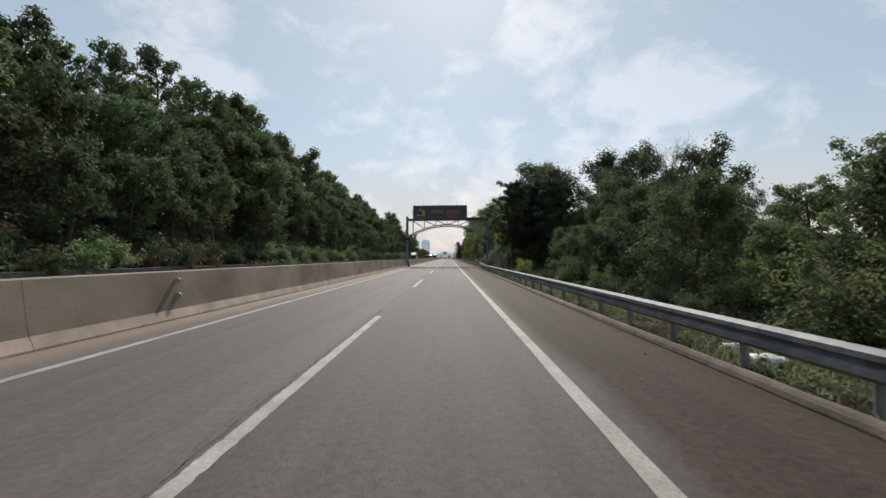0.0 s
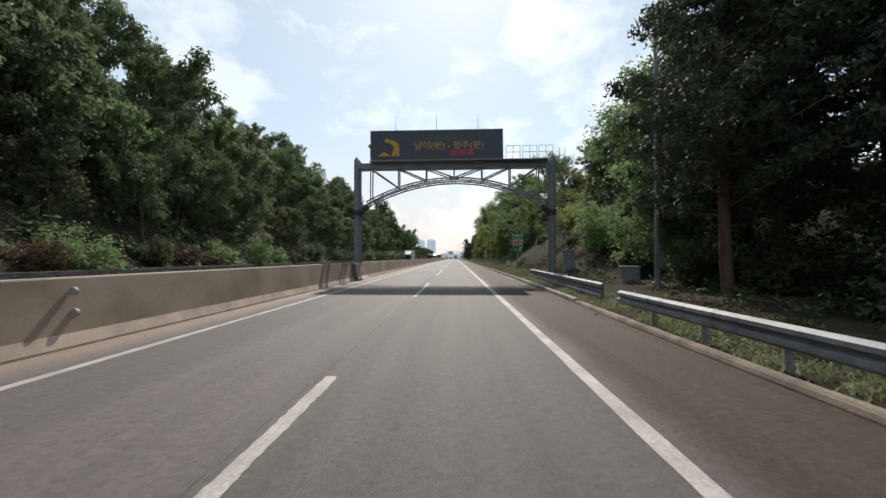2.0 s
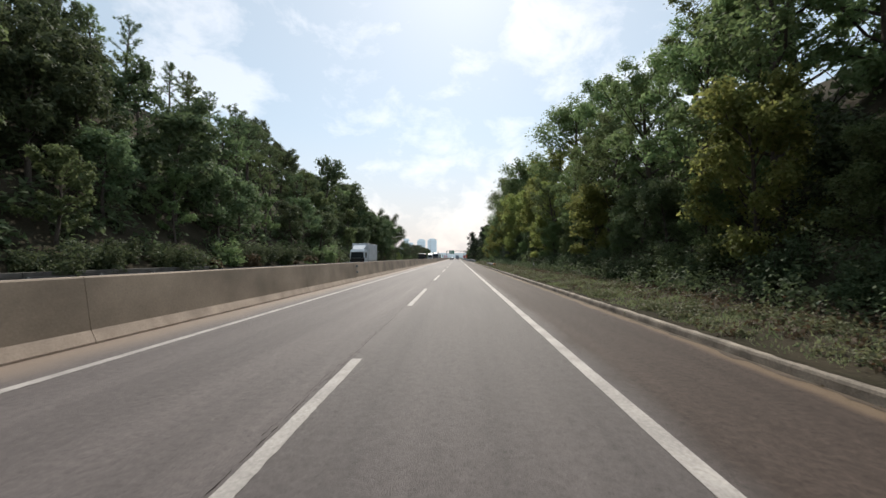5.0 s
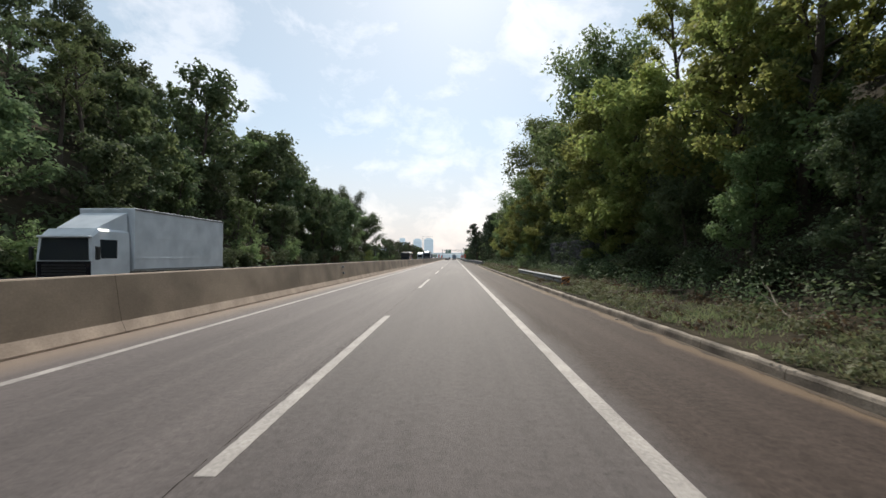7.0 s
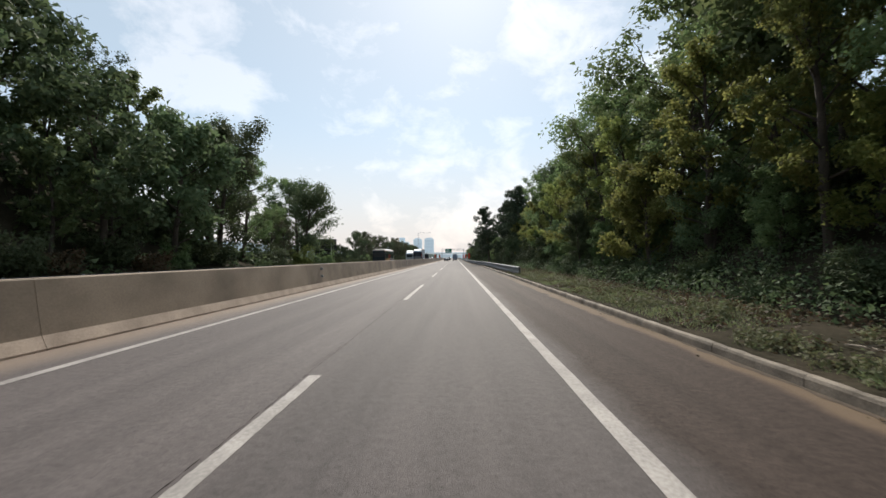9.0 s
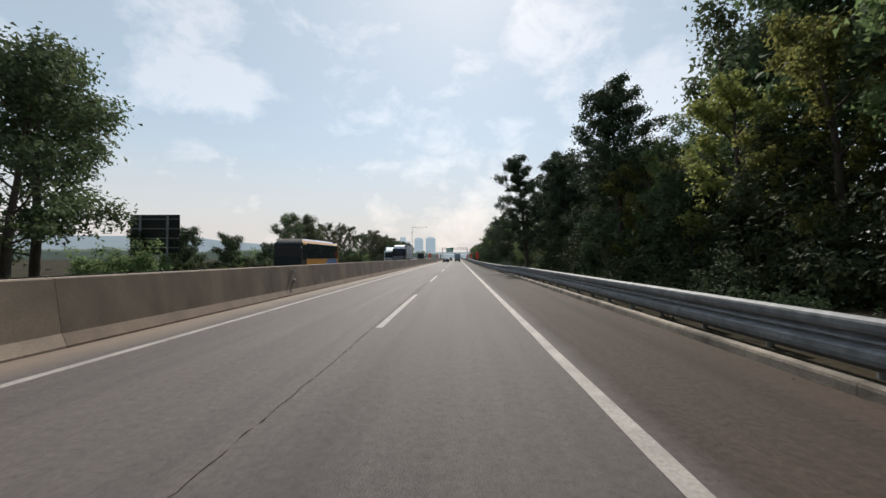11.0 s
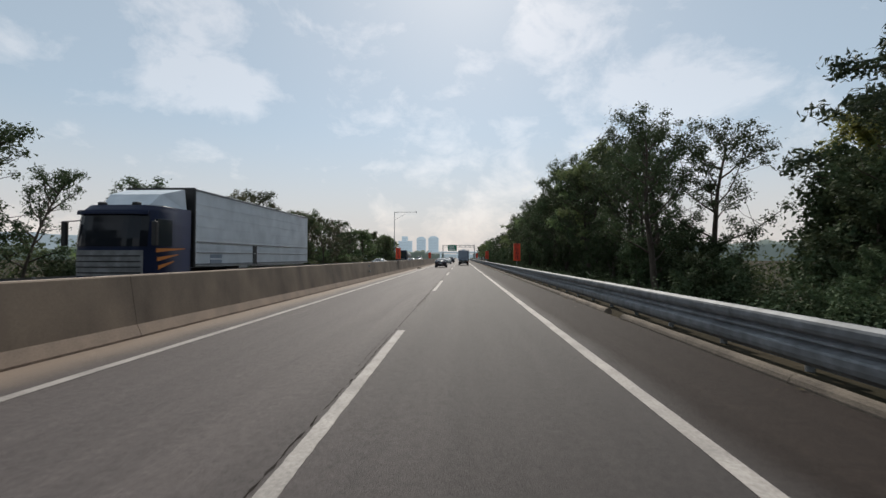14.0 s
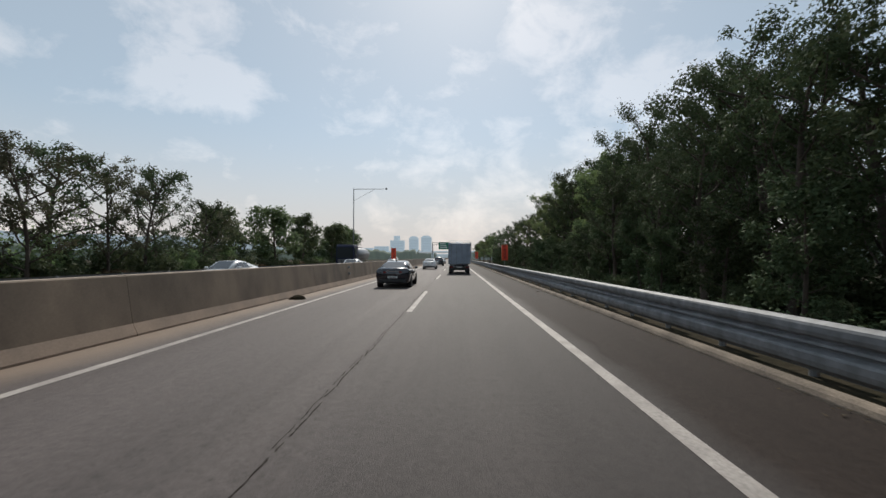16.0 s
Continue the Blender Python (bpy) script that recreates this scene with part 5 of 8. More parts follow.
    for x, yy, h in ((16.5, 307, 6), (18.5, 309.5, 7), (15.5, 311.5, 6)):
        plant_to(OAK[1], x, yy, h, rnd, group="trees on the embankment")
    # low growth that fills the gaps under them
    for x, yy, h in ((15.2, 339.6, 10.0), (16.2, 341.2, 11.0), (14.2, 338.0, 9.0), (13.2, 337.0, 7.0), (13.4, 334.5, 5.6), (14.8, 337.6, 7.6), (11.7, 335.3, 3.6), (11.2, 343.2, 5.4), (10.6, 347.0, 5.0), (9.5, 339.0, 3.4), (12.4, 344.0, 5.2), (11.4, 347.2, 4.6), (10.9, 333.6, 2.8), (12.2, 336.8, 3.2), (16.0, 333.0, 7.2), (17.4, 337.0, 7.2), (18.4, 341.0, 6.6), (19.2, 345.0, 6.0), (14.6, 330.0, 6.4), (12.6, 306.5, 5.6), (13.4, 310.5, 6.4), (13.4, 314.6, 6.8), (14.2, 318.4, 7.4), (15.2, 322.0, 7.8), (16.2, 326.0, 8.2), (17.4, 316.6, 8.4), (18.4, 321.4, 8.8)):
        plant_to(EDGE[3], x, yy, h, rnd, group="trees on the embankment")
    for x, yy, q in ((10.4, 329.0, 0.9), (11.2, 331.5, 1.1), (10.6, 334.0, 0.95), (11.4, 336.5, 1.1), (9.7, 339.2, 1.3), (10.8, 341.0, 1.25)):
        plant(SHRUBS[4], x, yy, q, rnd, group="roadside thicket")
    y = 350.0
    while y < 382:
        plant_to(EDGE[3], 11.4 + rnd.uniform(-0.3, 0.8), y, rnd.uniform(4.2, 5.8), rnd, group="trees on the embankment")
        y += 4.0
    y = 354.0
    while y < 386:
        plant_to(EDGE[3], 14.6 + rnd.uniform(-0.5, 0.9), y, rnd.uniform(6.2, 7.6), rnd, group="trees on the embankment")
        y += 3.6
    for x, yy, h in ((13.0, 372.5, 13.0), (14.2, 376, 13.2), (13.6, 380, 12.4)):
        plant_to(LOCUST[3], x, yy, h, rnd, group="trees on the embankment")
    for x, yy, h in ((11.8, 384.2, 9.0), (11.4, 388.0, 7.8), (11.0, 392.2, 7.0), (11.0, 396.5, 6.6)):
        plant_to(LOCUST[3], x, yy, h, rnd, group="trees on the embankment")
    y = 382.0
    while y < 470:
        plant_to(EDGE[3], 10.6 + rnd.uniform(-0.3, 0.8), y, rnd.uniform(5.6, 7.4), rnd, group="trees on the embankment")
        y += 4.0
    y = 254
    while y < 440:
        plant(SHRUBS[2], 17.5 + rnd.uniform(0, 3), y, rnd.uniform(1.6, 2.2), rnd, group="bushes below the embankment")
        y += 7.0
    y = 258
    while y < 460:
        if not 344 < y < 392:
            plant(HILL[rnd.choice((0, 1, 2, 3))], 21 + rnd.uniform(-2, 4), y, rnd.uniform(0.7, 0.95), rnd, group="trees below the embankment")
        y += 8.5
    y = 256
    while y < 430:
        plant(SHRUBS[rnd.choice((4, 4, 2, 4))], 9.8 + rnd.uniform(0, 1.8), y, rnd.uniform(0.5, 0.85), rnd, group="bushes on the embankment")
        y += 4.6


plant_right()


def grow_thickets():
    """Bushes deep in the wood, which nobody could tell apart, as one mass for each kind."""
    for proto, places in zip(SHRUBS, THICKET_AT):
        for child in [c for c in proto.children]:
            me = child.data
            co = np.empty(len(me.vertices) * 3)
            me.vertices.foreach_get("co", co)
            if child.name.startswith("foliage") and places:
                tri = co.reshape(-1, 3, 3)
                mid = tri.mean(axis=1, keepdims=True)
                sets = []
                for m in places:
                    q, deep = m.to_scale().z, m.translation.x > 16 or m.translation.x < -21
                    step, size = (2, 1.75) if deep else (1, 1.3)
                    c = (mid + (tri - mid) * size / q)[::step].reshape(-1, 3)
                    sets.append((np.c_[c, np.ones(len(c))] @ np.array(m).T)[:, :3])
                v = np.concatenate(sets).reshape(-1, 3, 3)
                ob = new("bush_thicket", from_arrays("bush_thicket", v, 4, me.materials[0]))
                tagged(ob, "mass of leafy bushes between the trees", "undergrowth", kind="stuff")


grow_thickets()
for proto in PROTOS + HILL + EDGE + SLENDER:
    if proto.name not in _used:
        for o in (*proto.children_recursive, proto):
            bpy.data.objects.remove(o)


def build_bare_tree():
    """A leafless tree whose thin twigs stand above the thicket."""
    rnd = random.Random(77)
    root = thing("bare_tree", pose(16.2, 30.0, ground_z(16.2, 30.0)), "leafless tree with thin spreading twigs above the thicket", "tree")
    top = 11.0 - ground_z(16.2, 30.0)
    bm = B()
    trunk = limb_path(bm, (0, 0, -0.3), (0.03, 0, 1), top * 0.68, 0.13, 0.07, 6, rnd, 0.08, 7)
    for i in range(9):
        a = i * 2.4
        k = 3 + i % 4 if i < 6 else 6
        pts = limb_path(bm, trunk[min(k, 6)], (math.cos(a) * 0.9, math.sin(a) * 0.9, 0.75), rnd.uniform(2.2, 3.6), 0.05, 0.012, 6, rnd, 0.22, 5)
        for q in pts[1:]:
            for j in range(3):
                t2 = limb_path(bm, q, (math.cos(a) * 0.5 + rnd.uniform(-0.8, 0.8), math.sin(a) * 0.5 + rnd.uniform(-0.8, 0.8), rnd.uniform(0.3, 1.2)), rnd.uniform(0.6, 1.4), 0.014, 0.004, 4, rnd, 0.3, 3)
                limb_path(bm, t2[2], (rnd.uniform(-1, 1), rnd.uniform(-1, 1), 0.8), 0.5, 0.006, 0.003, 3, rnd, 0.3, 3)
    part("trunk", bm, BARK, root, smooth=True)


build_bare_tree()


# ---------------------------------------------------------------- ground cover
def scatter_cover(name, seed, count, area, size, mat, label, lift=0.35, clump=0.5, keep=None):
    """Loose leaves and low weeds lying over the slope."""
    rs = np.random.RandomState(seed)
    x0, x1, y0, y1 = area
    nc = max(1, count // 36)
    cs, rr = [], []
    while len(cs) < nc:
        x, y = rs.uniform(x0, x1), rs.uniform(y0, y1)
        if keep and not keep(x, y):
            continue
        cs.append((x, y, ground_z(x, y) + lift * rs.rand() * 0.6))
        rr.append(clump * rs.uniform(0.5, 1.3))
    v = leaf_cloud(rs, cs, rr, count, size, flat=0.9, shell=0.2)
    ob = new(name, from_arrays(name, v, 4, mat))
    return tagged(ob, label, "undergrowth", kind="stuff")


scatter_cover("slope_undergrowth", 81, 110000, (-46, -18.6, -30, 262), 0.26, LEAF_DARK, "dark low undergrowth covering the wooded hill", 1.2, 1.3)
scatter_cover("slope_brush", 97, 26000, (-33, -18.9, 106, 128), 0.11, LEAF_DARK, "tangled green brush round the slope steps", 0.7, 0.9, keep=lambda x, y: not (116.2 < y < 120.2 and x > -26))
scatter_cover("slope_vines", 82, 42000, (9.3, 15.5, 86, 104), 0.085, LEAF_VINE, "pale green vines covering the cutting slope", 0.5, 0.6)
# vines in a darker leaf copy, for the shade of overhanging trees
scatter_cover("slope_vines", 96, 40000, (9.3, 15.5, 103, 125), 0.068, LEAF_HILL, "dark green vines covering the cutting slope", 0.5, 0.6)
scatter_cover("slope_vines", 83, 9000, (9.0, 13.5, 80, 96), 0.07, LEAF_DRY, "dry brown vines and twigs on the slope", 0.4, 0.6)
scatter_cover("cutting_undergrowth", 84, 60000, (9.2, 15, 120, 172), 0.07, LEAF_DARK, "low green weeds under the trees", 0.9, 0.8)
# weeds whose leaf colour holds the shade under the wood
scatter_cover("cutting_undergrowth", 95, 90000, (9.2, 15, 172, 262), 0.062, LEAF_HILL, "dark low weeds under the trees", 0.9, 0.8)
scatter_cover("wall_vines", 98, 3000, (10.15, 10.6, 189, 202), 0.075, LEAF_SHADE, "dark creepers hanging over the stone wall", 4.2, 0.5)
scatter_cover("verge_litter", 85, 30000, (8.2, 10.5, 84, 262), 0.04, LEAF_DRY, "dry leaves and twigs on the verge", 0.25, 0.5)
# embankment weeds take the shade-painted leaf colour
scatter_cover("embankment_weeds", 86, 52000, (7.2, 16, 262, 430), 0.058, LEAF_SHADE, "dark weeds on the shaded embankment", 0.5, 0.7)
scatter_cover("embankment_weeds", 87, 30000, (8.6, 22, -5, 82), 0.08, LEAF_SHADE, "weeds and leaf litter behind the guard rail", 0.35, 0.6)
scatter_cover("embankment_weeds", 88, 26000, (6.3, 9.5, -5, 62), 0.035, LEAF_DRY, "dry brown weeds behind the guard rail", 0.12, 0.3)
scatter_cover("far_side_weeds", 89, 40000, (-30, -18.2, 262, 470), 0.14, LEAF, "green weeds beyond the opposite carriageway", 0.6, 0.8)
scatter_cover("far_side_weeds", 90, 12000, (-21, -18.2, 262, 320), 0.11, LEAF_YELLOW, "tall yellow-green weeds beyond the opposite carriageway", 0.9, 0.7)


def grass_strip(name, seed, count, y0, y1, w0, w1, h, label):
    rs = np.random.RandomState(seed)
    y = rs.uniform(y0, y1, count * 2)
    y = y[np.array([noise.noise((a * 0.35, 8.0, 0)) + 0.5 * noise.noise((a * 1.7, 2.0, 0)) for a in y]) + 0.25 > rs.random(count * 2) * 0.5][:count]
    count = len(y)
    tuft = np.array([noise.noise((a * 0.5, 3.3, 0)) for a in y])
    kx = np.array([kerb_x(a) for a in y])
    x = kx + w0 + (w1 - w0) * rs.random(count)
    y = y + rs.normal(size=count) * 0.05
    z = np.array([ground_z(a, b) for a, b in zip(x, y)])
    hh = h * (0.4 + 0.9 * rs.random(count)) * (1 + 0.8 * np.clip(tuft, -0.8, 1))
    a = rs.uniform(0, 2 * np.pi, count)
    wv = np.stack([np.cos(a), np.sin(a), np.zeros(count)], 1) * (0.012 + 0.012 * rs.random(count))[:, None]
    base = np.stack([x, y, z - 0.02], 1)
    tip = base + np.stack([rs.normal(size=count) * hh * 0.55, rs.normal(size=count) * hh * 0.55, hh], 1)
    v = np.stack([base - wv, base + wv, tip], 1)
    ob = new(name, from_arrays(name, v, 3, GRASS))
    return tagged(ob, label, "grass", kind="stuff")


scatter_cover("verge_weeds", 93, 110000, (6.5, 9.4, 80, 250), 0.042, GRASS, "low leafy green weeds in clumps on the verge behind the kerb", 0.20, 0.26, keep=lambda x, y: x > kerb_x(y) + 0.28 and noise.noise((x * 0.9, y * 0.45, 4.0)) + 0.4 * noise.noise((x * 2.1, y * 1.6, 1.0)) > 0.02 + 0.22 * smooth01(x - kerb_x(y), 1.6, 3.0))
scatter_cover("verge_weeds", 94, 40000, (6.55, 10.2, 80, 250), 0.05, LEAF_DRY, "dry brown weeds on the verge behind the kerb", 0.10, 0.3, keep=lambda x, y: x > kerb_x(y) + 0.35)
grass_strip("verge_grass", 91, 60000, 80, 250, 0.16, 2.5, 0.11, "tufted green grass on the verge behind the kerb")
grass_strip("verge_grass", 92, 16000, 0, 80, 0.26, 1.8, 0.14, "thin weeds along the kerb under the guard rail")


scatter_cover("verge_weeds", 99, 16000, (6.2, 8.0, 0, 62), 0.042, GRASS, "leafy green weeds under the guard rail", 0.18, 0.24, keep=lambda x, y: noise.noise((x * 0.9, y * 0.6, 2.0)) > -0.05)


def kerb_litter():
    """Dry leaves and crumbs that lie in drifts at the foot of the kerb."""
    rs = np.random.RandomState(44)
    y = rs.uniform(0, 400, 9000)
    y = y[np.array([noise.noise((a * 0.23, 1.0, 6.0)) + 0.6 * noise.noise((a * 1.3, 4.0, 6.0)) for a in y]) > 0.08]
    k = len(y)
    x = np.array([kerb_x(a) for a in y]) - np.abs(rs.normal(size=k)) * 0.13 - 0.02
    c = np.stack([x, y, 0.008 + 0.03 * rs.random(k)], 1)
    d1, d2 = rs.normal(size=(k, 3)), rs.normal(size=(k, 3))
    d1[:, 2] *= 0.3
    d2[:, 2] *= 0.3
    r = (0.015 + 0.025 * rs.random(k))[:, None]
    v = np.stack([c - d1 * r * 0.5, c + d1 * r * 0.5, c + d2 * r], 1)
    v[:, :, 2] = np.maximum(v[:, :, 2], 0.006)
    tagged(new("kerb_litter", from_arrays("kerb_litter", v, 3, LEAF_DRY)), "brown dry leaves drifted against the kerb", "leaf litter", kind="stuff")


kerb_litter()


def fallen_branches():
    """Dead twigs and boughs that lie on the verge under the wood."""
    rnd = random.Random(61)
    y = 98.0
    while y < 246:
        bm = B()
        a = rnd.uniform(0, 6.28)
        pts = limb_path(bm, Vector((0, 0, 0.04)), (math.cos(a), math.sin(a), 0.10), rnd.uniform(0.7, 1.9), 0.022, 0.006, 7, rnd, 0.16, 5)
        for q in pts[2:6]:
            b = a + rnd.uniform(-1.1, 1.1)
            limb_path(bm, q, (math.cos(b), math.sin(b), rnd.uniform(0.05, 0.5)), rnd.uniform(0.3, 0.7), 0.010, 0.004, 4, rnd, 0.2, 4)
        x = kerb_x(y) + rnd.uniform(1.3, 3.2)
        solo("fallen_branch", bm, TWIG, pose(x, y, ground_z(x, y)), "pale dead branch lying on the weedy verge", "branch", "fallen branches on the verge")
        y += rnd.uniform(3.5, 7.0)


fallen_branches()


# ---------------------------------------------------------------- writing
def lettering(name, text, size, mat, parent, m, depth=0.004, label=""):
    cu = bpy.data.curves.new(name, "FONT")
    cu.body, cu.size, cu.extrude = text, size, depth
    cu.align_x, cu.align_y = "CENTER", "CENTER"
    tmp = bpy.data.objects.new(name, cu)
    scene.collection.objects.link(tmp)
    me = bpy.data.meshes.new_from_object(tmp.evaluated_get(bpy.context.evaluated_depsgraph_get()))
    bpy.data.objects.remove(tmp)
    bpy.data.curves.remove(cu)
    me.materials.clear()
    me.materials.append(mat)
    ob = new(name, me)
    ob.parent = parent
    ob.matrix_basis = m
    return tagged(ob, label)


# ---------------------------------------------------------------- sign gantry
def build_gantry():
    GX0, GX1, GY0, GY1 = -5.58, 8.9, 78.32, 79.2
    tilt = 0.55
    root = thing("sign_gantry", pose(0, 0, 0), "grey steel arched sign gantry spanning the carriageway on round legs", "gantry")
    for x in (GX0, GX1):
        for y in (GY0, GY1):
            z1 = 8.86 + (x * math.tan(radians(tilt)))
            bm = B()
            rod(bm, (x, y, 0.0 if x > 0 else 1.0), (x, y, z1), 0.195, 0.185, 20)
            rod(bm, (x, y, z1), (x, y, z1 + 0.28), 0.19, 0.03, 20)
            for zr in (1.9, 4.6, 6.6):
                rod(bm, (x, y, zr), (x, y, zr + 0.05), 0.212, n=20)
            part("leg", bm, GANTRY, root, smooth=False)
            bm = B()
            rod(bm, (x, y, 4.83), (x + (0.78 if x < 0 else -0.78), y, 5.5), 0.15, 0.10, 12)
            rod(bm, (x, y, 4.75), (x, y, 5.13), 0.225, n=16)
            for zf in (4.79, 5.06):
                rod(bm, (x, y, zf), (x, y, zf + 0.035), 0.30, n=16)
            part("bracket", bm, BRACKET, root, "dark bolted bracket")
        bm = B()
        for i in range(5):
            z = 1.4 + 1.25 * i
            rod(bm, (x, GY0, z), (x, GY1, z + 0.7), 0.035, n=6)
        part("leg_bracing", bm, GANTRY, root)

    def tz(x, z):
        return z + x * math.tan(radians(tilt))

    # top beams
    for y in (GY0, GY1):
        bm = B()
        loft(bm, [[(x, y - 0.14, tz(x, 8.26)), (x, y + 0.14, tz(x, 8.26)), (x, y + 0.14, tz(x, 8.64)), (x, y - 0.14, tz(x, 8.64))] for x in (GX0 + 0.1, GX1 - 0.1)])
        part("top_beam", bm, GANTRY, root)
    n = 28
    xa, xb = GX0 + 0.7, GX1 - 0.7

    def arch(x):
        u = (x - xa) / (xb - xa) * 2 - 1
        return tz(x, 5.5 + 1.71 * (1 - u * u))

    for y in (GY0, GY1):
        for dz in (0.0, 0.30):
            bm = B()
            pts = [xa + (xb - xa) * i / n for i in range(n + 1)]
            loft(bm, [[(a, y + 0.055 * math.cos(k * math.pi / 4), arch(a) + dz + 0.058 * math.sin(k * math.pi / 4)) for k in range(8)] for a in pts])
            part("arch_chord", bm, GANTRY, root, smooth=True)
        for i in range(n):
            bm = B()
            a, b = pts[i], pts[i + 1]
            rod(bm, (a, y, arch(a) + (0.3 if i % 2 else 0)), (b, y, arch(b) + (0 if i % 2 else 0.3)), 0.028, n=6, cap=False)
            part("lacing_bar", bm, GANTRY, root)
    for i in range(0, n + 1, 2):
        bm = B()
        rod(bm, (pts[i], GY0, arch(pts[i]) + 0.3), (pts[i], GY1, arch(pts[i]) + 0.3), 0.03, n=6)
        part("cross_tie", bm, GANTRY, root)
    cx = (xa + xb) / 2
    m = 6
    for y in (GY0, GY1):
        for i in range(m + 1):
            x = xa + 0.35 + (xb - xa - 0.7) * i / m
            bm = B()
            rod(bm, (x, y, arch(x) + 0.3), (x, y, tz(x, 8.28)), 0.05, n=8)
            part("hanger", bm, GANTRY, root)
        for i in range(m):
            x0, x1 = xa + 0.35 + (xb - xa - 0.7) * i / m, xa + 0.35 + (xb - xa - 0.7) * (i + 1) / m
            bm = B()
            if i < m / 2:
                rod(bm, (x0, y, tz(x0, 8.28)), (x1, y, arch(x1) + 0.3), 0.055, n=8)
            else:
                rod(bm, (x1, y, tz(x1, 8.28)), (x0, y, arch(x0) + 0.3), 0.055, n=8)
            part("diagonal", bm, GANTRY, root)
    # walkway with railing frames beside the board
    bm = B()
    loft(bm, [[(x, GY0 - 0.75, tz(x, 8.63)), (x, GY0 - 0.1, tz(x, 8.63)), (x, GY0 - 0.1, tz(x, 8.69)), (x, GY0 - 0.75, tz(x, 8.69))] for x in (-4.5, 8.45)])
    part("walkway", bm, GANTRY, root)
    for x0 in (5.4, 6.6, 7.75):
        bm = B()
        for x in (x0, x0 + 0.5, x0 + 1.0):
            rod(bm, (x, GY0 - 0.72, tz(x, 8.67)), (x, GY0 - 0.72, tz(x, 9.62)), 0.018, n=6)
        for z in (9.16, 9.62):
            rod(bm, (x0, GY0 - 0.72, tz(x0, z)), (x0 + 1.0, GY0 - 0.72, tz(x0 + 1, z)), 0.018, n=6)
        part("railing", bm, STEEL, root)
    # ladder on the outer leg
    bm = B()
    for x in (GX1 + 0.42, GX1 + 0.82):
        rod(bm, (x, GY0 - 0.25, 2.6), (x, GY0 - 0.25, 9.6), 0.022, n=6)
    for i in range(22):
        rod(bm, (GX1 + 0.42, GY0 - 0.25, 2.8 + 0.3 * i), (GX1 + 0.82, GY0 - 0.25, 2.8 + 0.3 * i), 0.012, n=5)
    part("ladder", bm, GANTRY, root)
    # the board hangs on the gantry
    BX0, BX1, BZ0, BZ1 = -4.46, 5.22, 8.74, 10.94
    board = thing("message_board", pose((BX0 + BX1) / 2, GY0 - 0.45, 9.84 + 0.38 * math.tan(radians(tilt)), 0, -tilt, 0), "dark electronic message board with dim amber pictogram and lettering", "message board")
    w, h = (BX1 - BX0) / 2, (BZ1 - BZ0) / 2
    bm = B()
    box(bm, -w, w, 0.0, 0.4, -h, h, 0.02)
    part("housing", bm, BOARD, board)
    bm = B()
    for a, b, c, d in ((-w, w, h - 0.05, h), (-w, w, -h, -h + 0.05), (-w, -w + 0.05, -h, h), (w - 0.05, w, -h, h)):
        box(bm, a, b, -0.02, 0.0, c, d)
    part("frame", bm, GANTRY, board)
    face = Matrix.Rotation(radians(90), 4, "X")
    lettering("lettering", "남이(분) - 청주(분)", 0.66, LED_AMBER, board, Matrix.Translation((0.9, -0.01, -0.08)) @ face, label="amber place names")
    dim = material("led_dim_green", (0.03, 0.07, 0.055), rough=0.5)
    for x, wd in [(-0.6 + 0.55 * i, 0.4) for i in range(4)] + [(3.0 + 0.35 * i, 0.25) for i in range(3)]:
        bm = B()
        box(bm, x, x + wd, -0.012, -0.004, 0.38, 0.72)
        part("dim_text_bar", bm, dim, board, "dim unreadable character")
    bm = B()
    for i in range(3):
        box(bm, 1.05 + 0.6 * i, 1.5 + 0.6 * i, -0.012, -0.004, -0.78, -0.40)
    part("red_text_bar", bm, LED_RED, board, "red unreadable row of text")
    # pictogram of a heap and a bent plain shape
    bm = B()
    v = [bm.verts.new((x, -0.012, z)) for x, z in ((-4.3, -0.78), (-3.35, -0.78), (-3.85, -0.45))]
    bm.faces.new(v)
    v = [bm.verts.new((x, -0.012, z)) for x, z in ((-3.3, -0.78), (-3.05, -0.78), (-2.85, 0.2), (-3.3, 0.42), (-3.6, 0.3), (-3.1, -0.1))]
    bm.faces.new(v)
    v = [bm.verts.new((-3.62 + 0.16 * math.cos(a * math.pi / 6), -0.012, 0.36 + 0.16 * math.sin(a * math.pi / 6))) for a in range(12)]
    bm.faces.new(v)
    v = [bm.verts.new((x, -0.012, z)) for x, z in ((-2.95, -0.78), (-2.72, -0.78), (-2.75, 0.1), (-2.95, 0.1))]
    bm.faces.new(v)
    part("pictogram", bm, LED_AMBER, board, "amber roadworks pictogram of plain shapes")
    for x in (-3.0, 0.0, 3.05):
        bm = B()
        rod(bm, (x, 0.2, h), (x, 0.2, h + 1.2), 0.022, 0.008, 6)
        part("lightning_rod", bm, GANTRY, board)
    bm = B()
    box(bm, -w - 0.16, -w - 0.02, 0.05, 0.3, -0.1, 0.12, 0.02)
    rod(bm, (-w - 0.05, 0.15, -0.9), (-w - 0.05, 0.15, 0.1), 0.02, n=6)
    part("side_camera", bm, GANTRY, board)


build_gantry()


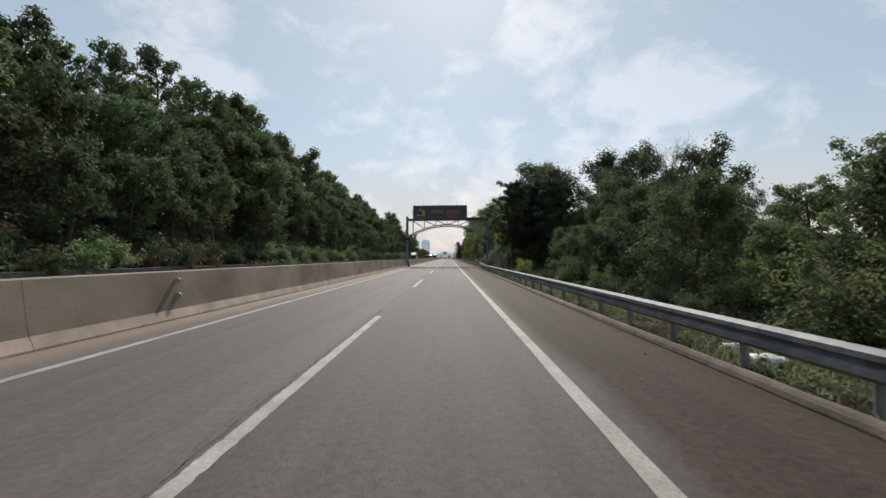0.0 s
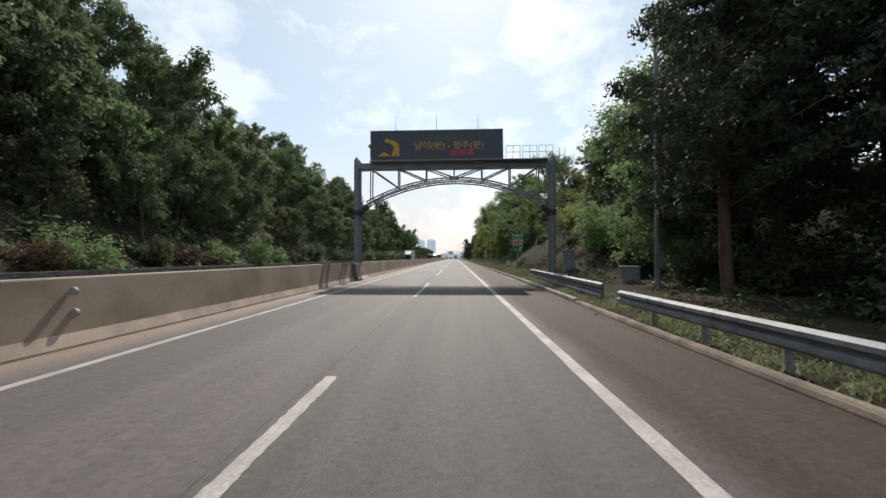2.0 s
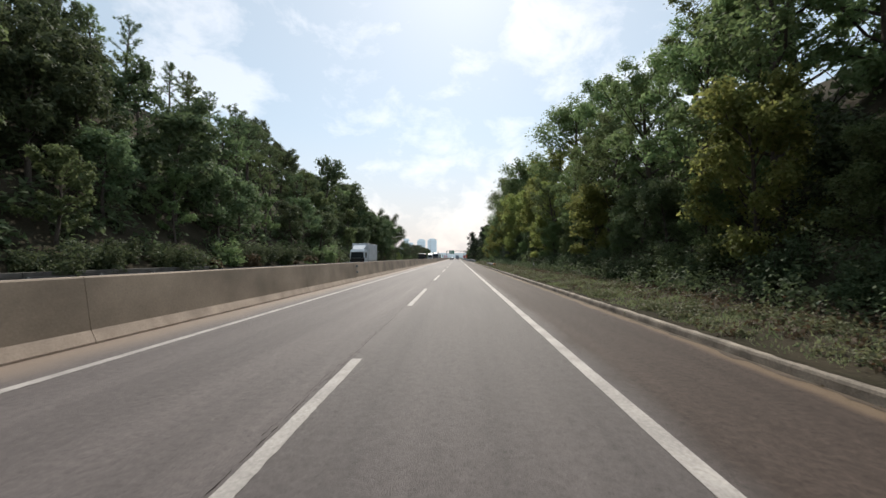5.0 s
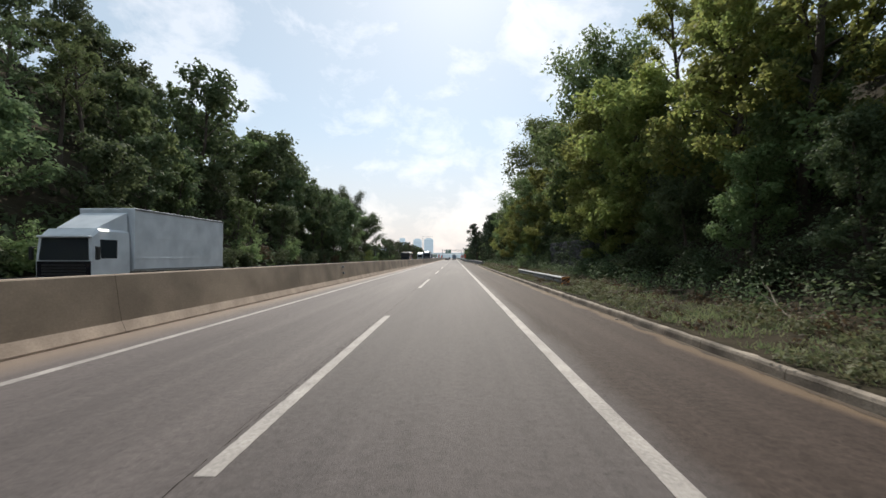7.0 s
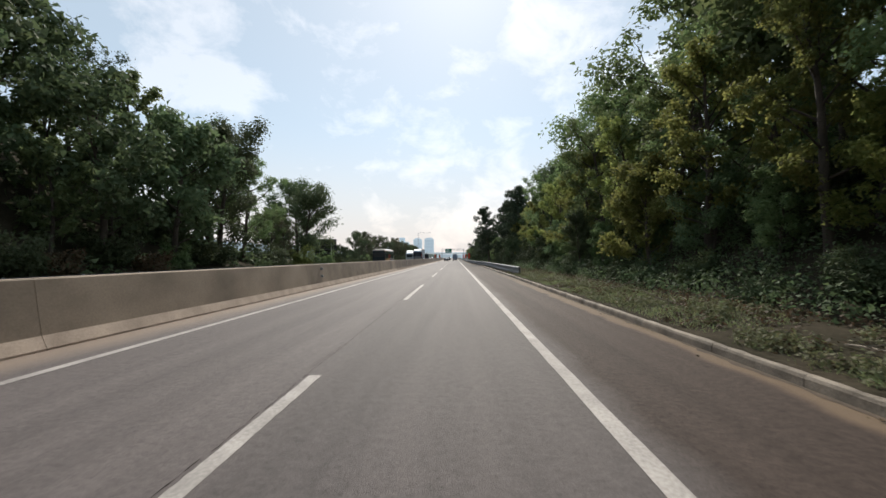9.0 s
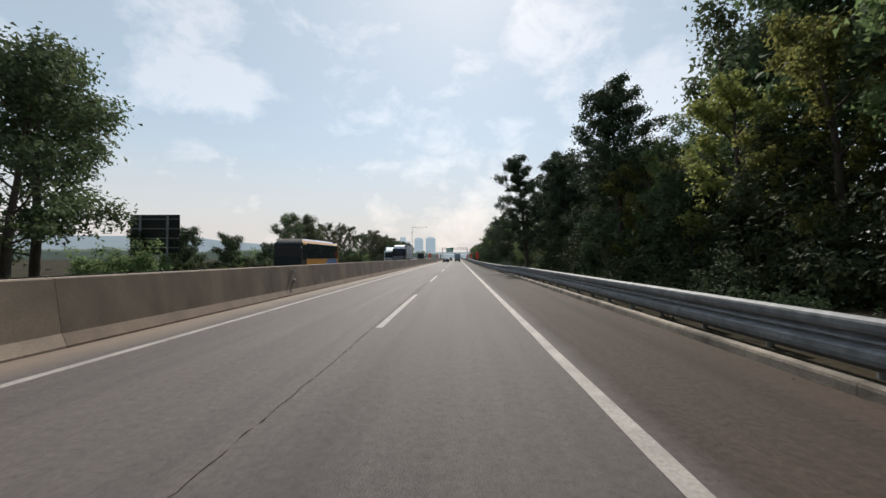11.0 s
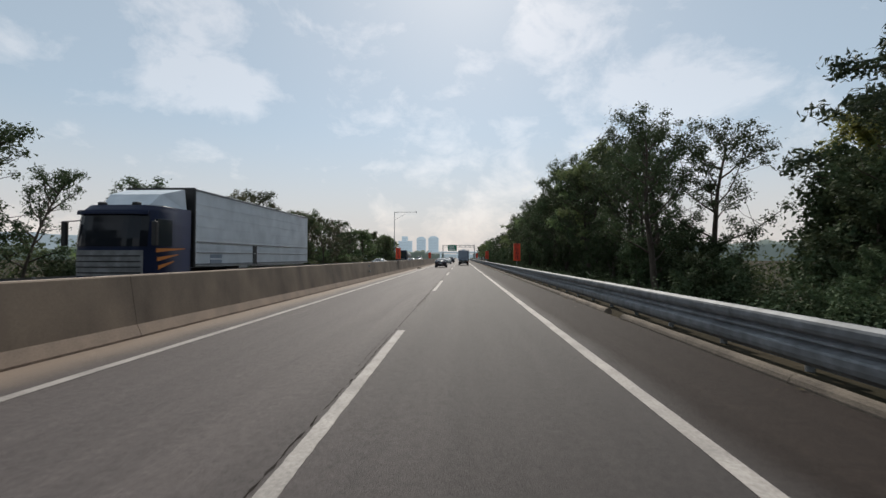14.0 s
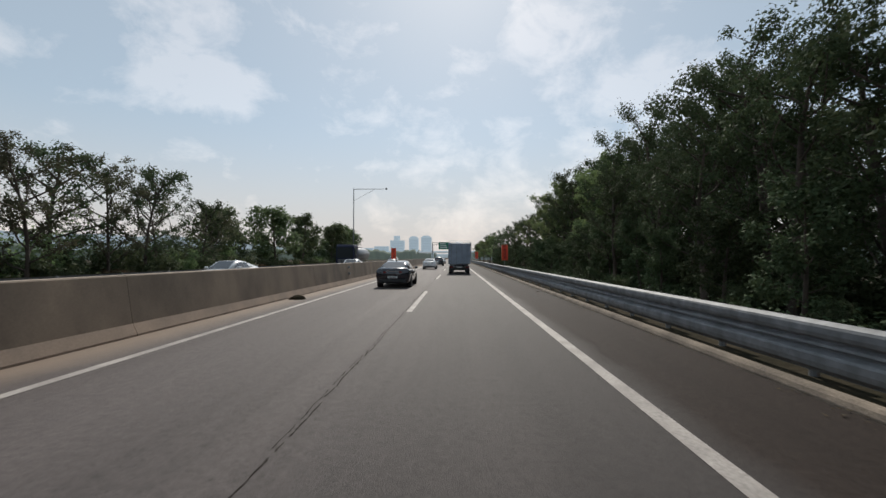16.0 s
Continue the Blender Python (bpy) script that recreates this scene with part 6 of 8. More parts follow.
def cabinet(x, y, w, h):
    root = thing("control_cabinet", pose(x, y, ground_z(x, y) - 0.02), "light grey steel roadside control cabinet on a plinth", "cabinet")
    bm = B()
    box(bm, -w / 2 - 0.05, w / 2 + 0.05, -0.25, 0.25, -0.2, 0.12, 0.01)
    part("plinth", bm, KERB, root)
    bm = B()
    box(bm, -w / 2, w / 2, -0.2, 0.2, 0.12, h, 0.015)
    box(bm, -w / 2 - 0.03, w / 2 + 0.03, -0.24, 0.24, h, h + 0.05, 0.01)
    part("body", bm, STEEL_NEW, root)
    bm = B()
    box(bm, -w / 2 + 0.04, w / 2 - 0.04, -0.212, -0.2, 0.18, h - 0.06, 0.004)
    part("door", bm, STEEL_NEW, root)
    bm = B()
    box(bm, w / 2 - 0.12, w / 2 - 0.09, -0.24, -0.21, h * 0.5, h * 0.5 + 0.14, 0.004)
    part("handle", bm, BLACK, root)


cabinet(9.75, 77.2, 0.75, 1.45)
cabinet(10.4, 68.2, 0.9, 0.8)


# ---------------------------------------------------------------- masts
def mast(x, y, h, label, arm=0.0):
    root = thing("camera_mast" if not arm else "sign_mast", pose(x, y, ground_z(x, y) - 0.1), label, "mast")
    bm = B()
    rod(bm, (0, 0, 0), (0, 0, h), 0.13, 0.08, 14)
    rod(bm, (0, 0, 0), (0, 0, 0.25), 0.22, n=14)
    part("pole", bm, STEEL_DULL if not arm else GANTRY, root)
    if not arm:
        bm = B()
        rod(bm, (0, 0, h - 0.1), (-0.5, -0.1, h - 0.1), 0.04, n=8)
        part("arm", bm, STEEL_DULL, root)
        bm = B()
        box(bm, -0.62, -0.42, -0.35, 0.1, h - 0.32, h - 0.12, 0.03)
        part("camera_housing", bm, STEEL, root)
        bm = B()
        box(bm, -0.2, 0.2, -0.25, -0.12, 0.9, 1.6, 0.01)
        box(bm, 0.05, 0.28, -0.2, 0.2, h * 0.5, h * 0.5 + 0.35, 0.01)
        part("box", bm, STEEL, root)
    else:
        bm = B()
        rod(bm, (0, 0, h - 0.15), (arm, 0, h - 0.15), 0.07, 0.05, 10)
        part("arm", bm, GANTRY, root)
        bm = B()
        rod(bm, (0, 0, h - 2.6), (arm * 0.62, 0, h - 0.2), 0.03, n=6)
        part("stay", bm, GANTRY, root)
        bm = B()
        box(bm, arm - 0.35, arm - 0.05, -0.2, 0.2, h - 0.30, h + 0.1, 0.02)
        part("sensor", bm, GANTRY, root)


mast(10.85, 66.2, 11.6, "tall grey steel camera mast among trees")


# ---------------------------------------------------------------- signs
def exit_sign():
    root = thing("exit_sign", pose(9.1, 98.1, ground_z(9.1, 98.1)), "green exit sign with orange route panel on a grey post", "road sign")
    zb = 2.35 - ground_z(9.1, 98.1)
    bm = B()
    rod(bm, (0, 0.08, -0.4), (0, 0.08, zb + 1.9), 0.055, n=10)
    part("post", bm, STEEL_DULL, root)
    w, h = 0.66, 2.05
    bm = B()
    box(bm, -w, w, -0.02, 0.02, zb, zb + h, 0.008)
    part("panel", bm, SIGN_GREEN, root)
    bm = B()
    for a, b, c, d in ((-w + 0.03, w - 0.03, 0.03, 0.05), (-w + 0.03, w - 0.03, h - 0.05, h - 0.03), (-w + 0.03, -w + 0.05, 0.03, h - 0.03), (w - 0.05, w - 0.03, 0.03, h - 0.03),
                       (-w + 0.03, w - 0.03, h * 0.70, h * 0.71), (-w + 0.03, w - 0.03, h * 0.30, h * 0.31)):
        box(bm, a, b, -0.026, -0.02, zb + c, zb + d)
    part("border", bm, SIGN_WHITE, root, "white border lines")
    face = Matrix.Rotation(radians(90), 4, "X")
    lettering("lettering", "서청주", 0.36, SIGN_WHITE, root, Matrix.Translation((0.0, -0.026, zb + h * 0.885)) @ face, 0.003, "white place name")
    lettering("lettering", "W.Cheongju", 0.17, SIGN_WHITE, root, Matrix.Translation((0.0, -0.026, zb + h * 0.755)) @ face, 0.003, "white place name in latin letters")
    bm = B()
    box(bm, -0.48, 0.48, -0.028, -0.02, zb + h * 0.345, zb + h * 0.655, 0.002)
    part("route_border", bm, SIGN_WHITE, root, "white edge of the route panel")
    bm = B()
    box(bm, -0.45, 0.45, -0.033, -0.024, zb + h * 0.36, zb + h * 0.64, 0.002)
    part("route_panel", bm, SIGN_ORANGE, root, "orange route panel")
    lettering("route_number", "696", 0.46, material("route_ink", (0.12, 0.05, 0.12), rough=0.5), root, Matrix.Translation((0.0, -0.036, zb + h * 0.5)) @ face, 0.003, "dark route number")
    lettering("distance", "1.5km", 0.22, SIGN_WHITE, root, Matrix.Translation((-0.25, -0.026, zb + h * 0.10)) @ face, 0.003, "white distance")
    bm = B()
    box(bm, 0.22, 0.31, -0.027, -0.02, zb + 0.06, zb + 0.46)
    box(bm, 0.31, 0.52, -0.027, -0.02, zb + 0.38, zb + 0.46)
    part("arrow", bm, SIGN_WHITE, root, "white exit arrow")
    y, x = 98.7, 8.1
    root = thing("marker_post", pose(x, y, ground_z(x, y)), "small white distance marker plate on a short post", "marker")
    bm = B()
    rod(bm, (0, 0.03, -0.2), (0, 0.03, 0.55), 0.025, n=8)
    part("post", bm, BARK, root)
    bm = B()
    box(bm, -0.2, 0.2, -0.01, 0.01, 0.42, 0.92, 0.01)
    part("plate", bm, SIGN_WHITE, root)
    bm = B()
    box(bm, -0.03, 0.1, -0.016, -0.01, 0.68, 0.84)
    box(bm, -0.08, 0.08, -0.016, -0.01, 0.5, 0.62)
    part("number_bar", bm, INK, root, "dark unreadable marks")


exit_sign()


def small_post(x, y, label, h=0.9):
    root = thing("marker_post", pose(x, y, ground_z(x, y)), label, "marker")
    bm = B()
    rod(bm, (0, 0, -0.2), (0, 0, h), 0.05, 0.045, 10)
    part("post", bm, BARK, root)
    bm = B()
    rod(bm, (0, 0, h), (0, 0, h + 0.04), 0.055, n=10)
    rod(bm, (0, -0.06, h - 0.15), (0, -0.045, h - 0.15), 0.04, n=10)
    part("reflector", bm, SIGN_WHITE, root)


small_post(7.97, 110.5, "short dark marker post with white cap on the verge", 0.72)
small_post(9.1, 158.3, "short weathered marker post in the grass", 0.7)
small_post(8.3, 210.5, "short marker post with white cap in the grass", 0.75)


def banner(x, y, z0, h, w, label, stand=0.0, hook=True):
    root = thing("banner_sign", pose(x, y, stand), label, "banner sign", "congestion banners")
    z0 -= stand
    bm = B()
    rod(bm, (0, 0.06, -0.3), (0, 0.06, z0 + h), 0.035, n=10)
    part("post", bm, STEEL_DULL, root)
    bm = B()
    box(bm, -w / 2, w / 2, -0.05, 0.05, z0, z0 + h, 0.01)
    part("panel", bm, RED_CLOTH, root)
    bm = B()
    box(bm, -w / 2 - 0.02, -w / 2, -0.06, 0.06, z0 - 0.01, z0 + h + 0.01)
    box(bm, w / 2, w / 2 + 0.02, -0.06, 0.06, z0 - 0.01, z0 + h + 0.01)
    part("edge", bm, SIGN_ORANGE, root)
    face = Matrix.Rotation(radians(90), 4, "X")
    for i, ch in enumerate("전방정체"):
        lettering("letter", ch, h * 0.235, INK, root, Matrix.Translation((0, -0.053, z0 + h * (0.865 - 0.235 * i))) @ face, 0.003)
    if hook:
        bm = B()
        rod(bm, (0.1, 0.06, z0 + h), (0.1, 0.06, z0 + h + 0.14), 0.015, n=6)
        rod(bm, (0.2, 0.06, z0 + h + 0.14), (-0.25, 0.06, z0 + h + 0.14), 0.012, n=6)
        rod(bm, (-0.25, 0.06, z0 + h + 0.14), (-0.42, 0.06, z0 + h - 0.15), 0.012, n=6)
        part("hook", bm, STEEL, root)


banner(6.98, 368.2, 1.30, 1.72, 0.66, "red congestion warning banner with black letters behind the guard rail")
banner(6.95, 419.0, 1.30, 1.72, 0.66, "red congestion warning banner with black letters behind the guard rail", hook=False)
banner(6.95, 482.0, 1.30, 1.72, 0.66, "red congestion warning banner with black letters behind the guard rail", hook=False)
banner(-5.58, 372.0, 1.45, 1.25, 0.52, "red congestion warning banner standing on the median barrier", stand=1.27, hook=False)
banner(-5.58, 420.0, 1.45, 1.25, 0.52, "red congestion warning banner standing on the median barrier", stand=1.27, hook=False)
mast(-19.6, 460.0, 16.2, "tall dark mast with a long bracket arm over the far verge", 7.0)


def sign_back(x0, x1, y, z0, z1):
    root = thing("road_sign", pose((x0 + x1) / 2, y, ground_z((x0 + x1) / 2, y)), "large road sign seen from its dark unpainted back", "road sign")
    g = ground_z((x0 + x1) / 2, y)
    w = (x1 - x0) / 2
    bm = B()
    box(bm, -w, w, 0.0, 0.04, z0 - g, z1 - g, 0.01)
    part("panel", bm, BLACK, root)
    for i in range(4):
        bm = B()
        zz = z0 - g + (z1 - z0) * (0.12 + 0.25 * i)
        box(bm, -w + 0.05, w - 0.05, -0.05, 0.0, zz, zz + 0.08)
        part("rail", bm, STEEL_DULL, root)
    for x in (-w * 0.55, w * 0.55):
        bm = B()
        rod(bm, (x, -0.12, -0.3), (x, -0.12, z1 - g - 0.1), 0.09, n=12)
        part("post", bm, STEEL_DULL, root)


sign_back(-24.0, -20.0, 288.2, 2.0, 5.0)


def stone_wall():
    """Dry stone retaining wall under the trees."""
    root = thing("retaining_wall", pose(0, 0, 0), "dark rough stone retaining wall in tree shade", "wall", kind="structure")
    bm = B()
    box(bm, 10.55, 11.2, 190.0, 201.0, 0.0, 2.75)
    part("backing", bm, STONE, root)
    rnd = random.Random(9)
    shapes = []
    for k in range(6):
        b = B()
        box(b, -0.12, 0.12, -0.5, 0.5, -0.5, 0.5, 0.09)
        for v in b.verts:
            v.co.y += rnd.uniform(-0.05, 0.05)
            v.co.z += rnd.uniform(-0.05, 0.05)
            v.co.x += rnd.uniform(-0.03, 0.03)
        shapes.append(mesh_of("stone", b, STONE))
    z = 0.28
    r = 0
    while z < 2.6:
        h = rnd.uniform(0.30, 0.42)
        y = 190.1 + rnd.uniform(0, 0.4)
        while y < 200.4:
            w = rnd.uniform(0.4, 0.75)
            ob = new("stone", rnd.choice(shapes))
            ob.parent = root
            ob.matrix_basis = pose(10.52, y + w / 2, z + h / 2, rnd.uniform(-2, 2), 0, rnd.uniform(-3, 3)) @ Matrix.Diagonal((1, w * 0.97, h * 0.95, 1))
            y += w
        z += h
        r += 1


stone_wall()


def slope_steps():
    """Maintenance stair up the hill beyond the opposite carriageway."""
    root = thing("maintenance_stair", pose(-19.0, 118.2, 0), "grey concrete maintenance stair climbing the wooded slope", "stairs")
    for i in range(14):
        bm = B()
        x = -0.3 - 0.30 * i
        box(bm, x - 0.32, x, -0.6, 0.6, ground_z(-19 + x, 118.2) - 0.25, 0.22 + ground_z(-19.3, 118.2) + 0.26 * i, 0.01)
        part("step", bm, CONCRETE, root)
    for y in (-0.65, 0.65):
        bm = B()
        rod(bm, (-0.3, y, ground_z(-19.3, 118.2) + 1.1), (-4.5, y, ground_z(-19.3, 118.2) + 1.1 + 0.26 * 14), 0.025, n=6)
        for i in range(4):
            rod(bm, (-0.3 - 1.4 * i, y, 0.0), (-0.3 - 1.4 * i, y, ground_z(-19.3, 118.2) + 1.1 + 1.213 * i), 0.02, n=6)
        part("handrail", bm, STEEL, root)
    root = thing("retaining_wall", pose(-18.15, 0, 0), "low grey concrete wall at the foot of the wooded slope", "wall", kind="structure")
    for y in range(-30, 240, 15):
        bm = B()
        box(bm, -0.2, 0.0, y + 0.02, y + 14.98, -0.2, 0.95 if y < 140 else 0.6, 0.015)
        part("segment", bm, CONCRETE_DARK, root)


slope_steps()


def litter():
    rnd = random.Random(4)
    for x, y, s in ((6.75, 6.6, 0.28), (6.95, 7.6, 0.22), (-4.75, 387.3, 0.30)):
        bm = B()
        bmesh.ops.create_icosphere(bm, subdivisions=3, radius=1.0)
        for v in bm.verts:
            k = 1 + 0.55 * noise.noise(v.co * 2.1 + Vector((x, y, 0)))
            v.co = Vector((v.co.x * s * k, v.co.y * s * 0.7 * k, max(-0.05, v.co.z) * s * 0.5 * k))
        if y < 50:
            solo("plastic_bag", bm, TRASH, pose(x, y, ground_z(x, y)), "crumpled white plastic bag lying under the guard rail", "litter", smooth=True)
        else:
            solo("debris", bm, SOIL, pose(x, y, 0.0), "small dark clump of debris at the barrier foot", "debris", smooth=True)
    for i in range(26):
        y = rnd.uniform(0, 395)
        x = kerb_x(y) - rnd.uniform(0.08, 0.55)
        bm = B()
        bmesh.ops.create_icosphere(bm, subdivisions=1, radius=1.0)
        s = rnd.uniform(0.02, 0.05)
        for v in bm.verts:
            v.co = Vector((v.co.x * s * rnd.uniform(0.8, 2.0), v.co.y * s * rnd.uniform(0.8, 1.4), v.co.z * s * 0.5))
        solo("pebble", bm, rnd.choice((SOIL, KERB, SAND)), pose(x, y, s * 0.3), "small loose stone at the kerb", "stone", "loose stones at the kerb")


litter()


# ---------------------------------------------------------------- distance
def towers():
    rnd = random.Random(3)
    for x, y, w, h, crown in ((-105, 1980, 38, 80, 1), (-152, 1985, 34, 78, 1), (-215, 2000, 52, 70, 2), (-225, 2060, 22, 92, 0), (-300, 2150, 60, 50, 0), (-370, 2200, 50, 44, 0)):
        root = thing("apartment_tower", pose(x, y, 0), "pale blue-grey high-rise apartment tower in haze", "tower", "far towers")
        bm = B()
        box(bm, -w / 2, w / 2, -10, 10, -2, h * 0.92)
        if crown == 1:
            loft(bm, [[(-w / 2, -10, h * 0.92), (w / 2, -10, h * 0.92), (w / 2, 10, h * 0.92), (-w / 2, 10, h * 0.92)], [(-w * 0.36, -8, h * 0.98), (w * 0.36, -8, h * 0.98), (w * 0.36, 8, h * 0.98), (-w * 0.36, 8, h * 0.98)], [(-w * 0.2, -6, h * 1.02), (w * 0.2, -6, h * 1.02), (w * 0.2, 6, h * 1.02), (-w * 0.2, 6, h * 1.02)]])
        elif crown == 2:
            box(bm, -w * 0.25, w * 0.1, -8, 8, h * 0.92, h * 1.05)
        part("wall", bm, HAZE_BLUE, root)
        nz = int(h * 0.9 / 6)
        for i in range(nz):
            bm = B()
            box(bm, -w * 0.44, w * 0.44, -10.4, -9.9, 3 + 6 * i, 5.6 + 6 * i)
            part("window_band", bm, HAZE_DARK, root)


towers()


def overpass():
    root = thing("overpass", pose(0, 900, 0), "concrete road bridge far ahead, paled by painted haze", "bridge")
    bm = B()
    box(bm, -110, 60, -5, 5, 6.6, 8.0)
    # deck, piers and parapets glow with painted haze
    part("deck", bm, hazy("far_concrete_haze_glow", (0.22, 0.24, 0.26), (0.5, 0.54, 0.56), 0.5), root)
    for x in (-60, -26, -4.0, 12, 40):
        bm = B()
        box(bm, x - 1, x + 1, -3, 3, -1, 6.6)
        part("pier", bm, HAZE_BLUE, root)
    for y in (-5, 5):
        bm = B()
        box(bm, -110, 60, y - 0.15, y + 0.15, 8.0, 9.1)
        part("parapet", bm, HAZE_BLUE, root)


overpass()


def far_gantry():
    root = thing("sign_gantry", pose(0, 580, 0), "thin grey steel sign gantry far ahead", "gantry")
    for x in (-9.4, 9.0):
        bm = B()
        rod(bm, (x, 0, -0.2), (x, 0, 8.8), 0.22, n=12)
        part("leg", bm, GANTRY, root)
    for z in (7.6, 8.6):
        bm = B()
        box(bm, -9.4, 9.0, -0.12, 0.12, z - 0.12, z + 0.12)
        part("beam", bm, GANTRY, root)
    for i in range(14):
        bm = B()
        x = -9.0 + 1.3 * i
        rod(bm, (x, 0, 7.6), (x + (0.65 if i % 2 else -0.65), 0, 8.6), 0.05, n=6)
        part("diagonal", bm, GANTRY, root)
    sg = thing("road_sign", pose(-3.9, 579.7, 0), "green direction sign hanging on the far gantry", "road sign")
    bm = B()
    box(bm, -2.6, 2.6, -0.06, 0.06, 5.4, 8.9, 0.02)
    part("panel", bm, SIGN_GREEN, sg)
    bm = B()
    for i in range(3):
        box(bm, -1.9, 1.7 - 0.5 * i, -0.075, -0.06, 6.0 + 0.95 * i, 6.4 + 0.95 * i)
    part("text_bar", bm, SIGN_WHITE, sg, "white unreadable lines")


far_gantry()


def far_woods():
    """Hazy ridges and tree lines that close the horizon."""
    def ridge(name, pts, mat, label, seed, jag, step):
        bm = B()
        prev = None
        for (xa, ya, za), (xb, yb, zb) in zip(pts, pts[1:]):
            n = max(2, int(math.hypot(xb - xa, yb - ya) / step))
            for i in range(n + (1 if (xb, yb, zb) == pts[-1] else 0)):
                f = i / n
                x, y = xa + (xb - xa) * f, ya + (yb - ya) * f
                z = (za + (zb - za) * f) * (1 + jag * noise.noise((x * 0.35 / step, y * 0.35 / step, seed)) + 0.5 * jag * noise.noise((x * 1.7 / step, y * 1.7 / step, seed)))
                cur = (bm.verts.new((x, y - 3, -1)), bm.verts.new((x, y, z * 0.75)), bm.verts.new((x, y + 4, z)), bm.verts.new((x, y + 14, -1)))
                if prev:
                    for j in range(3):
                        bm.faces.new((prev[j], cur[j], cur[j + 1], prev[j + 1]))
                prev = cur
        solo(name, bm, mat, pose(0, 0, 0), label, "backdrop", kind="structure", smooth=True)

    # the air's brightness is part of the ridge and wood materials
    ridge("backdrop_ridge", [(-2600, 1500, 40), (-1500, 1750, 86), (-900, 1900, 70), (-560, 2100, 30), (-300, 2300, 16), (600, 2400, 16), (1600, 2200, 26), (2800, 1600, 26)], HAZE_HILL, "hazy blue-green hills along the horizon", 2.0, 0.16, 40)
    ridge("backdrop_wood", [(-700, 380, 6), (-300, 520, 7), (-120, 700, 8), (-45, 860, 9), (-30, 1100, 9)], hazy("far_wood_haze_glow", (0.06, 0.08, 0.05), (0.16, 0.2, 0.19), 0.4, 0.35, 0.12), "dull green far tree line beyond the fields", 5.0, 0.55, 5)
    ridge("backdrop_wood", [(500, 300, 8), (180, 480, 9), (60, 700, 10), (26, 860, 9), (22, 1100, 9)], hazy("far_wood_haze_glow_right", (0.06, 0.08, 0.06), (0.24, 0.30, 0.31), 0.42, 0.25, 0.12), "dull green far tree line beside the road", 7.0, 0.2, 5)


far_woods()


# ---------------------------------------------------------------- vehicles
def wheel(parent, x, y, r, w, side, rim=RIM):
    """One wheel with tyre and rim, axle across x."""
    hub = new("wheel")
    hub.parent = parent
    hub.matrix_basis = pose(x, y, r)
    bm = B()
    prof = [(-w / 2, r * 0.62), (-w / 2, r * 0.93), (-w / 2 + 0.03, r), (w / 2 - 0.03, r), (w / 2, r * 0.93), (w / 2, r * 0.62)]
    n = 22
    rings = [[bm.verts.new((px, pr * math.cos(2 * math.pi * i / n), pr * math.sin(2 * math.pi * i / n))) for px, pr in prof] for i in range(n)]
    for i in range(n):
        a, b = rings[i], rings[(i + 1) % n]
        for j in range(len(prof) - 1):
            bm.faces.new((a[j], a[j + 1], b[j + 1], b[j]))
    part("tyre", bm, RUBBER, hub, smooth=True)
    bm = B()
    rod(bm, (side * w * 0.28, 0, 0), (side * w * 0.33, 0, 0), r * 0.64, n=20)
    for i in range(5):
        a = i * 2 * math.pi / 5
        p = Vector((side * w * 0.40, math.cos(a) * r * 0.58, math.sin(a) * r * 0.58))
        rod(bm, (side * w * 0.42, 0, 0), p, 0.05, 0.035, 6)
    rod(bm, (side * w * 0.33, 0, 0), (side * w * 0.46, 0, 0), r * 0.18, r * 0.14, 12)
    part("rim", bm, rim, hub)


def panel4(bm, a, b, c, d, inset, off):
    """A quad a b c d drawn in from its edges and lifted along its normal."""
    a, b, c, d = (Vector(p) for p in (a, b, c, d))
    nrm = (b - a).cross(d - a).normalized()
    ctr = (a + b + c + d) / 4
    q = [p + (ctr - p).normalized() * min(inset, (ctr - p).length * 0.4) for p in (a, b, c, d)]
    top = [bm.verts.new(p + nrm * off) for p in q]
    low = [bm.verts.new(p - nrm * 0.01) for p in q]
    bm.faces.new(top)
    for i in range(4):
        bm.faces.new((low[i], low[(i + 1) % 4], top[(i + 1) % 4], top[i]))


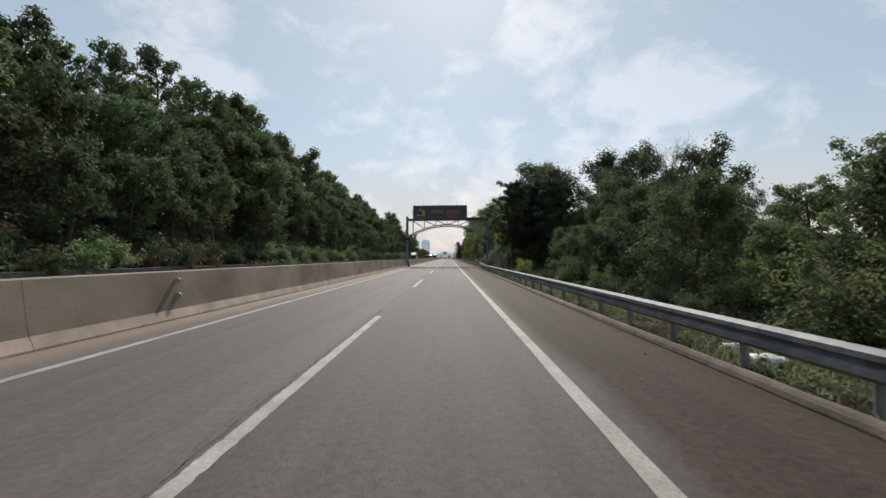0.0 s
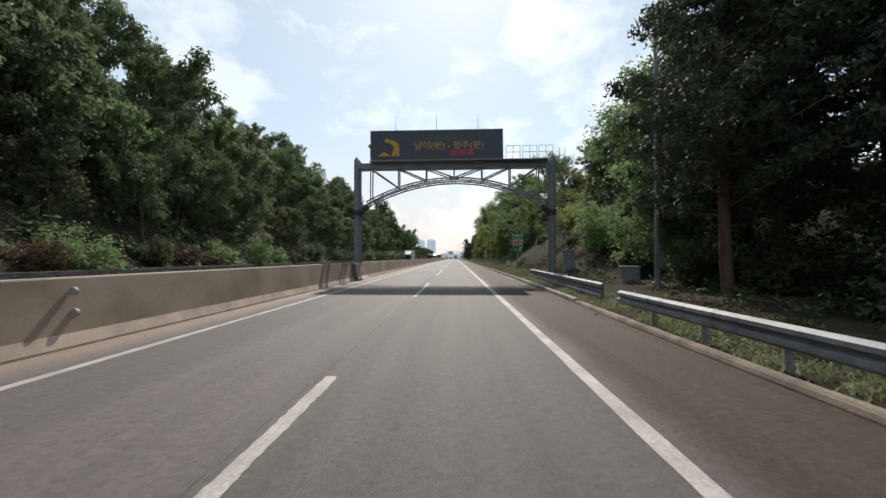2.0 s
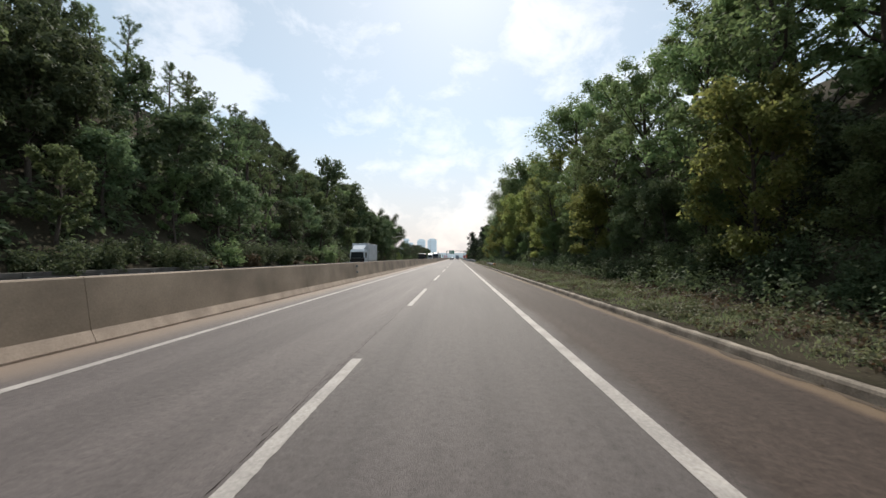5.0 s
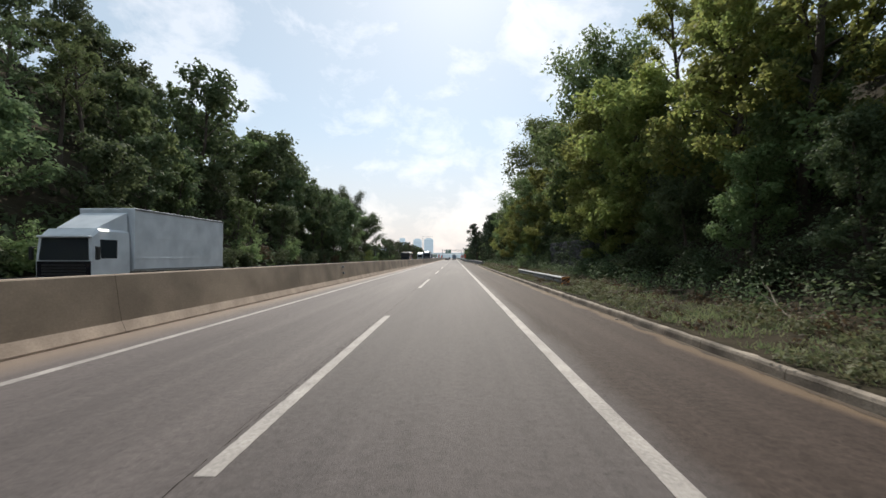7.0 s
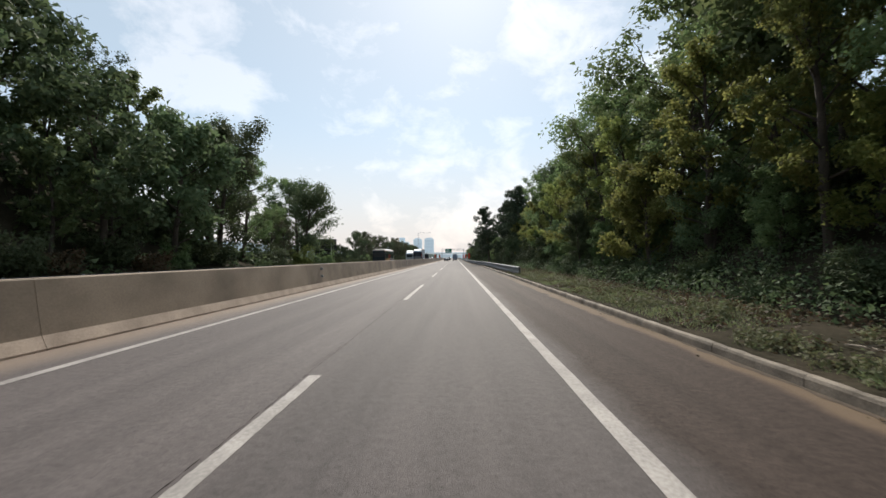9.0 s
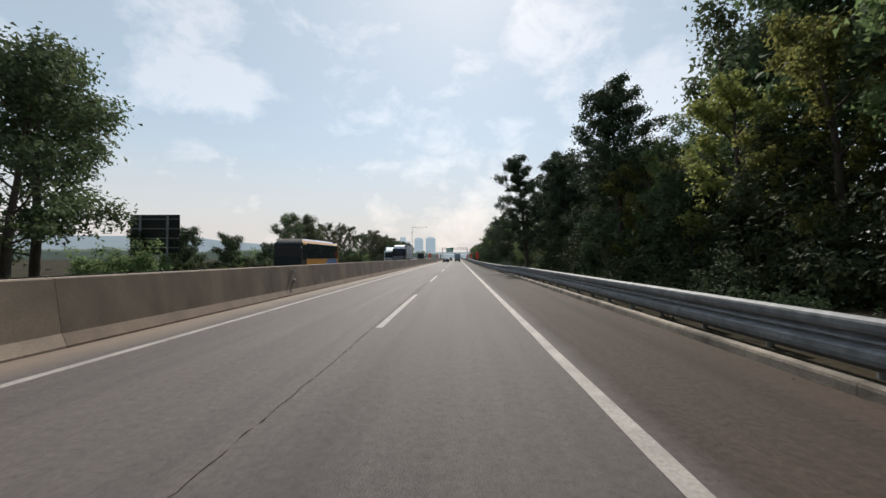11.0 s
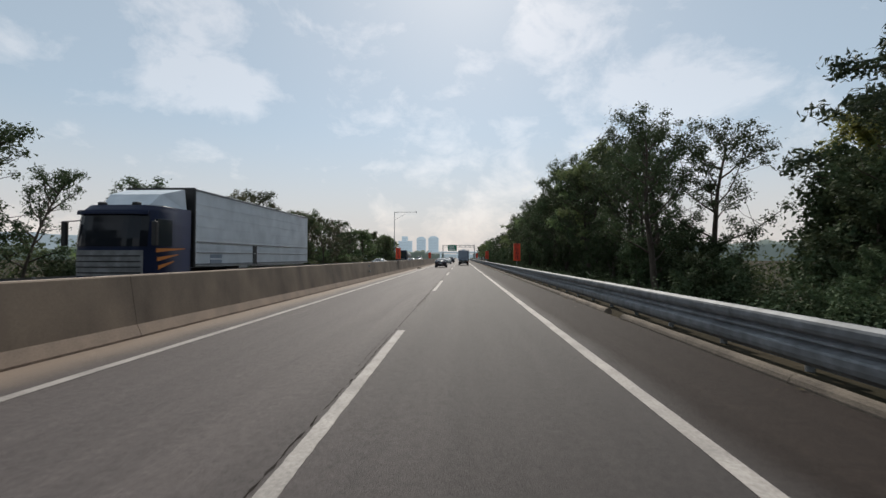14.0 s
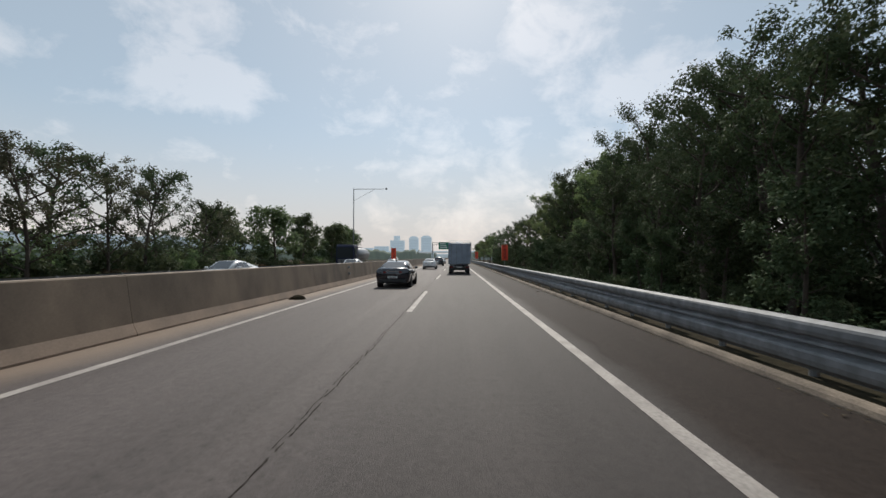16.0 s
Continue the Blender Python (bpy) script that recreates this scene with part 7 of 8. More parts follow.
def make_sedan(name, m, paint, label, tall=0.0, plate=True, boxy=False):
    """A saloon car; its tail at y = 0, its nose at y = 4.9."""
    root = thing(name, m, label, "car")
    L = 4.9

    def ring(y, zs, wl, wb, zb, zt, wt):
        half = [(wl * 0.86, zs), (wl, zs + 0.10), (wb, zs + 0.34), (wb * 0.995, zb - 0.10), (wb * 0.955, zb), (wt, zt)]
        return [(x, y, z) for x, z in half] + [(-x, y, z) for x, z in reversed(half)]

    t = tall
    body = [(0.0, 0.34, 0.78, 0.85, 0.82 + t, 0.95 + t, 0.70), (0.06, 0.27, 0.84, 0.90, 0.95 + t, 1.04 + t, 0.73), (0.22, 0.24, 0.87, 0.92, 0.98 + t, 1.08 + t, 0.74), (0.60, 0.21, 0.89, 0.93, 0.97 + t, 1.07 + t, 0.72),
            (1.3, 0.19, 0.90, 0.94, 0.97 + t, 1.00 + t, 0.74), (2.4, 0.19, 0.90, 0.94, 0.94 + t, 0.97 + t, 0.74), (3.3, 0.19, 0.89, 0.935, 0.90 + t, 0.97 + t, 0.70), (3.9, 0.20, 0.88, 0.92, 0.83 + t, 0.92 + t, 0.66),
            (4.5, 0.22, 0.84, 0.88, 0.72 + t, 0.80 + t, 0.60), (4.8, 0.26, 0.70, 0.76, 0.62 + t, 0.68 + t, 0.50), (4.9, 0.34, 0.55, 0.60, 0.52 + t, 0.58 + t, 0.42)]
    bm = B()
    loft(bm, [ring(*r) for r in body])
    part("body", bm, paint, root, smooth=True)
    # cabin
    base = 0.98 + t
    roof = 1.45 + t * 1.25
    rear0, rear1 = (0.30, 1.35) if not boxy else (0.12, 0.45)
    st = [(rear0, 0.80, base + 0.05, 0.76, base + 0.07), (rear1, 0.84, base - 0.02, 0.59, roof - 0.07), (1.95, 0.84, base - 0.02, 0.60, roof), (2.55, 0.83, base - 0.02, 0.59, roof - 0.02), (3.55, 0.74, base - 0.03, 0.66, base - 0.02)]
    bm = B()
    loft(bm, [[(w0, y, z0), (w1 + 0.03, y, z0 + (z1 - z0) * 0.85), (w1 * 0.9, y, z1), (-w1 * 0.9, y, z1), (-w1 - 0.03, y, z0 + (z1 - z0) * 0.85), (-w0, y, z0)] for y, w0, z0, w1, z1 in st])
    part("cabin", bm, paint, root, smooth=True)

    def top(i, sx):
        y, w0, z0, w1, z1 = st[i]
        return (sx * w1 * 0.9, y, z1)

    def side(i, sx, f):
        y, w0, z0, w1, z1 = st[i]
        return (sx * (w0 + (w1 + 0.03 - w0) * f / 0.85), y, z0 + (z1 - z0) * f)

    bm = B()
    panel4(bm, top(0, -1), top(0, 1), top(1, 1), top(1, -1), 0.06, 0.012)
    part("rear_window", bm, GLASS, root, "dark rear window")
    bm = B()
    panel4(bm, top(3, -1), top(3, 1), top(4, 1), top(4, -1), 0.06, 0.012)
    part("windscreen", bm, GLASS, root)
    for sx in (1, -1):
        for i0, i1 in ((1, 2), (2, 3)):
            bm = B()
            q = [side(i0, sx, 0.1), side(i1, sx, 0.1), side(i1, sx, 0.82), side(i0, sx, 0.82)]
            panel4(bm, *(q if sx > 0 else q[::-1]), 0.05, 0.012)
            part("side_window", bm, GLASS, root)
        bm = B()
        a, b = side(3, sx, 0.1), side(3, sx, 0.82)
        c = side(4, sx, 0.1)
        q = [a, (a[0] * 0.985, a[1] + 0.62, a[2]), (b[0] * 1.02, b[1] + 0.12, b[2] - 0.06), b]
        panel4(bm, *(q if sx > 0 else q[::-1]), 0.04, 0.014)
        part("quarter_window", bm, GLASS, root)
        bm = B()
        box(bm, sx * 1.0 - 0.09, sx * 1.0 + 0.09, 2.95, 3.1, base - 0.02, base + 0.12, 0.03)
        box(bm, min(sx * 0.8, sx * 0.95), max(sx * 0.8, sx * 0.95), 2.99, 3.05, base, base + 0.04)
        part("mirror", bm, paint, root)
        for y in (0.98, 3.9):
            wheel(root, sx * 0.80, y, 0.335, 0.225, sx)
            bm = B()
            n = 16
            rod(bm, (sx * 0.72, y, 0.35), (sx * 0.942, y, 0.35), 0.385, n=24)
            part("wheel_arch", bm, BLACK, root)
        bm = B()
        loft(bm, [[(sx * 0.36, -0.012, 0.80 + t), (sx * 0.36, -0.012, 0.90 + t), (sx * 0.36, 0.05, 0.93 + t), (sx * 0.36, 0.05, 0.78 + t)], [(sx * 0.74, 0.02, 0.77 + t), (sx * 0.74, 0.02, 0.90 + t), (sx * 0.74, 0.1, 0.93 + t), (sx * 0.74, 0.1, 0.76 + t)],
                  [(sx * 0.90, 0.14, 0.79 + t), (sx * 0.90, 0.14, 0.90 + t), (sx * 0.86, 0.2, 0.92 + t), (sx * 0.86, 0.2, 0.78 + t)], [(sx * 0.935, 0.45, 0.83 + t), (sx * 0.935, 0.45, 0.88 + t), (sx * 0.90, 0.45, 0.88 + t), (sx * 0.90, 0.45, 0.83 + t)]])
        part("tail_light", bm, LAMP_RED, root, "dark red tail light")
        bm = B()
        loft(bm, [[(sx * 0.40, 4.86, 0.56 + t), (sx * 0.40, 4.86, 0.63 + t), (sx * 0.40, 4.7, 0.64 + t), (sx * 0.40, 4.7, 0.55 + t)], [(sx * 0.80, 4.62, 0.60 + t), (sx * 0.80, 4.62, 0.70 + t), (sx * 0.78, 4.5, 0.70 + t), (sx * 0.78, 4.5, 0.60 + t)]])
        part("headlight", bm, LAMP_CLEAR, root)
        bm = B()
        box(bm, sx * 0.62 - 0.11, sx * 0.62 + 0.11, -0.01, 0.06, 0.29, 0.35, 0.02)
        part("exhaust_tip", bm, CHROME, root)
        for y in (1.75, 2.75):
            bm = B()
            box(bm, min(sx * 0.935, sx * 0.965), max(sx * 0.935, sx * 0.965), y, y + 0.2, 0.82 + t, 0.85 + t, 0.008)
            part("door_handle", bm, CHROME, root)
    bm = B()
    box(bm, -0.74, 0.74, -0.02, 0.10, 0.30, 0.46, 0.03)
    part("rear_bumper", bm, BLACK, root)
    bm = B()
    box(bm, -0.36, 0.36, -0.018, 0.02, 0.885 + t, 0.90 + t)
    part("trim_strip", bm, CHROME, root, "thin chrome strip")
    bm = B()
    box(bm, -0.5, 0.5, 4.84, 4.93, 0.34, 0.54 + t, 0.03)
    part("grille", bm, BLACK, root)
    if plate:
        for y in (-0.012, 4.93):
            bm = B()
            box(bm, -0.26, 0.26, y - 0.008, y + 0.01, 0.52, 0.63, 0.004)
            pl = part("number_plate", bm, PLATE, root)
            if y < 0:
                bm = B()
                for i in range(6):
                    box(bm, -0.21 + 0.07 * i, -0.165 + 0.07 * i, y - 0.012, y - 0.008, 0.545, 0.605)
                part("plate_bar", bm, INK, pl)
    bm = B()
    rod(bm, (0, 1.55, roof - 0.03), (0, 1.48, roof + 0.09), 0.035, 0.01, 8)
    part("roof_antenna", bm, paint, root)
    return root


make_sedan("black_sedan", pose(-1.92, 393.7, 0), PAINT_NAVY, "black saloon car with dark windows driving in the inner lane")
make_sedan("white_sedan", pose(-2.05, 429.0, 0), PAINT_WHITE, "white saloon car in the inner lane")
make_sedan("grey_suv", pose(-1.7, 452.0, 0), PAINT_GREY, "dark grey sport utility car in the inner lane", 0.22, boxy=True)
make_sedan("silver_sedan", pose(-1.9, 478.0, 0), PAINT_SILVER, "silver saloon car far ahead in the inner lane")
make_sedan("white_van", pose(1.9, 505.0, 0), PAINT_WHITE, "white van far ahead in the outer lane", 0.35, boxy=True)
make_sedan("white_sedan", pose(-12.4, 399.0, 0, 0, 0, 180), PAINT_WHITE, "white saloon car on the opposite carriageway")
make_sedan("white_sedan", pose(-9.1, 417.0, 0, 0, 0, 180), PAINT_WHITE, "white saloon car beside a tank lorry on the opposite carriageway")
make_sedan("grey_van", pose(-12.5, 470.0, 0, 0, 0, 180), PAINT_GREY, "dark grey van on the opposite carriageway", 0.35, boxy=True)


def truck_cab(root, w, y0, y1, z1, paint, deflector=True, mask=False):
    """A forward-control cab with its windscreen at y1."""
    bm = B()
    s = 1 if y1 > y0 else -1
    ring = lambda y, k, zt: [(-w * k, y, 0.55), (w * k, y, 0.55), (w * k, y, 1.6), (w * k * 0.95, y, zt - 0.1), (w * k * 0.85, y, zt), (-w * k * 0.85, y, zt), (-w * k * 0.95, y, zt - 0.1), (-w * k, y, 1.6)]
    loft(bm, [ring(y0, 1.0, z1), ring(y1 - s * 0.35, 1.0, z1), ring(y1 - s * 0.05, 0.97, z1 - 0.25), ring(y1, 0.95, 1.5)])
    part("cab", bm, paint, root)
    bm = B()
    q = [(-w * 0.88, y1 - s * 0.0, 1.52), (w * 0.88, y1 - s * 0.0, 1.52), (w * 0.82, y1 - s * 0.04, z1 - 0.36), (-w * 0.82, y1 - s * 0.04, z1 - 0.36)]
    panel4(bm, *(q if s < 0 else q[::-1]), 0.03, 0.025)
    part("windscreen", bm, GLASS, root)
    for sx in (1, -1):
        bm = B()
        ya, yb = y1 - s * 0.35, y1 - s * 1.15
        box(bm, min(sx * w * 0.955, sx * (w + 0.012)), max(sx * w * 0.955, sx * (w + 0.012)), min(ya, yb), max(ya, yb), 1.6, z1 - 0.42, 0.004)
        part("side_window", bm, GLASS, root)
        bm = B()
        box(bm, sx * (w + 0.16) - 0.06, sx * (w + 0.16) + 0.06, y1 - s * 0.02 - 0.06, y1 - s * 0.02 + 0.06, 1.55, 2.05, 0.02)
        rod(bm, (sx * w * 0.95, y1 - s * 0.15, 2.05), (sx * (w + 0.16), y1 - s * 0.02, 2.0), 0.02, n=6)
        part("mirror", bm, BLACK, root)
        bm = B()
        box(bm, sx * w * 0.68 - 0.2, sx * w * 0.68 + 0.2, min(y1, y1 + s * 0.05), max(y1, y1 + s * 0.05), 0.72, 0.9, 0.02)
        part("headlight", bm, LAMP_CLEAR, root)
    bm = B()
    for i in range(4):
        box(bm, -w * 0.75, w * 0.75, min(y1, y1 + s * 0.03), max(y1, y1 + s * 0.03), 0.98 + 0.11 * i, 1.05 + 0.11 * i)
    # a dark grille and panel paint shade onto the cab front
    part("grille", bm, BLACK if mask else STEEL, root)
    if mask:
        bm = B()
        box(bm, -w * 0.93, w * 0.93, min(y1 - s * 0.02, y1 + s * 0.012), max(y1 - s * 0.02, y1 + s * 0.012), 0.66, 1.5, 0.008)
        part("front_panel", bm, mask, root, "dark panel painting the cab front in shade")
        bm = B()
        box(bm, -w * 0.9, w * 0.9, min(y1 - s * 0.2, y1 + s * 0.10), max(y1 - s * 0.2, y1 + s * 0.10), z1 - 0.36, z1 - 0.28, 0.03)
        part("sun_visor", bm, paint, root)
    bm = B()
    box(bm, -w, w, min(y1 - s * 0.25, y1 + s * 0.08), max(y1 - s * 0.25, y1 + s * 0.08), 0.4, 0.68, 0.04)
    part("bumper", bm, BLACK, root)
    if deflector:
        bm = B()
        loft(bm, [[(-w * 0.7, y1 - s * 0.5, z1), (w * 0.7, y1 - s * 0.5, z1), (w * 0.7, y1 - s * 0.5, z1 + 0.03), (-w * 0.7, y1 - s * 0.5, z1 + 0.03)], [(-w * 0.9, y0, z1 - 0.02), (w * 0.9, y0, z1 - 0.02), (w * 0.85, y0, z1 + 0.75), (-w * 0.85, y0, z1 + 0.75)]])
        part("air_deflector", bm, BOX_WHITE, root)


def cargo_box(root, w, y0, y1, z0, z1, mat, ribs, stripe=None, doors=True):
    bm = B()
    box(bm, -w, w, y0, y1, z0, z1, 0.04)
    part("cargo_box", bm, mat, root)
    for sx in (1, -1):
        for i in range(ribs):
            bm = B()
            z = z0 + (z1 - z0) * (i + 0.6) / ribs
            box(bm, min(sx * w, sx * (w + 0.014)), max(sx * w, sx * (w + 0.014)), y0 + 0.08, y1 - 0.08, z, z + 0.05)
            part("side_rib", bm, mat, root)
        bm = B()
        for z in (z0 + 0.02, z1 - 0.1):
            box(bm, min(sx * w, sx * (w + 0.022)), max(sx * w, sx * (w + 0.022)), y0, y1, z, z + 0.08)
        part("side_rail", bm, STEEL, root)
        if stripe:
            bm = B()
            box(bm, min(sx * w, sx * (w + 0.018)), max(sx * w, sx * (w + 0.018)), y0 + (y1 - y0) * 0.05, y1 - (y1 - y0) * 0.3, z0 + 0.9, z1 - 0.35)
            part("side_panel", bm, stripe, root, "red painted side panel")
    if doors:
        for sx in (1, -1):
            bm = B()
            box(bm, min(sx * 0.015, sx * (w - 0.06)), max(sx * 0.015, sx * (w - 0.06)), y0 - 0.03, y0, z0 + 0.08, z1 - 0.08, 0.01)
            d = part("rear_door", bm, mat, root)
            for k in (0.25, 0.7):
                bm = B()
                rod(bm, (sx * w * k, y0 - 0.055, z0 + 0.05), (sx * w * k, y0 - 0.055, z1 - 0.05), 0.016, n=6)
                part("lock_bar", bm, STEEL, d)
            for k in range(4):
                bm = B()
                zz = z0 + 0.3 + (z1 - z0 - 0.6) * k / 3
                box(bm, min(sx * (w - 0.22), sx * w), max(sx * (w - 0.22), sx * w), y0 - 0.05, y0 - 0.03, zz, zz + 0.06)
                part("hinge", bm, STEEL, d)


def chassis(root, w, y0, y1, axles, r=0.48):
    bm = B()
    for sx in (1, -1):
        box(bm, sx * 0.42 - 0.05, sx * 0.42 + 0.05, y0, y1, 0.62, 0.88)
    for y in axles:
        rod(bm, (-w + 0.2, y, r), (w - 0.2, y, r), 0.07, n=8)
    part("frame", bm, BLACK, root)
    for y in axles:
        for sx in (1, -1):
            wheel(root, sx * (w - 0.17), y, r, 0.30, sx, STEEL_DULL)


def rear_fittings(root, w, y):
    bm = B()
    box(bm, -w, w, y, y + 0.1, 0.42, 0.56, 0.01)
    part("underrun_bar", bm, BLACK, root)
    for sx in (1, -1):
        bm = B()
        box(bm, sx * (w - 0.22) - 0.18, sx * (w - 0.22) + 0.18, y - 0.04, y, 0.62, 0.76, 0.01)
        part("tail_light", bm, LAMP_RED, root)
        bm = B()
        box(bm, sx * (w - 0.25) - 0.2, sx * (w - 0.25) + 0.2, y + 0.15, y + 0.17, 0.16, 0.62)
        part("mud_flap", bm, BLACK, root)
    bm = B()
    box(bm, -0.26, 0.26, y - 0.02, y, 0.62, 0.73)
    part("number_plate", bm, PLATE, root)


def own_lane_truck():
    root = thing("box_truck", pose(1.85, 413.2, 0), "grey-blue box truck with double rear doors in the outer lane", "truck")
    cargo_box(root, 1.08, 0, 5.2, 0.95, 3.05, BOX_GREY, 5)
    chassis(root, 1.05, 0.1, 6.8, (1.3, 5.9), 0.40)
    rear_fittings(root, 1.0, -0.02)
    truck_cab(root, 1.0, 5.3, 7.0, 2.45, BOX_WHITE, deflector=False)
    bm = B()
    box(bm, -0.42, 0.42, 5.0, 5.5, 3.05, 3.35, 0.04)
    part("cooling_unit", bm, BOX_WHITE, root)
    bm = B()
    for x in (-1.0, 1.0):
        rod(bm, (x, 0.1, 3.06), (x, 0.1, 3.25), 0.012, n=5)
    rod(bm, (-1.0, 0.1, 3.25), (1.0, 0.1, 3.25), 0.012, n=5)
    part("roof_rack", bm, STEEL, root)


own_lane_truck()


def tractor_cab(root, w, y0, y1):
    """A tall long-haul cab with rounded front corners, visor, grille and roof fairing."""
    front = lambda u, z: (w * u * (1.0 - 0.03 * smooth01(z, 2.2, 3.3)), y1 - 0.42 * abs(u) ** 5 - 0.16 * smooth01(z, 1.9, 3.3) - 0.25 * smooth01(z, 3.05, 3.3), z)
    us = [math.sin(math.radians(-90 + 7.5 * i)) for i in range(25)]
    bm = B()
    loft(bm, [[(-w, y0, z)] + [front(u, z) for u in us] + [(w, y0, z)] for z in (0.5, 1.0, 1.9, 2.3, 2.7, 3.05, 3.16, 3.24, 3.28)])
    part("cab", bm, PAINT_BLUE, root, smooth=True)

    def skin(u0, u1, z0, z1, proud, n=14, m=4):
        """A curved sheet that lies a little before the cab's front."""
        sheet = B()
        grid = []
        for k in (proud, -0.02):
            grid.append([[sheet.verts.new((lambda p: (p[0] * (1 + k * 0.5), p[1] + k, p[2]))(front(u0 + (u1 - u0) * i / n, z0 + (z1 - z0) * j / m))) for i in range(n + 1)] for j in range(m + 1)])
        for j in range(m):
            for i in range(n):
                f, g = grid
                sheet.faces.new((f[j][i], f[j + 1][i], f[j + 1][i + 1], f[j][i + 1]))
                sheet.faces.new((g[j][i], g[j][i + 1], g[j + 1][i + 1], g[j + 1][i]))
        for j in range(m):
            for i in (0, n):
                sheet.faces.new((grid[0][j][i], grid[0][j + 1][i], grid[1][j + 1][i], grid[1][j][i]))
        for i in range(n):
            for j in (0, m):
                sheet.faces.new((grid[0][j][i], grid[0][j][i + 1], grid[1][j][i + 1], grid[1][j][i]))
        bmesh.ops.recalc_face_normals(sheet, faces=sheet.faces)
        return sheet

    part("windscreen", skin(-0.9, 0.9, 1.98, 2.96, 0.014), CAB_GLASS, root)
    panel = part("front_panel", skin(-0.84, 0.84, 1.08, 1.86, 0.02), STEEL, root, "grey grille panel below the windscreen")
    for i in range(4):
        part("grille_slot", skin(-0.8, 0.8, 1.16 + 0.17 * i, 1.20 + 0.17 * i, 0.032, m=1), BLACK, panel)
    part("sun_visor", skin(-0.88, 0.88, 2.96, 3.08, 0.12, m=2), PAINT_BLUE, root)
    part("bumper", skin(-0.98, 0.98, 0.4, 0.98, 0.05, m=2), PAINT_NAVY, root)
    bm = B()
    loft(bm, [[(-w * 0.62, y1 - 0.75, 3.25), (w * 0.62, y1 - 0.75, 3.25), (w * 0.6, y1 - 0.78, 3.3), (-w * 0.6, y1 - 0.78, 3.3)],
              [(-w * 0.82, y1 - 1.15, 3.25), (w * 0.82, y1 - 1.15, 3.25), (w * 0.7, y1 - 1.2, 3.72), (-w * 0.7, y1 - 1.2, 3.72)],
              [(-w * 0.92, y0 + 0.1, 3.25), (w * 0.92, y0 + 0.1, 3.25), (w * 0.86, y0 + 0.1, 4.0), (-w * 0.86, y0 + 0.1, 4.0)]])
    part("air_deflector", bm, BOX_WHITE, root)
    for x in (-0.55, 0.55):
        bm = B()
        box(bm, x - 0.1, x + 0.1, y1 - 0.62, y1 - 0.44, 3.24, 3.38, 0.03)
        part("roof_lamp", bm, BLACK, root)
    for sx in (1, -1):
        bm = B()
        box(bm, min(sx * w * 0.96, sx * (w + 0.012)), max(sx * w * 0.96, sx * (w + 0.012)), y0 + 1.0, y1 - 0.5, 2.0, 2.85, 0.004)
        part("side_window", bm, GLASS, root)
        bm = B()
        box(bm, sx * (w + 0.18) - 0.07, sx * (w + 0.18) + 0.07, y1 - 0.22, y1 - 0.08, 2.0, 2.75, 0.03)
        rod(bm, (sx * w * 0.95, y1 - 0.5, 2.8), (sx * (w + 0.18), y1 - 0.15, 2.74), 0.02, n=6)
        part("mirror", bm, BLACK, root)
        bm = B()
        box(bm, sx * w * 0.78 - 0.17, sx * w * 0.78 + 0.17, y1 - 0.3, y1 + 0.03, 0.74, 0.92, 0.03)
        part("headlight", bm, LAMP_CLEAR, root)
        bm = B()
        for k, (ya, yb, za, zb) in enumerate(((y0 + 0.35, y1 - 0.45, 1.92, 1.80), (y0 + 0.7, y1 - 0.5, 1.72, 1.52), (y0 + 0.9, y1 - 0.55, 1.5, 1.26))):
            panel4(bm, (sx * (w + 0.004), ya, za), (sx * (w + 0.004), yb, zb), (sx * (w + 0.004), yb, zb + 0.13), (sx * (w + 0.004), ya, za + 0.03), 0.004, 0.002)
        part("side_stripe", bm, SIGN_ORANGE, root, "orange flash on the cab side")


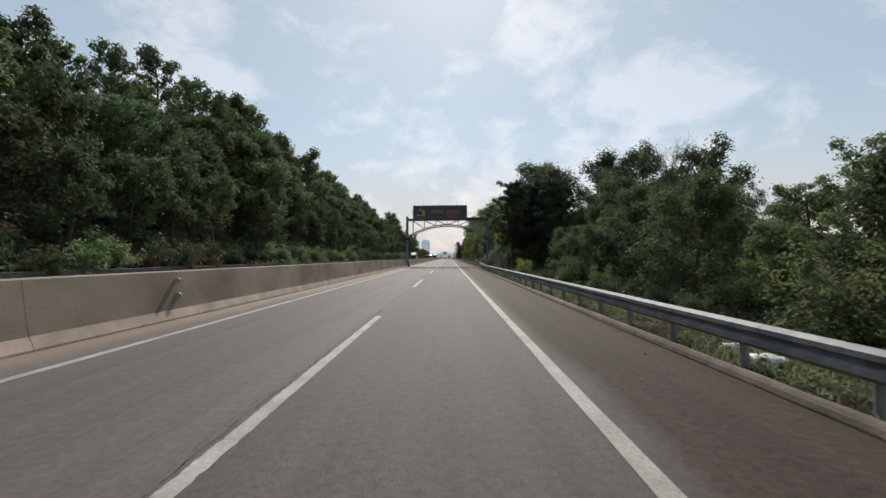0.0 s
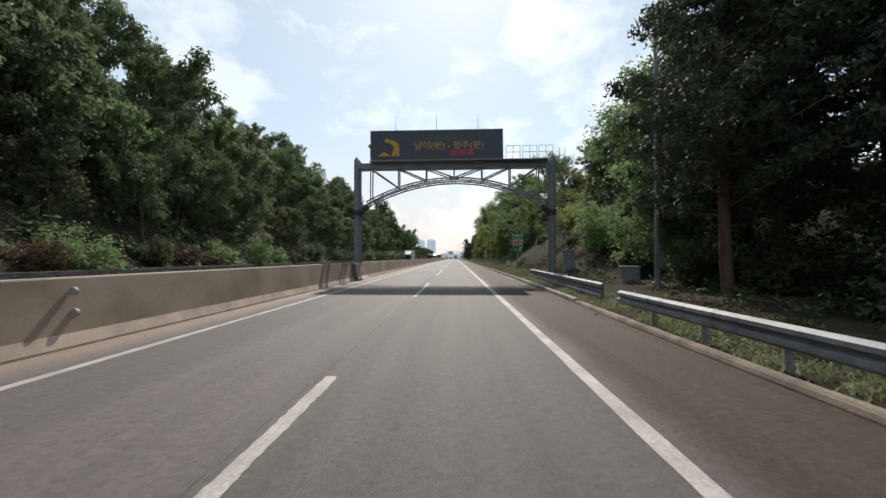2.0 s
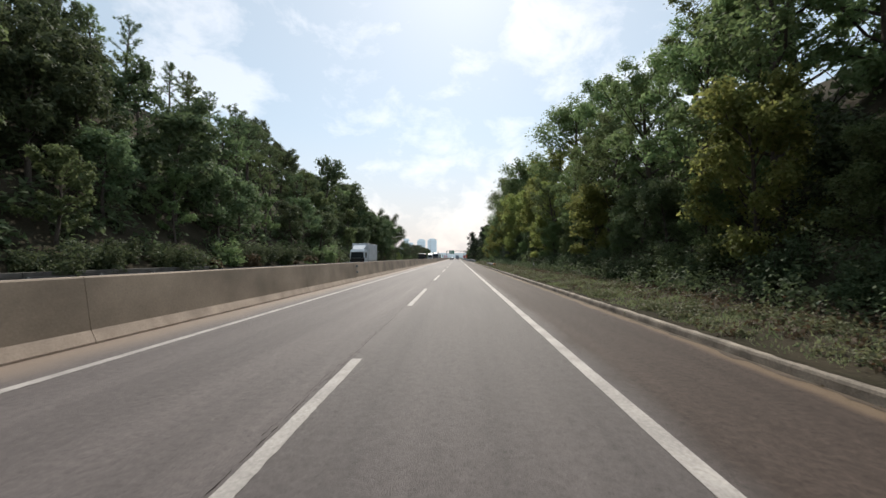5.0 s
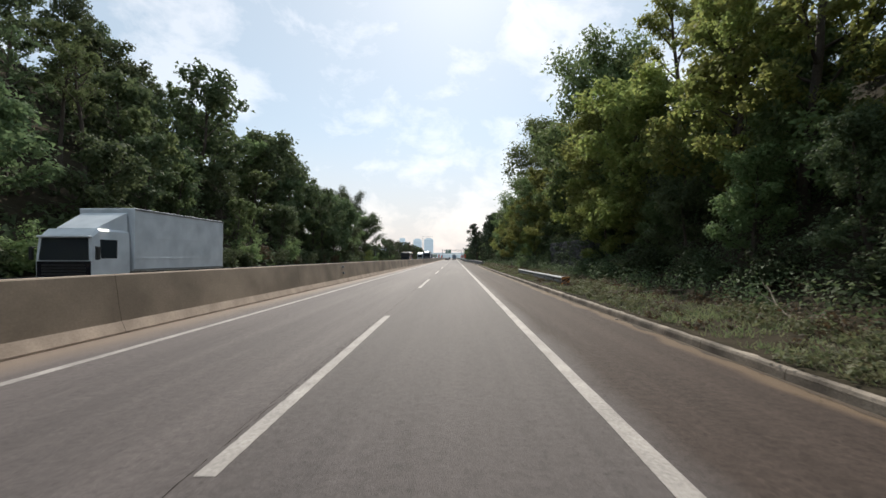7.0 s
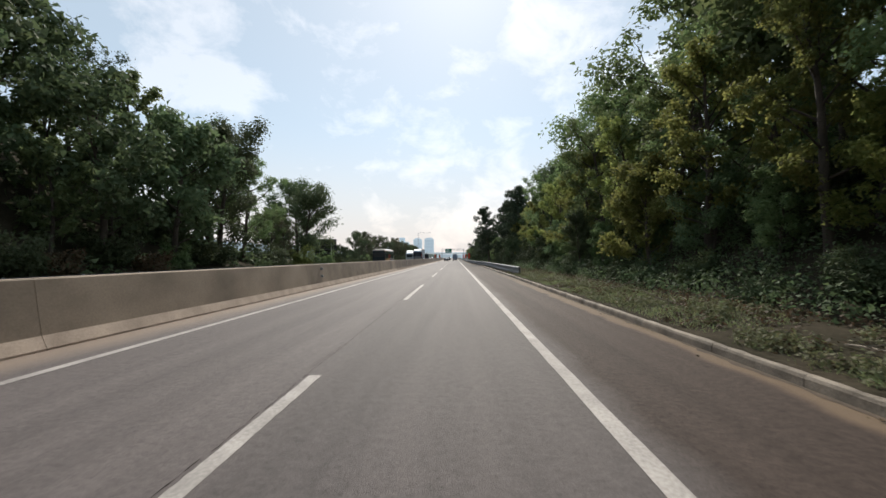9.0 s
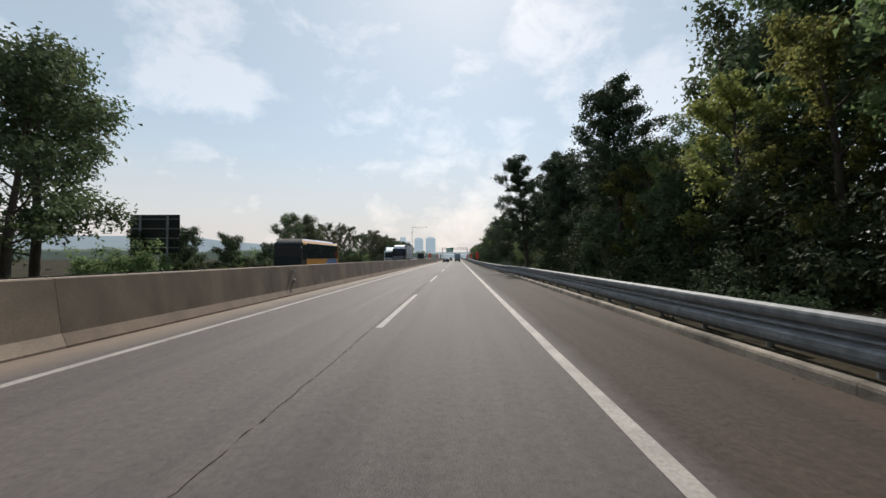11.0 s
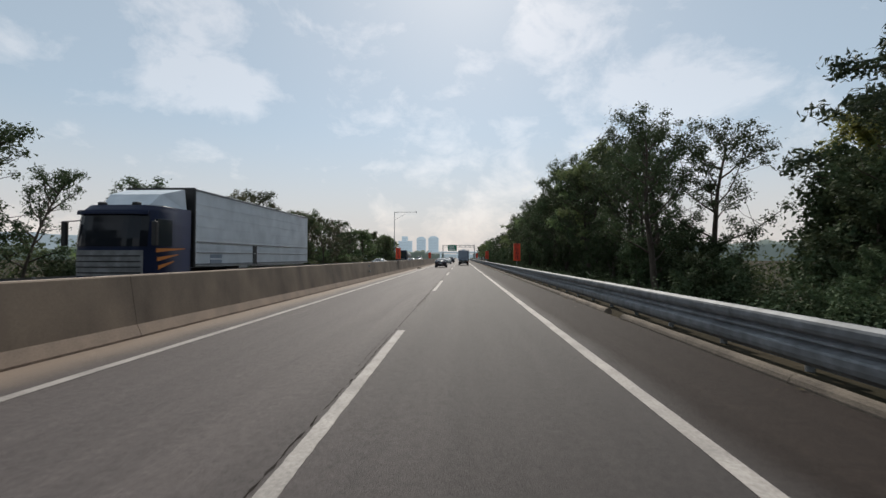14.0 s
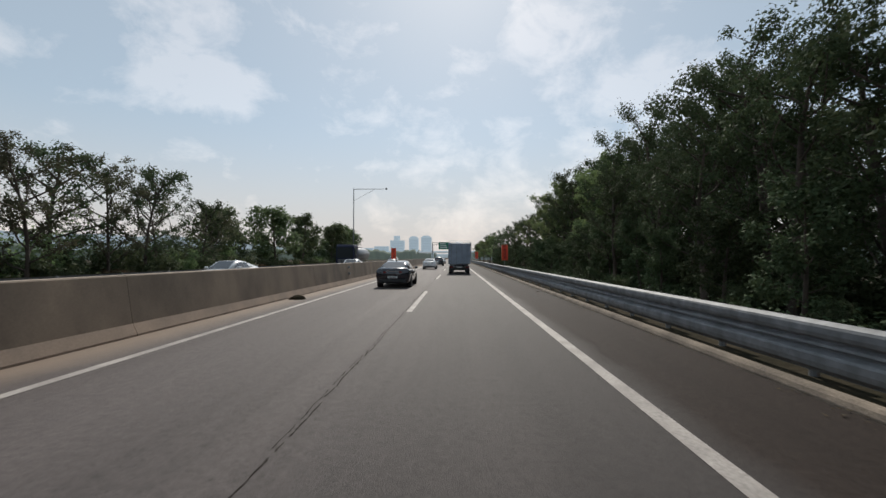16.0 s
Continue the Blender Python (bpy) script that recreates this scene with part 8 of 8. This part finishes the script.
def opposite_trucks():
    # articulated lorry, dark blue cab, white ribbed body
    root = thing("lorry", pose(-9.3, 350.5, 0, 0, 0, 180), "dark blue lorry with long white ribbed cargo body", "lorry")
    cargo_box(root, 1.25, 0, 11.3, 1.32, 4.1, BOX_WHITE, 7)
    bm = B()
    box(bm, -1.26, 1.26, 11.3, 11.4, 1.3, 4.12, 0.02)
    part("front_edge", bm, BLACK, root, "dark front edge of the cargo body")
    for sx in (1, -1):
        for z, hgt in ((2.18, 0.05), (1.80, 0.035)):
            bm = B()
            box(bm, min(sx * 1.25, sx * 1.285), max(sx * 1.25, sx * 1.285), 0.05, 11.25, z, z + hgt, 0.006)
            part("side_rail", bm, STEEL_NEW, root, "bright rail along the cargo side")
        bm = B()
        box(bm, min(sx * 1.25, sx * 1.278), max(sx * 1.25, sx * 1.278), 6.7, 7.05, 1.34, 2.15, 0.006)
        part("side_post", bm, BLACK, root)
        bm = B()
        box(bm, min(sx * 1.25, sx * 1.262), max(sx * 1.25, sx * 1.262), 9.6, 10.4, 1.4, 1.76, 0.004)
        part("side_plate", bm, BOX_GREY, root, "grey plate on the lower cargo side")
        bm = B()
        box(bm, min(sx * 1.18, sx * 1.21), max(sx * 1.18, sx * 1.21), 3.6, 9.2, 0.5, 1.2, 0.01)
        part("side_skirt", bm, BLACK, root)
    chassis(root, 1.22, 0.1, 13.2, (1.4, 2.7, 10.2, 12.4), 0.5)
    rear_fittings(root, 1.15, -0.02)
    tractor_cab(root, 1.24, 11.55, 13.75)
    # white box truck in the far lane
    root = thing("box_truck", pose(-12.7, 187.0, 0, 0, 0, 180), "white box truck with plain white cargo body on the opposite carriageway", "truck")
    cargo_box(root, 1.2, 0, 7.0, 1.05, 3.72, BOX_WHITE, 3)
    chassis(root, 1.15, 0.1, 8.8, (1.5, 7.9), 0.46)
    rear_fittings(root, 1.1, -0.02)
    # white cab; its navy front panel stands in for shade
    truck_cab(root, 1.12, 7.15, 9.0, 2.75, BOX_WHITE, mask=PAINT_NAVY)
    # second lorry behind
    root = thing("lorry", pose(-12.7, 359.0, 0, 0, 0, 180), "white lorry with a red panel on its cargo side", "lorry")
    cargo_box(root, 1.25, 0, 9.0, 1.1, 3.85, BOX_WHITE, 4, stripe=LED_RED)
    chassis(root, 1.2, 0.1, 11.2, (1.4, 2.7, 8.2, 10.2), 0.5)
    rear_fittings(root, 1.15, -0.02)
    truck_cab(root, 1.22, 9.2, 11.4, 3.05, BOX_WHITE)
    # tank lorry
    root = thing("tank_lorry", pose(-12.7, 436.5, 0, 0, 0, 180), "tank lorry with dark cab and steel tank on the opposite carriageway", "lorry")
    bm = B()
    secs = []
    for y, k in ((0.0, 0.55), (0.12, 0.9), (0.3, 1.0), (7.4, 1.0), (7.6, 0.9), (7.7, 0.55)):
        secs.append([(1.15 * k * math.cos(2 * math.pi * i / 20), y, 2.05 + 0.95 * k * math.sin(2 * math.pi * i / 20)) for i in range(20)])
    loft(bm, secs)
    part("tank", bm, TANK, root, smooth=True)
    for y in (1.6, 3.8, 6.0):
        bm = B()
        rod(bm, (0, y, 2.95), (0, y, 3.12), 0.28, n=14)
        part("hatch", bm, STEEL, root)
    chassis(root, 1.2, 0.1, 10.4, (1.3, 2.6, 8.2, 9.6), 0.5)
    rear_fittings(root, 1.1, -0.02)
    truck_cab(root, 1.22, 8.3, 10.6, 3.3, PAINT_BLUE, deflector=False)


opposite_trucks()


def coach():
    root = thing("coach", pose(-12.75, 303.4, 0, 0, 0, 180), "orange coach with dark window band and blue rear flank", "bus")
    w, L, h = 1.22, 11.8, 3.15
    ring = lambda y, k, zt, z0=0.35: [(-w * k, y, z0), (w * k, y, z0), (w * k, y, 1.6), (w * k * 0.98, y, zt - 0.28), (w * k * 0.86, y, zt), (-w * k * 0.86, y, zt), (-w * k * 0.98, y, zt - 0.28), (-w * k, y, 1.6)]
    bm = B()
    loft(bm, [ring(0, 0.95, h - 0.12), ring(0.25, 1.0, h), ring(L - 0.5, 1.0, h)])
    part("body", bm, BUS_ORANGE, root)
    bm = B()
    loft(bm, [ring(L - 0.5, 1.0, h), ring(L - 0.1, 0.98, h - 0.2), ring(L, 0.94, h - 0.6)])
    part("front_cap", bm, BLACK, root, "black front of the coach")
    bm = B()
    loft(bm, [[(-w * 0.8, y, h - 0.02), (w * 0.8, y, h - 0.02), (w * 0.7, y, h + 0.14), (-w * 0.7, y, h + 0.14)] for y in (1.5, L - 1.2)])
    part("roof_fairing", bm, BOX_WHITE, root)
    for sx in (1, -1):
        a, b = min(sx * w * 0.97, sx * (w + 0.012)), max(sx * w * 0.97, sx * (w + 0.012))
        n = 8
        for i in range(n):
            bm = B()
            y = 0.5 + (L - 1.9) * i / n
            box(bm, a, b, y + 0.008, y + (L - 1.9) / n - 0.008, 1.52, 2.9, 0.004)
            part("side_window", bm, GLASS, root)
        bm = B()
        q = [(sx * (w + 0.012), 0.5, 0.45), (sx * (w + 0.012), 6.0, 0.45), (sx * (w + 0.012), 4.0, 1.5), (sx * (w + 0.012), 0.9, 1.5)]
        panel4(bm, *(q if sx > 0 else q[::-1]), 0.0, 0.004)
        part("side_panel", bm, BUS_BLUE, root, "blue rear flank panel")
        bm = B()
        box(bm, a, b, L - 1.35, L - 0.45, 0.5, 2.75, 0.004)
        part("door", bm, GLASS, root)
        bm = B()
        for i in range(3):
            box(bm, min(sx * w, sx * (w + 0.008)), max(sx * w, sx * (w + 0.008)), 4.2 + 1.9 * i, 5.9 + 1.9 * i, 0.55, 1.35)
        part("luggage_flap", bm, BUS_ORANGE, root)
        for y in (2.6, 9.3):
            wheel(root, sx * (w - 0.16), y, 0.48, 0.30, sx, STEEL_DULL)
        bm = B()
        rod(bm, (sx * w * 0.9, L - 0.1, 2.7), (sx * (w + 0.15), L + 0.3, 2.4), 0.03, n=6)
        box(bm, sx * (w + 0.15) - 0.08, sx * (w + 0.15) + 0.08, L + 0.24, L + 0.36, 1.95, 2.4, 0.03)
        part("mirror", bm, BLACK, root)
        bm = B()
        box(bm, sx * 0.8 - 0.22, sx * 0.8 + 0.22, L - 0.02, L + 0.04, 0.7, 0.9, 0.03)
        part("headlight", bm, LAMP_CLEAR, root)
    bm = B()
    q = [(-w * 0.93, L + 0.005, 0.95), (w * 0.93, L + 0.005, 0.95), (w * 0.92, L - 0.06, 2.85), (-w * 0.92, L - 0.06, 2.85)]
    panel4(bm, *q[::-1], 0.03, 0.02)
    part("windscreen", bm, GLASS, root)
    bm = B()
    loft(bm, [[(-w * 0.985, L - 0.42, 0.9), (w * 0.985, L - 0.42, 0.9), (w * 0.97, L - 0.42, 2.93), (-w * 0.97, L - 0.42, 2.93)], [(-w * 0.985, L - 0.04, 0.9), (w * 0.985, L - 0.04, 0.9), (w * 0.975, L - 0.10, 2.9), (-w * 0.975, L - 0.10, 2.9)], [(-w * 0.94, L + 0.012, 0.9), (w * 0.94, L + 0.012, 0.9), (w * 0.93, L - 0.02, 2.84), (-w * 0.93, L - 0.02, 2.84)]])
    part("front_mask", bm, GLASS, root)
    bm = B()
    box(bm, -0.8, 0.8, 4.2, 7.4, h, h + 0.16, 0.05)
    part("roof_unit", bm, BOX_WHITE, root)
    bm = B()
    box(bm, -w * 0.8, w * 0.8, -0.02, 0.02, 1.7, 2.7, 0.01)
    part("rear_window", bm, GLASS, root)


coach()
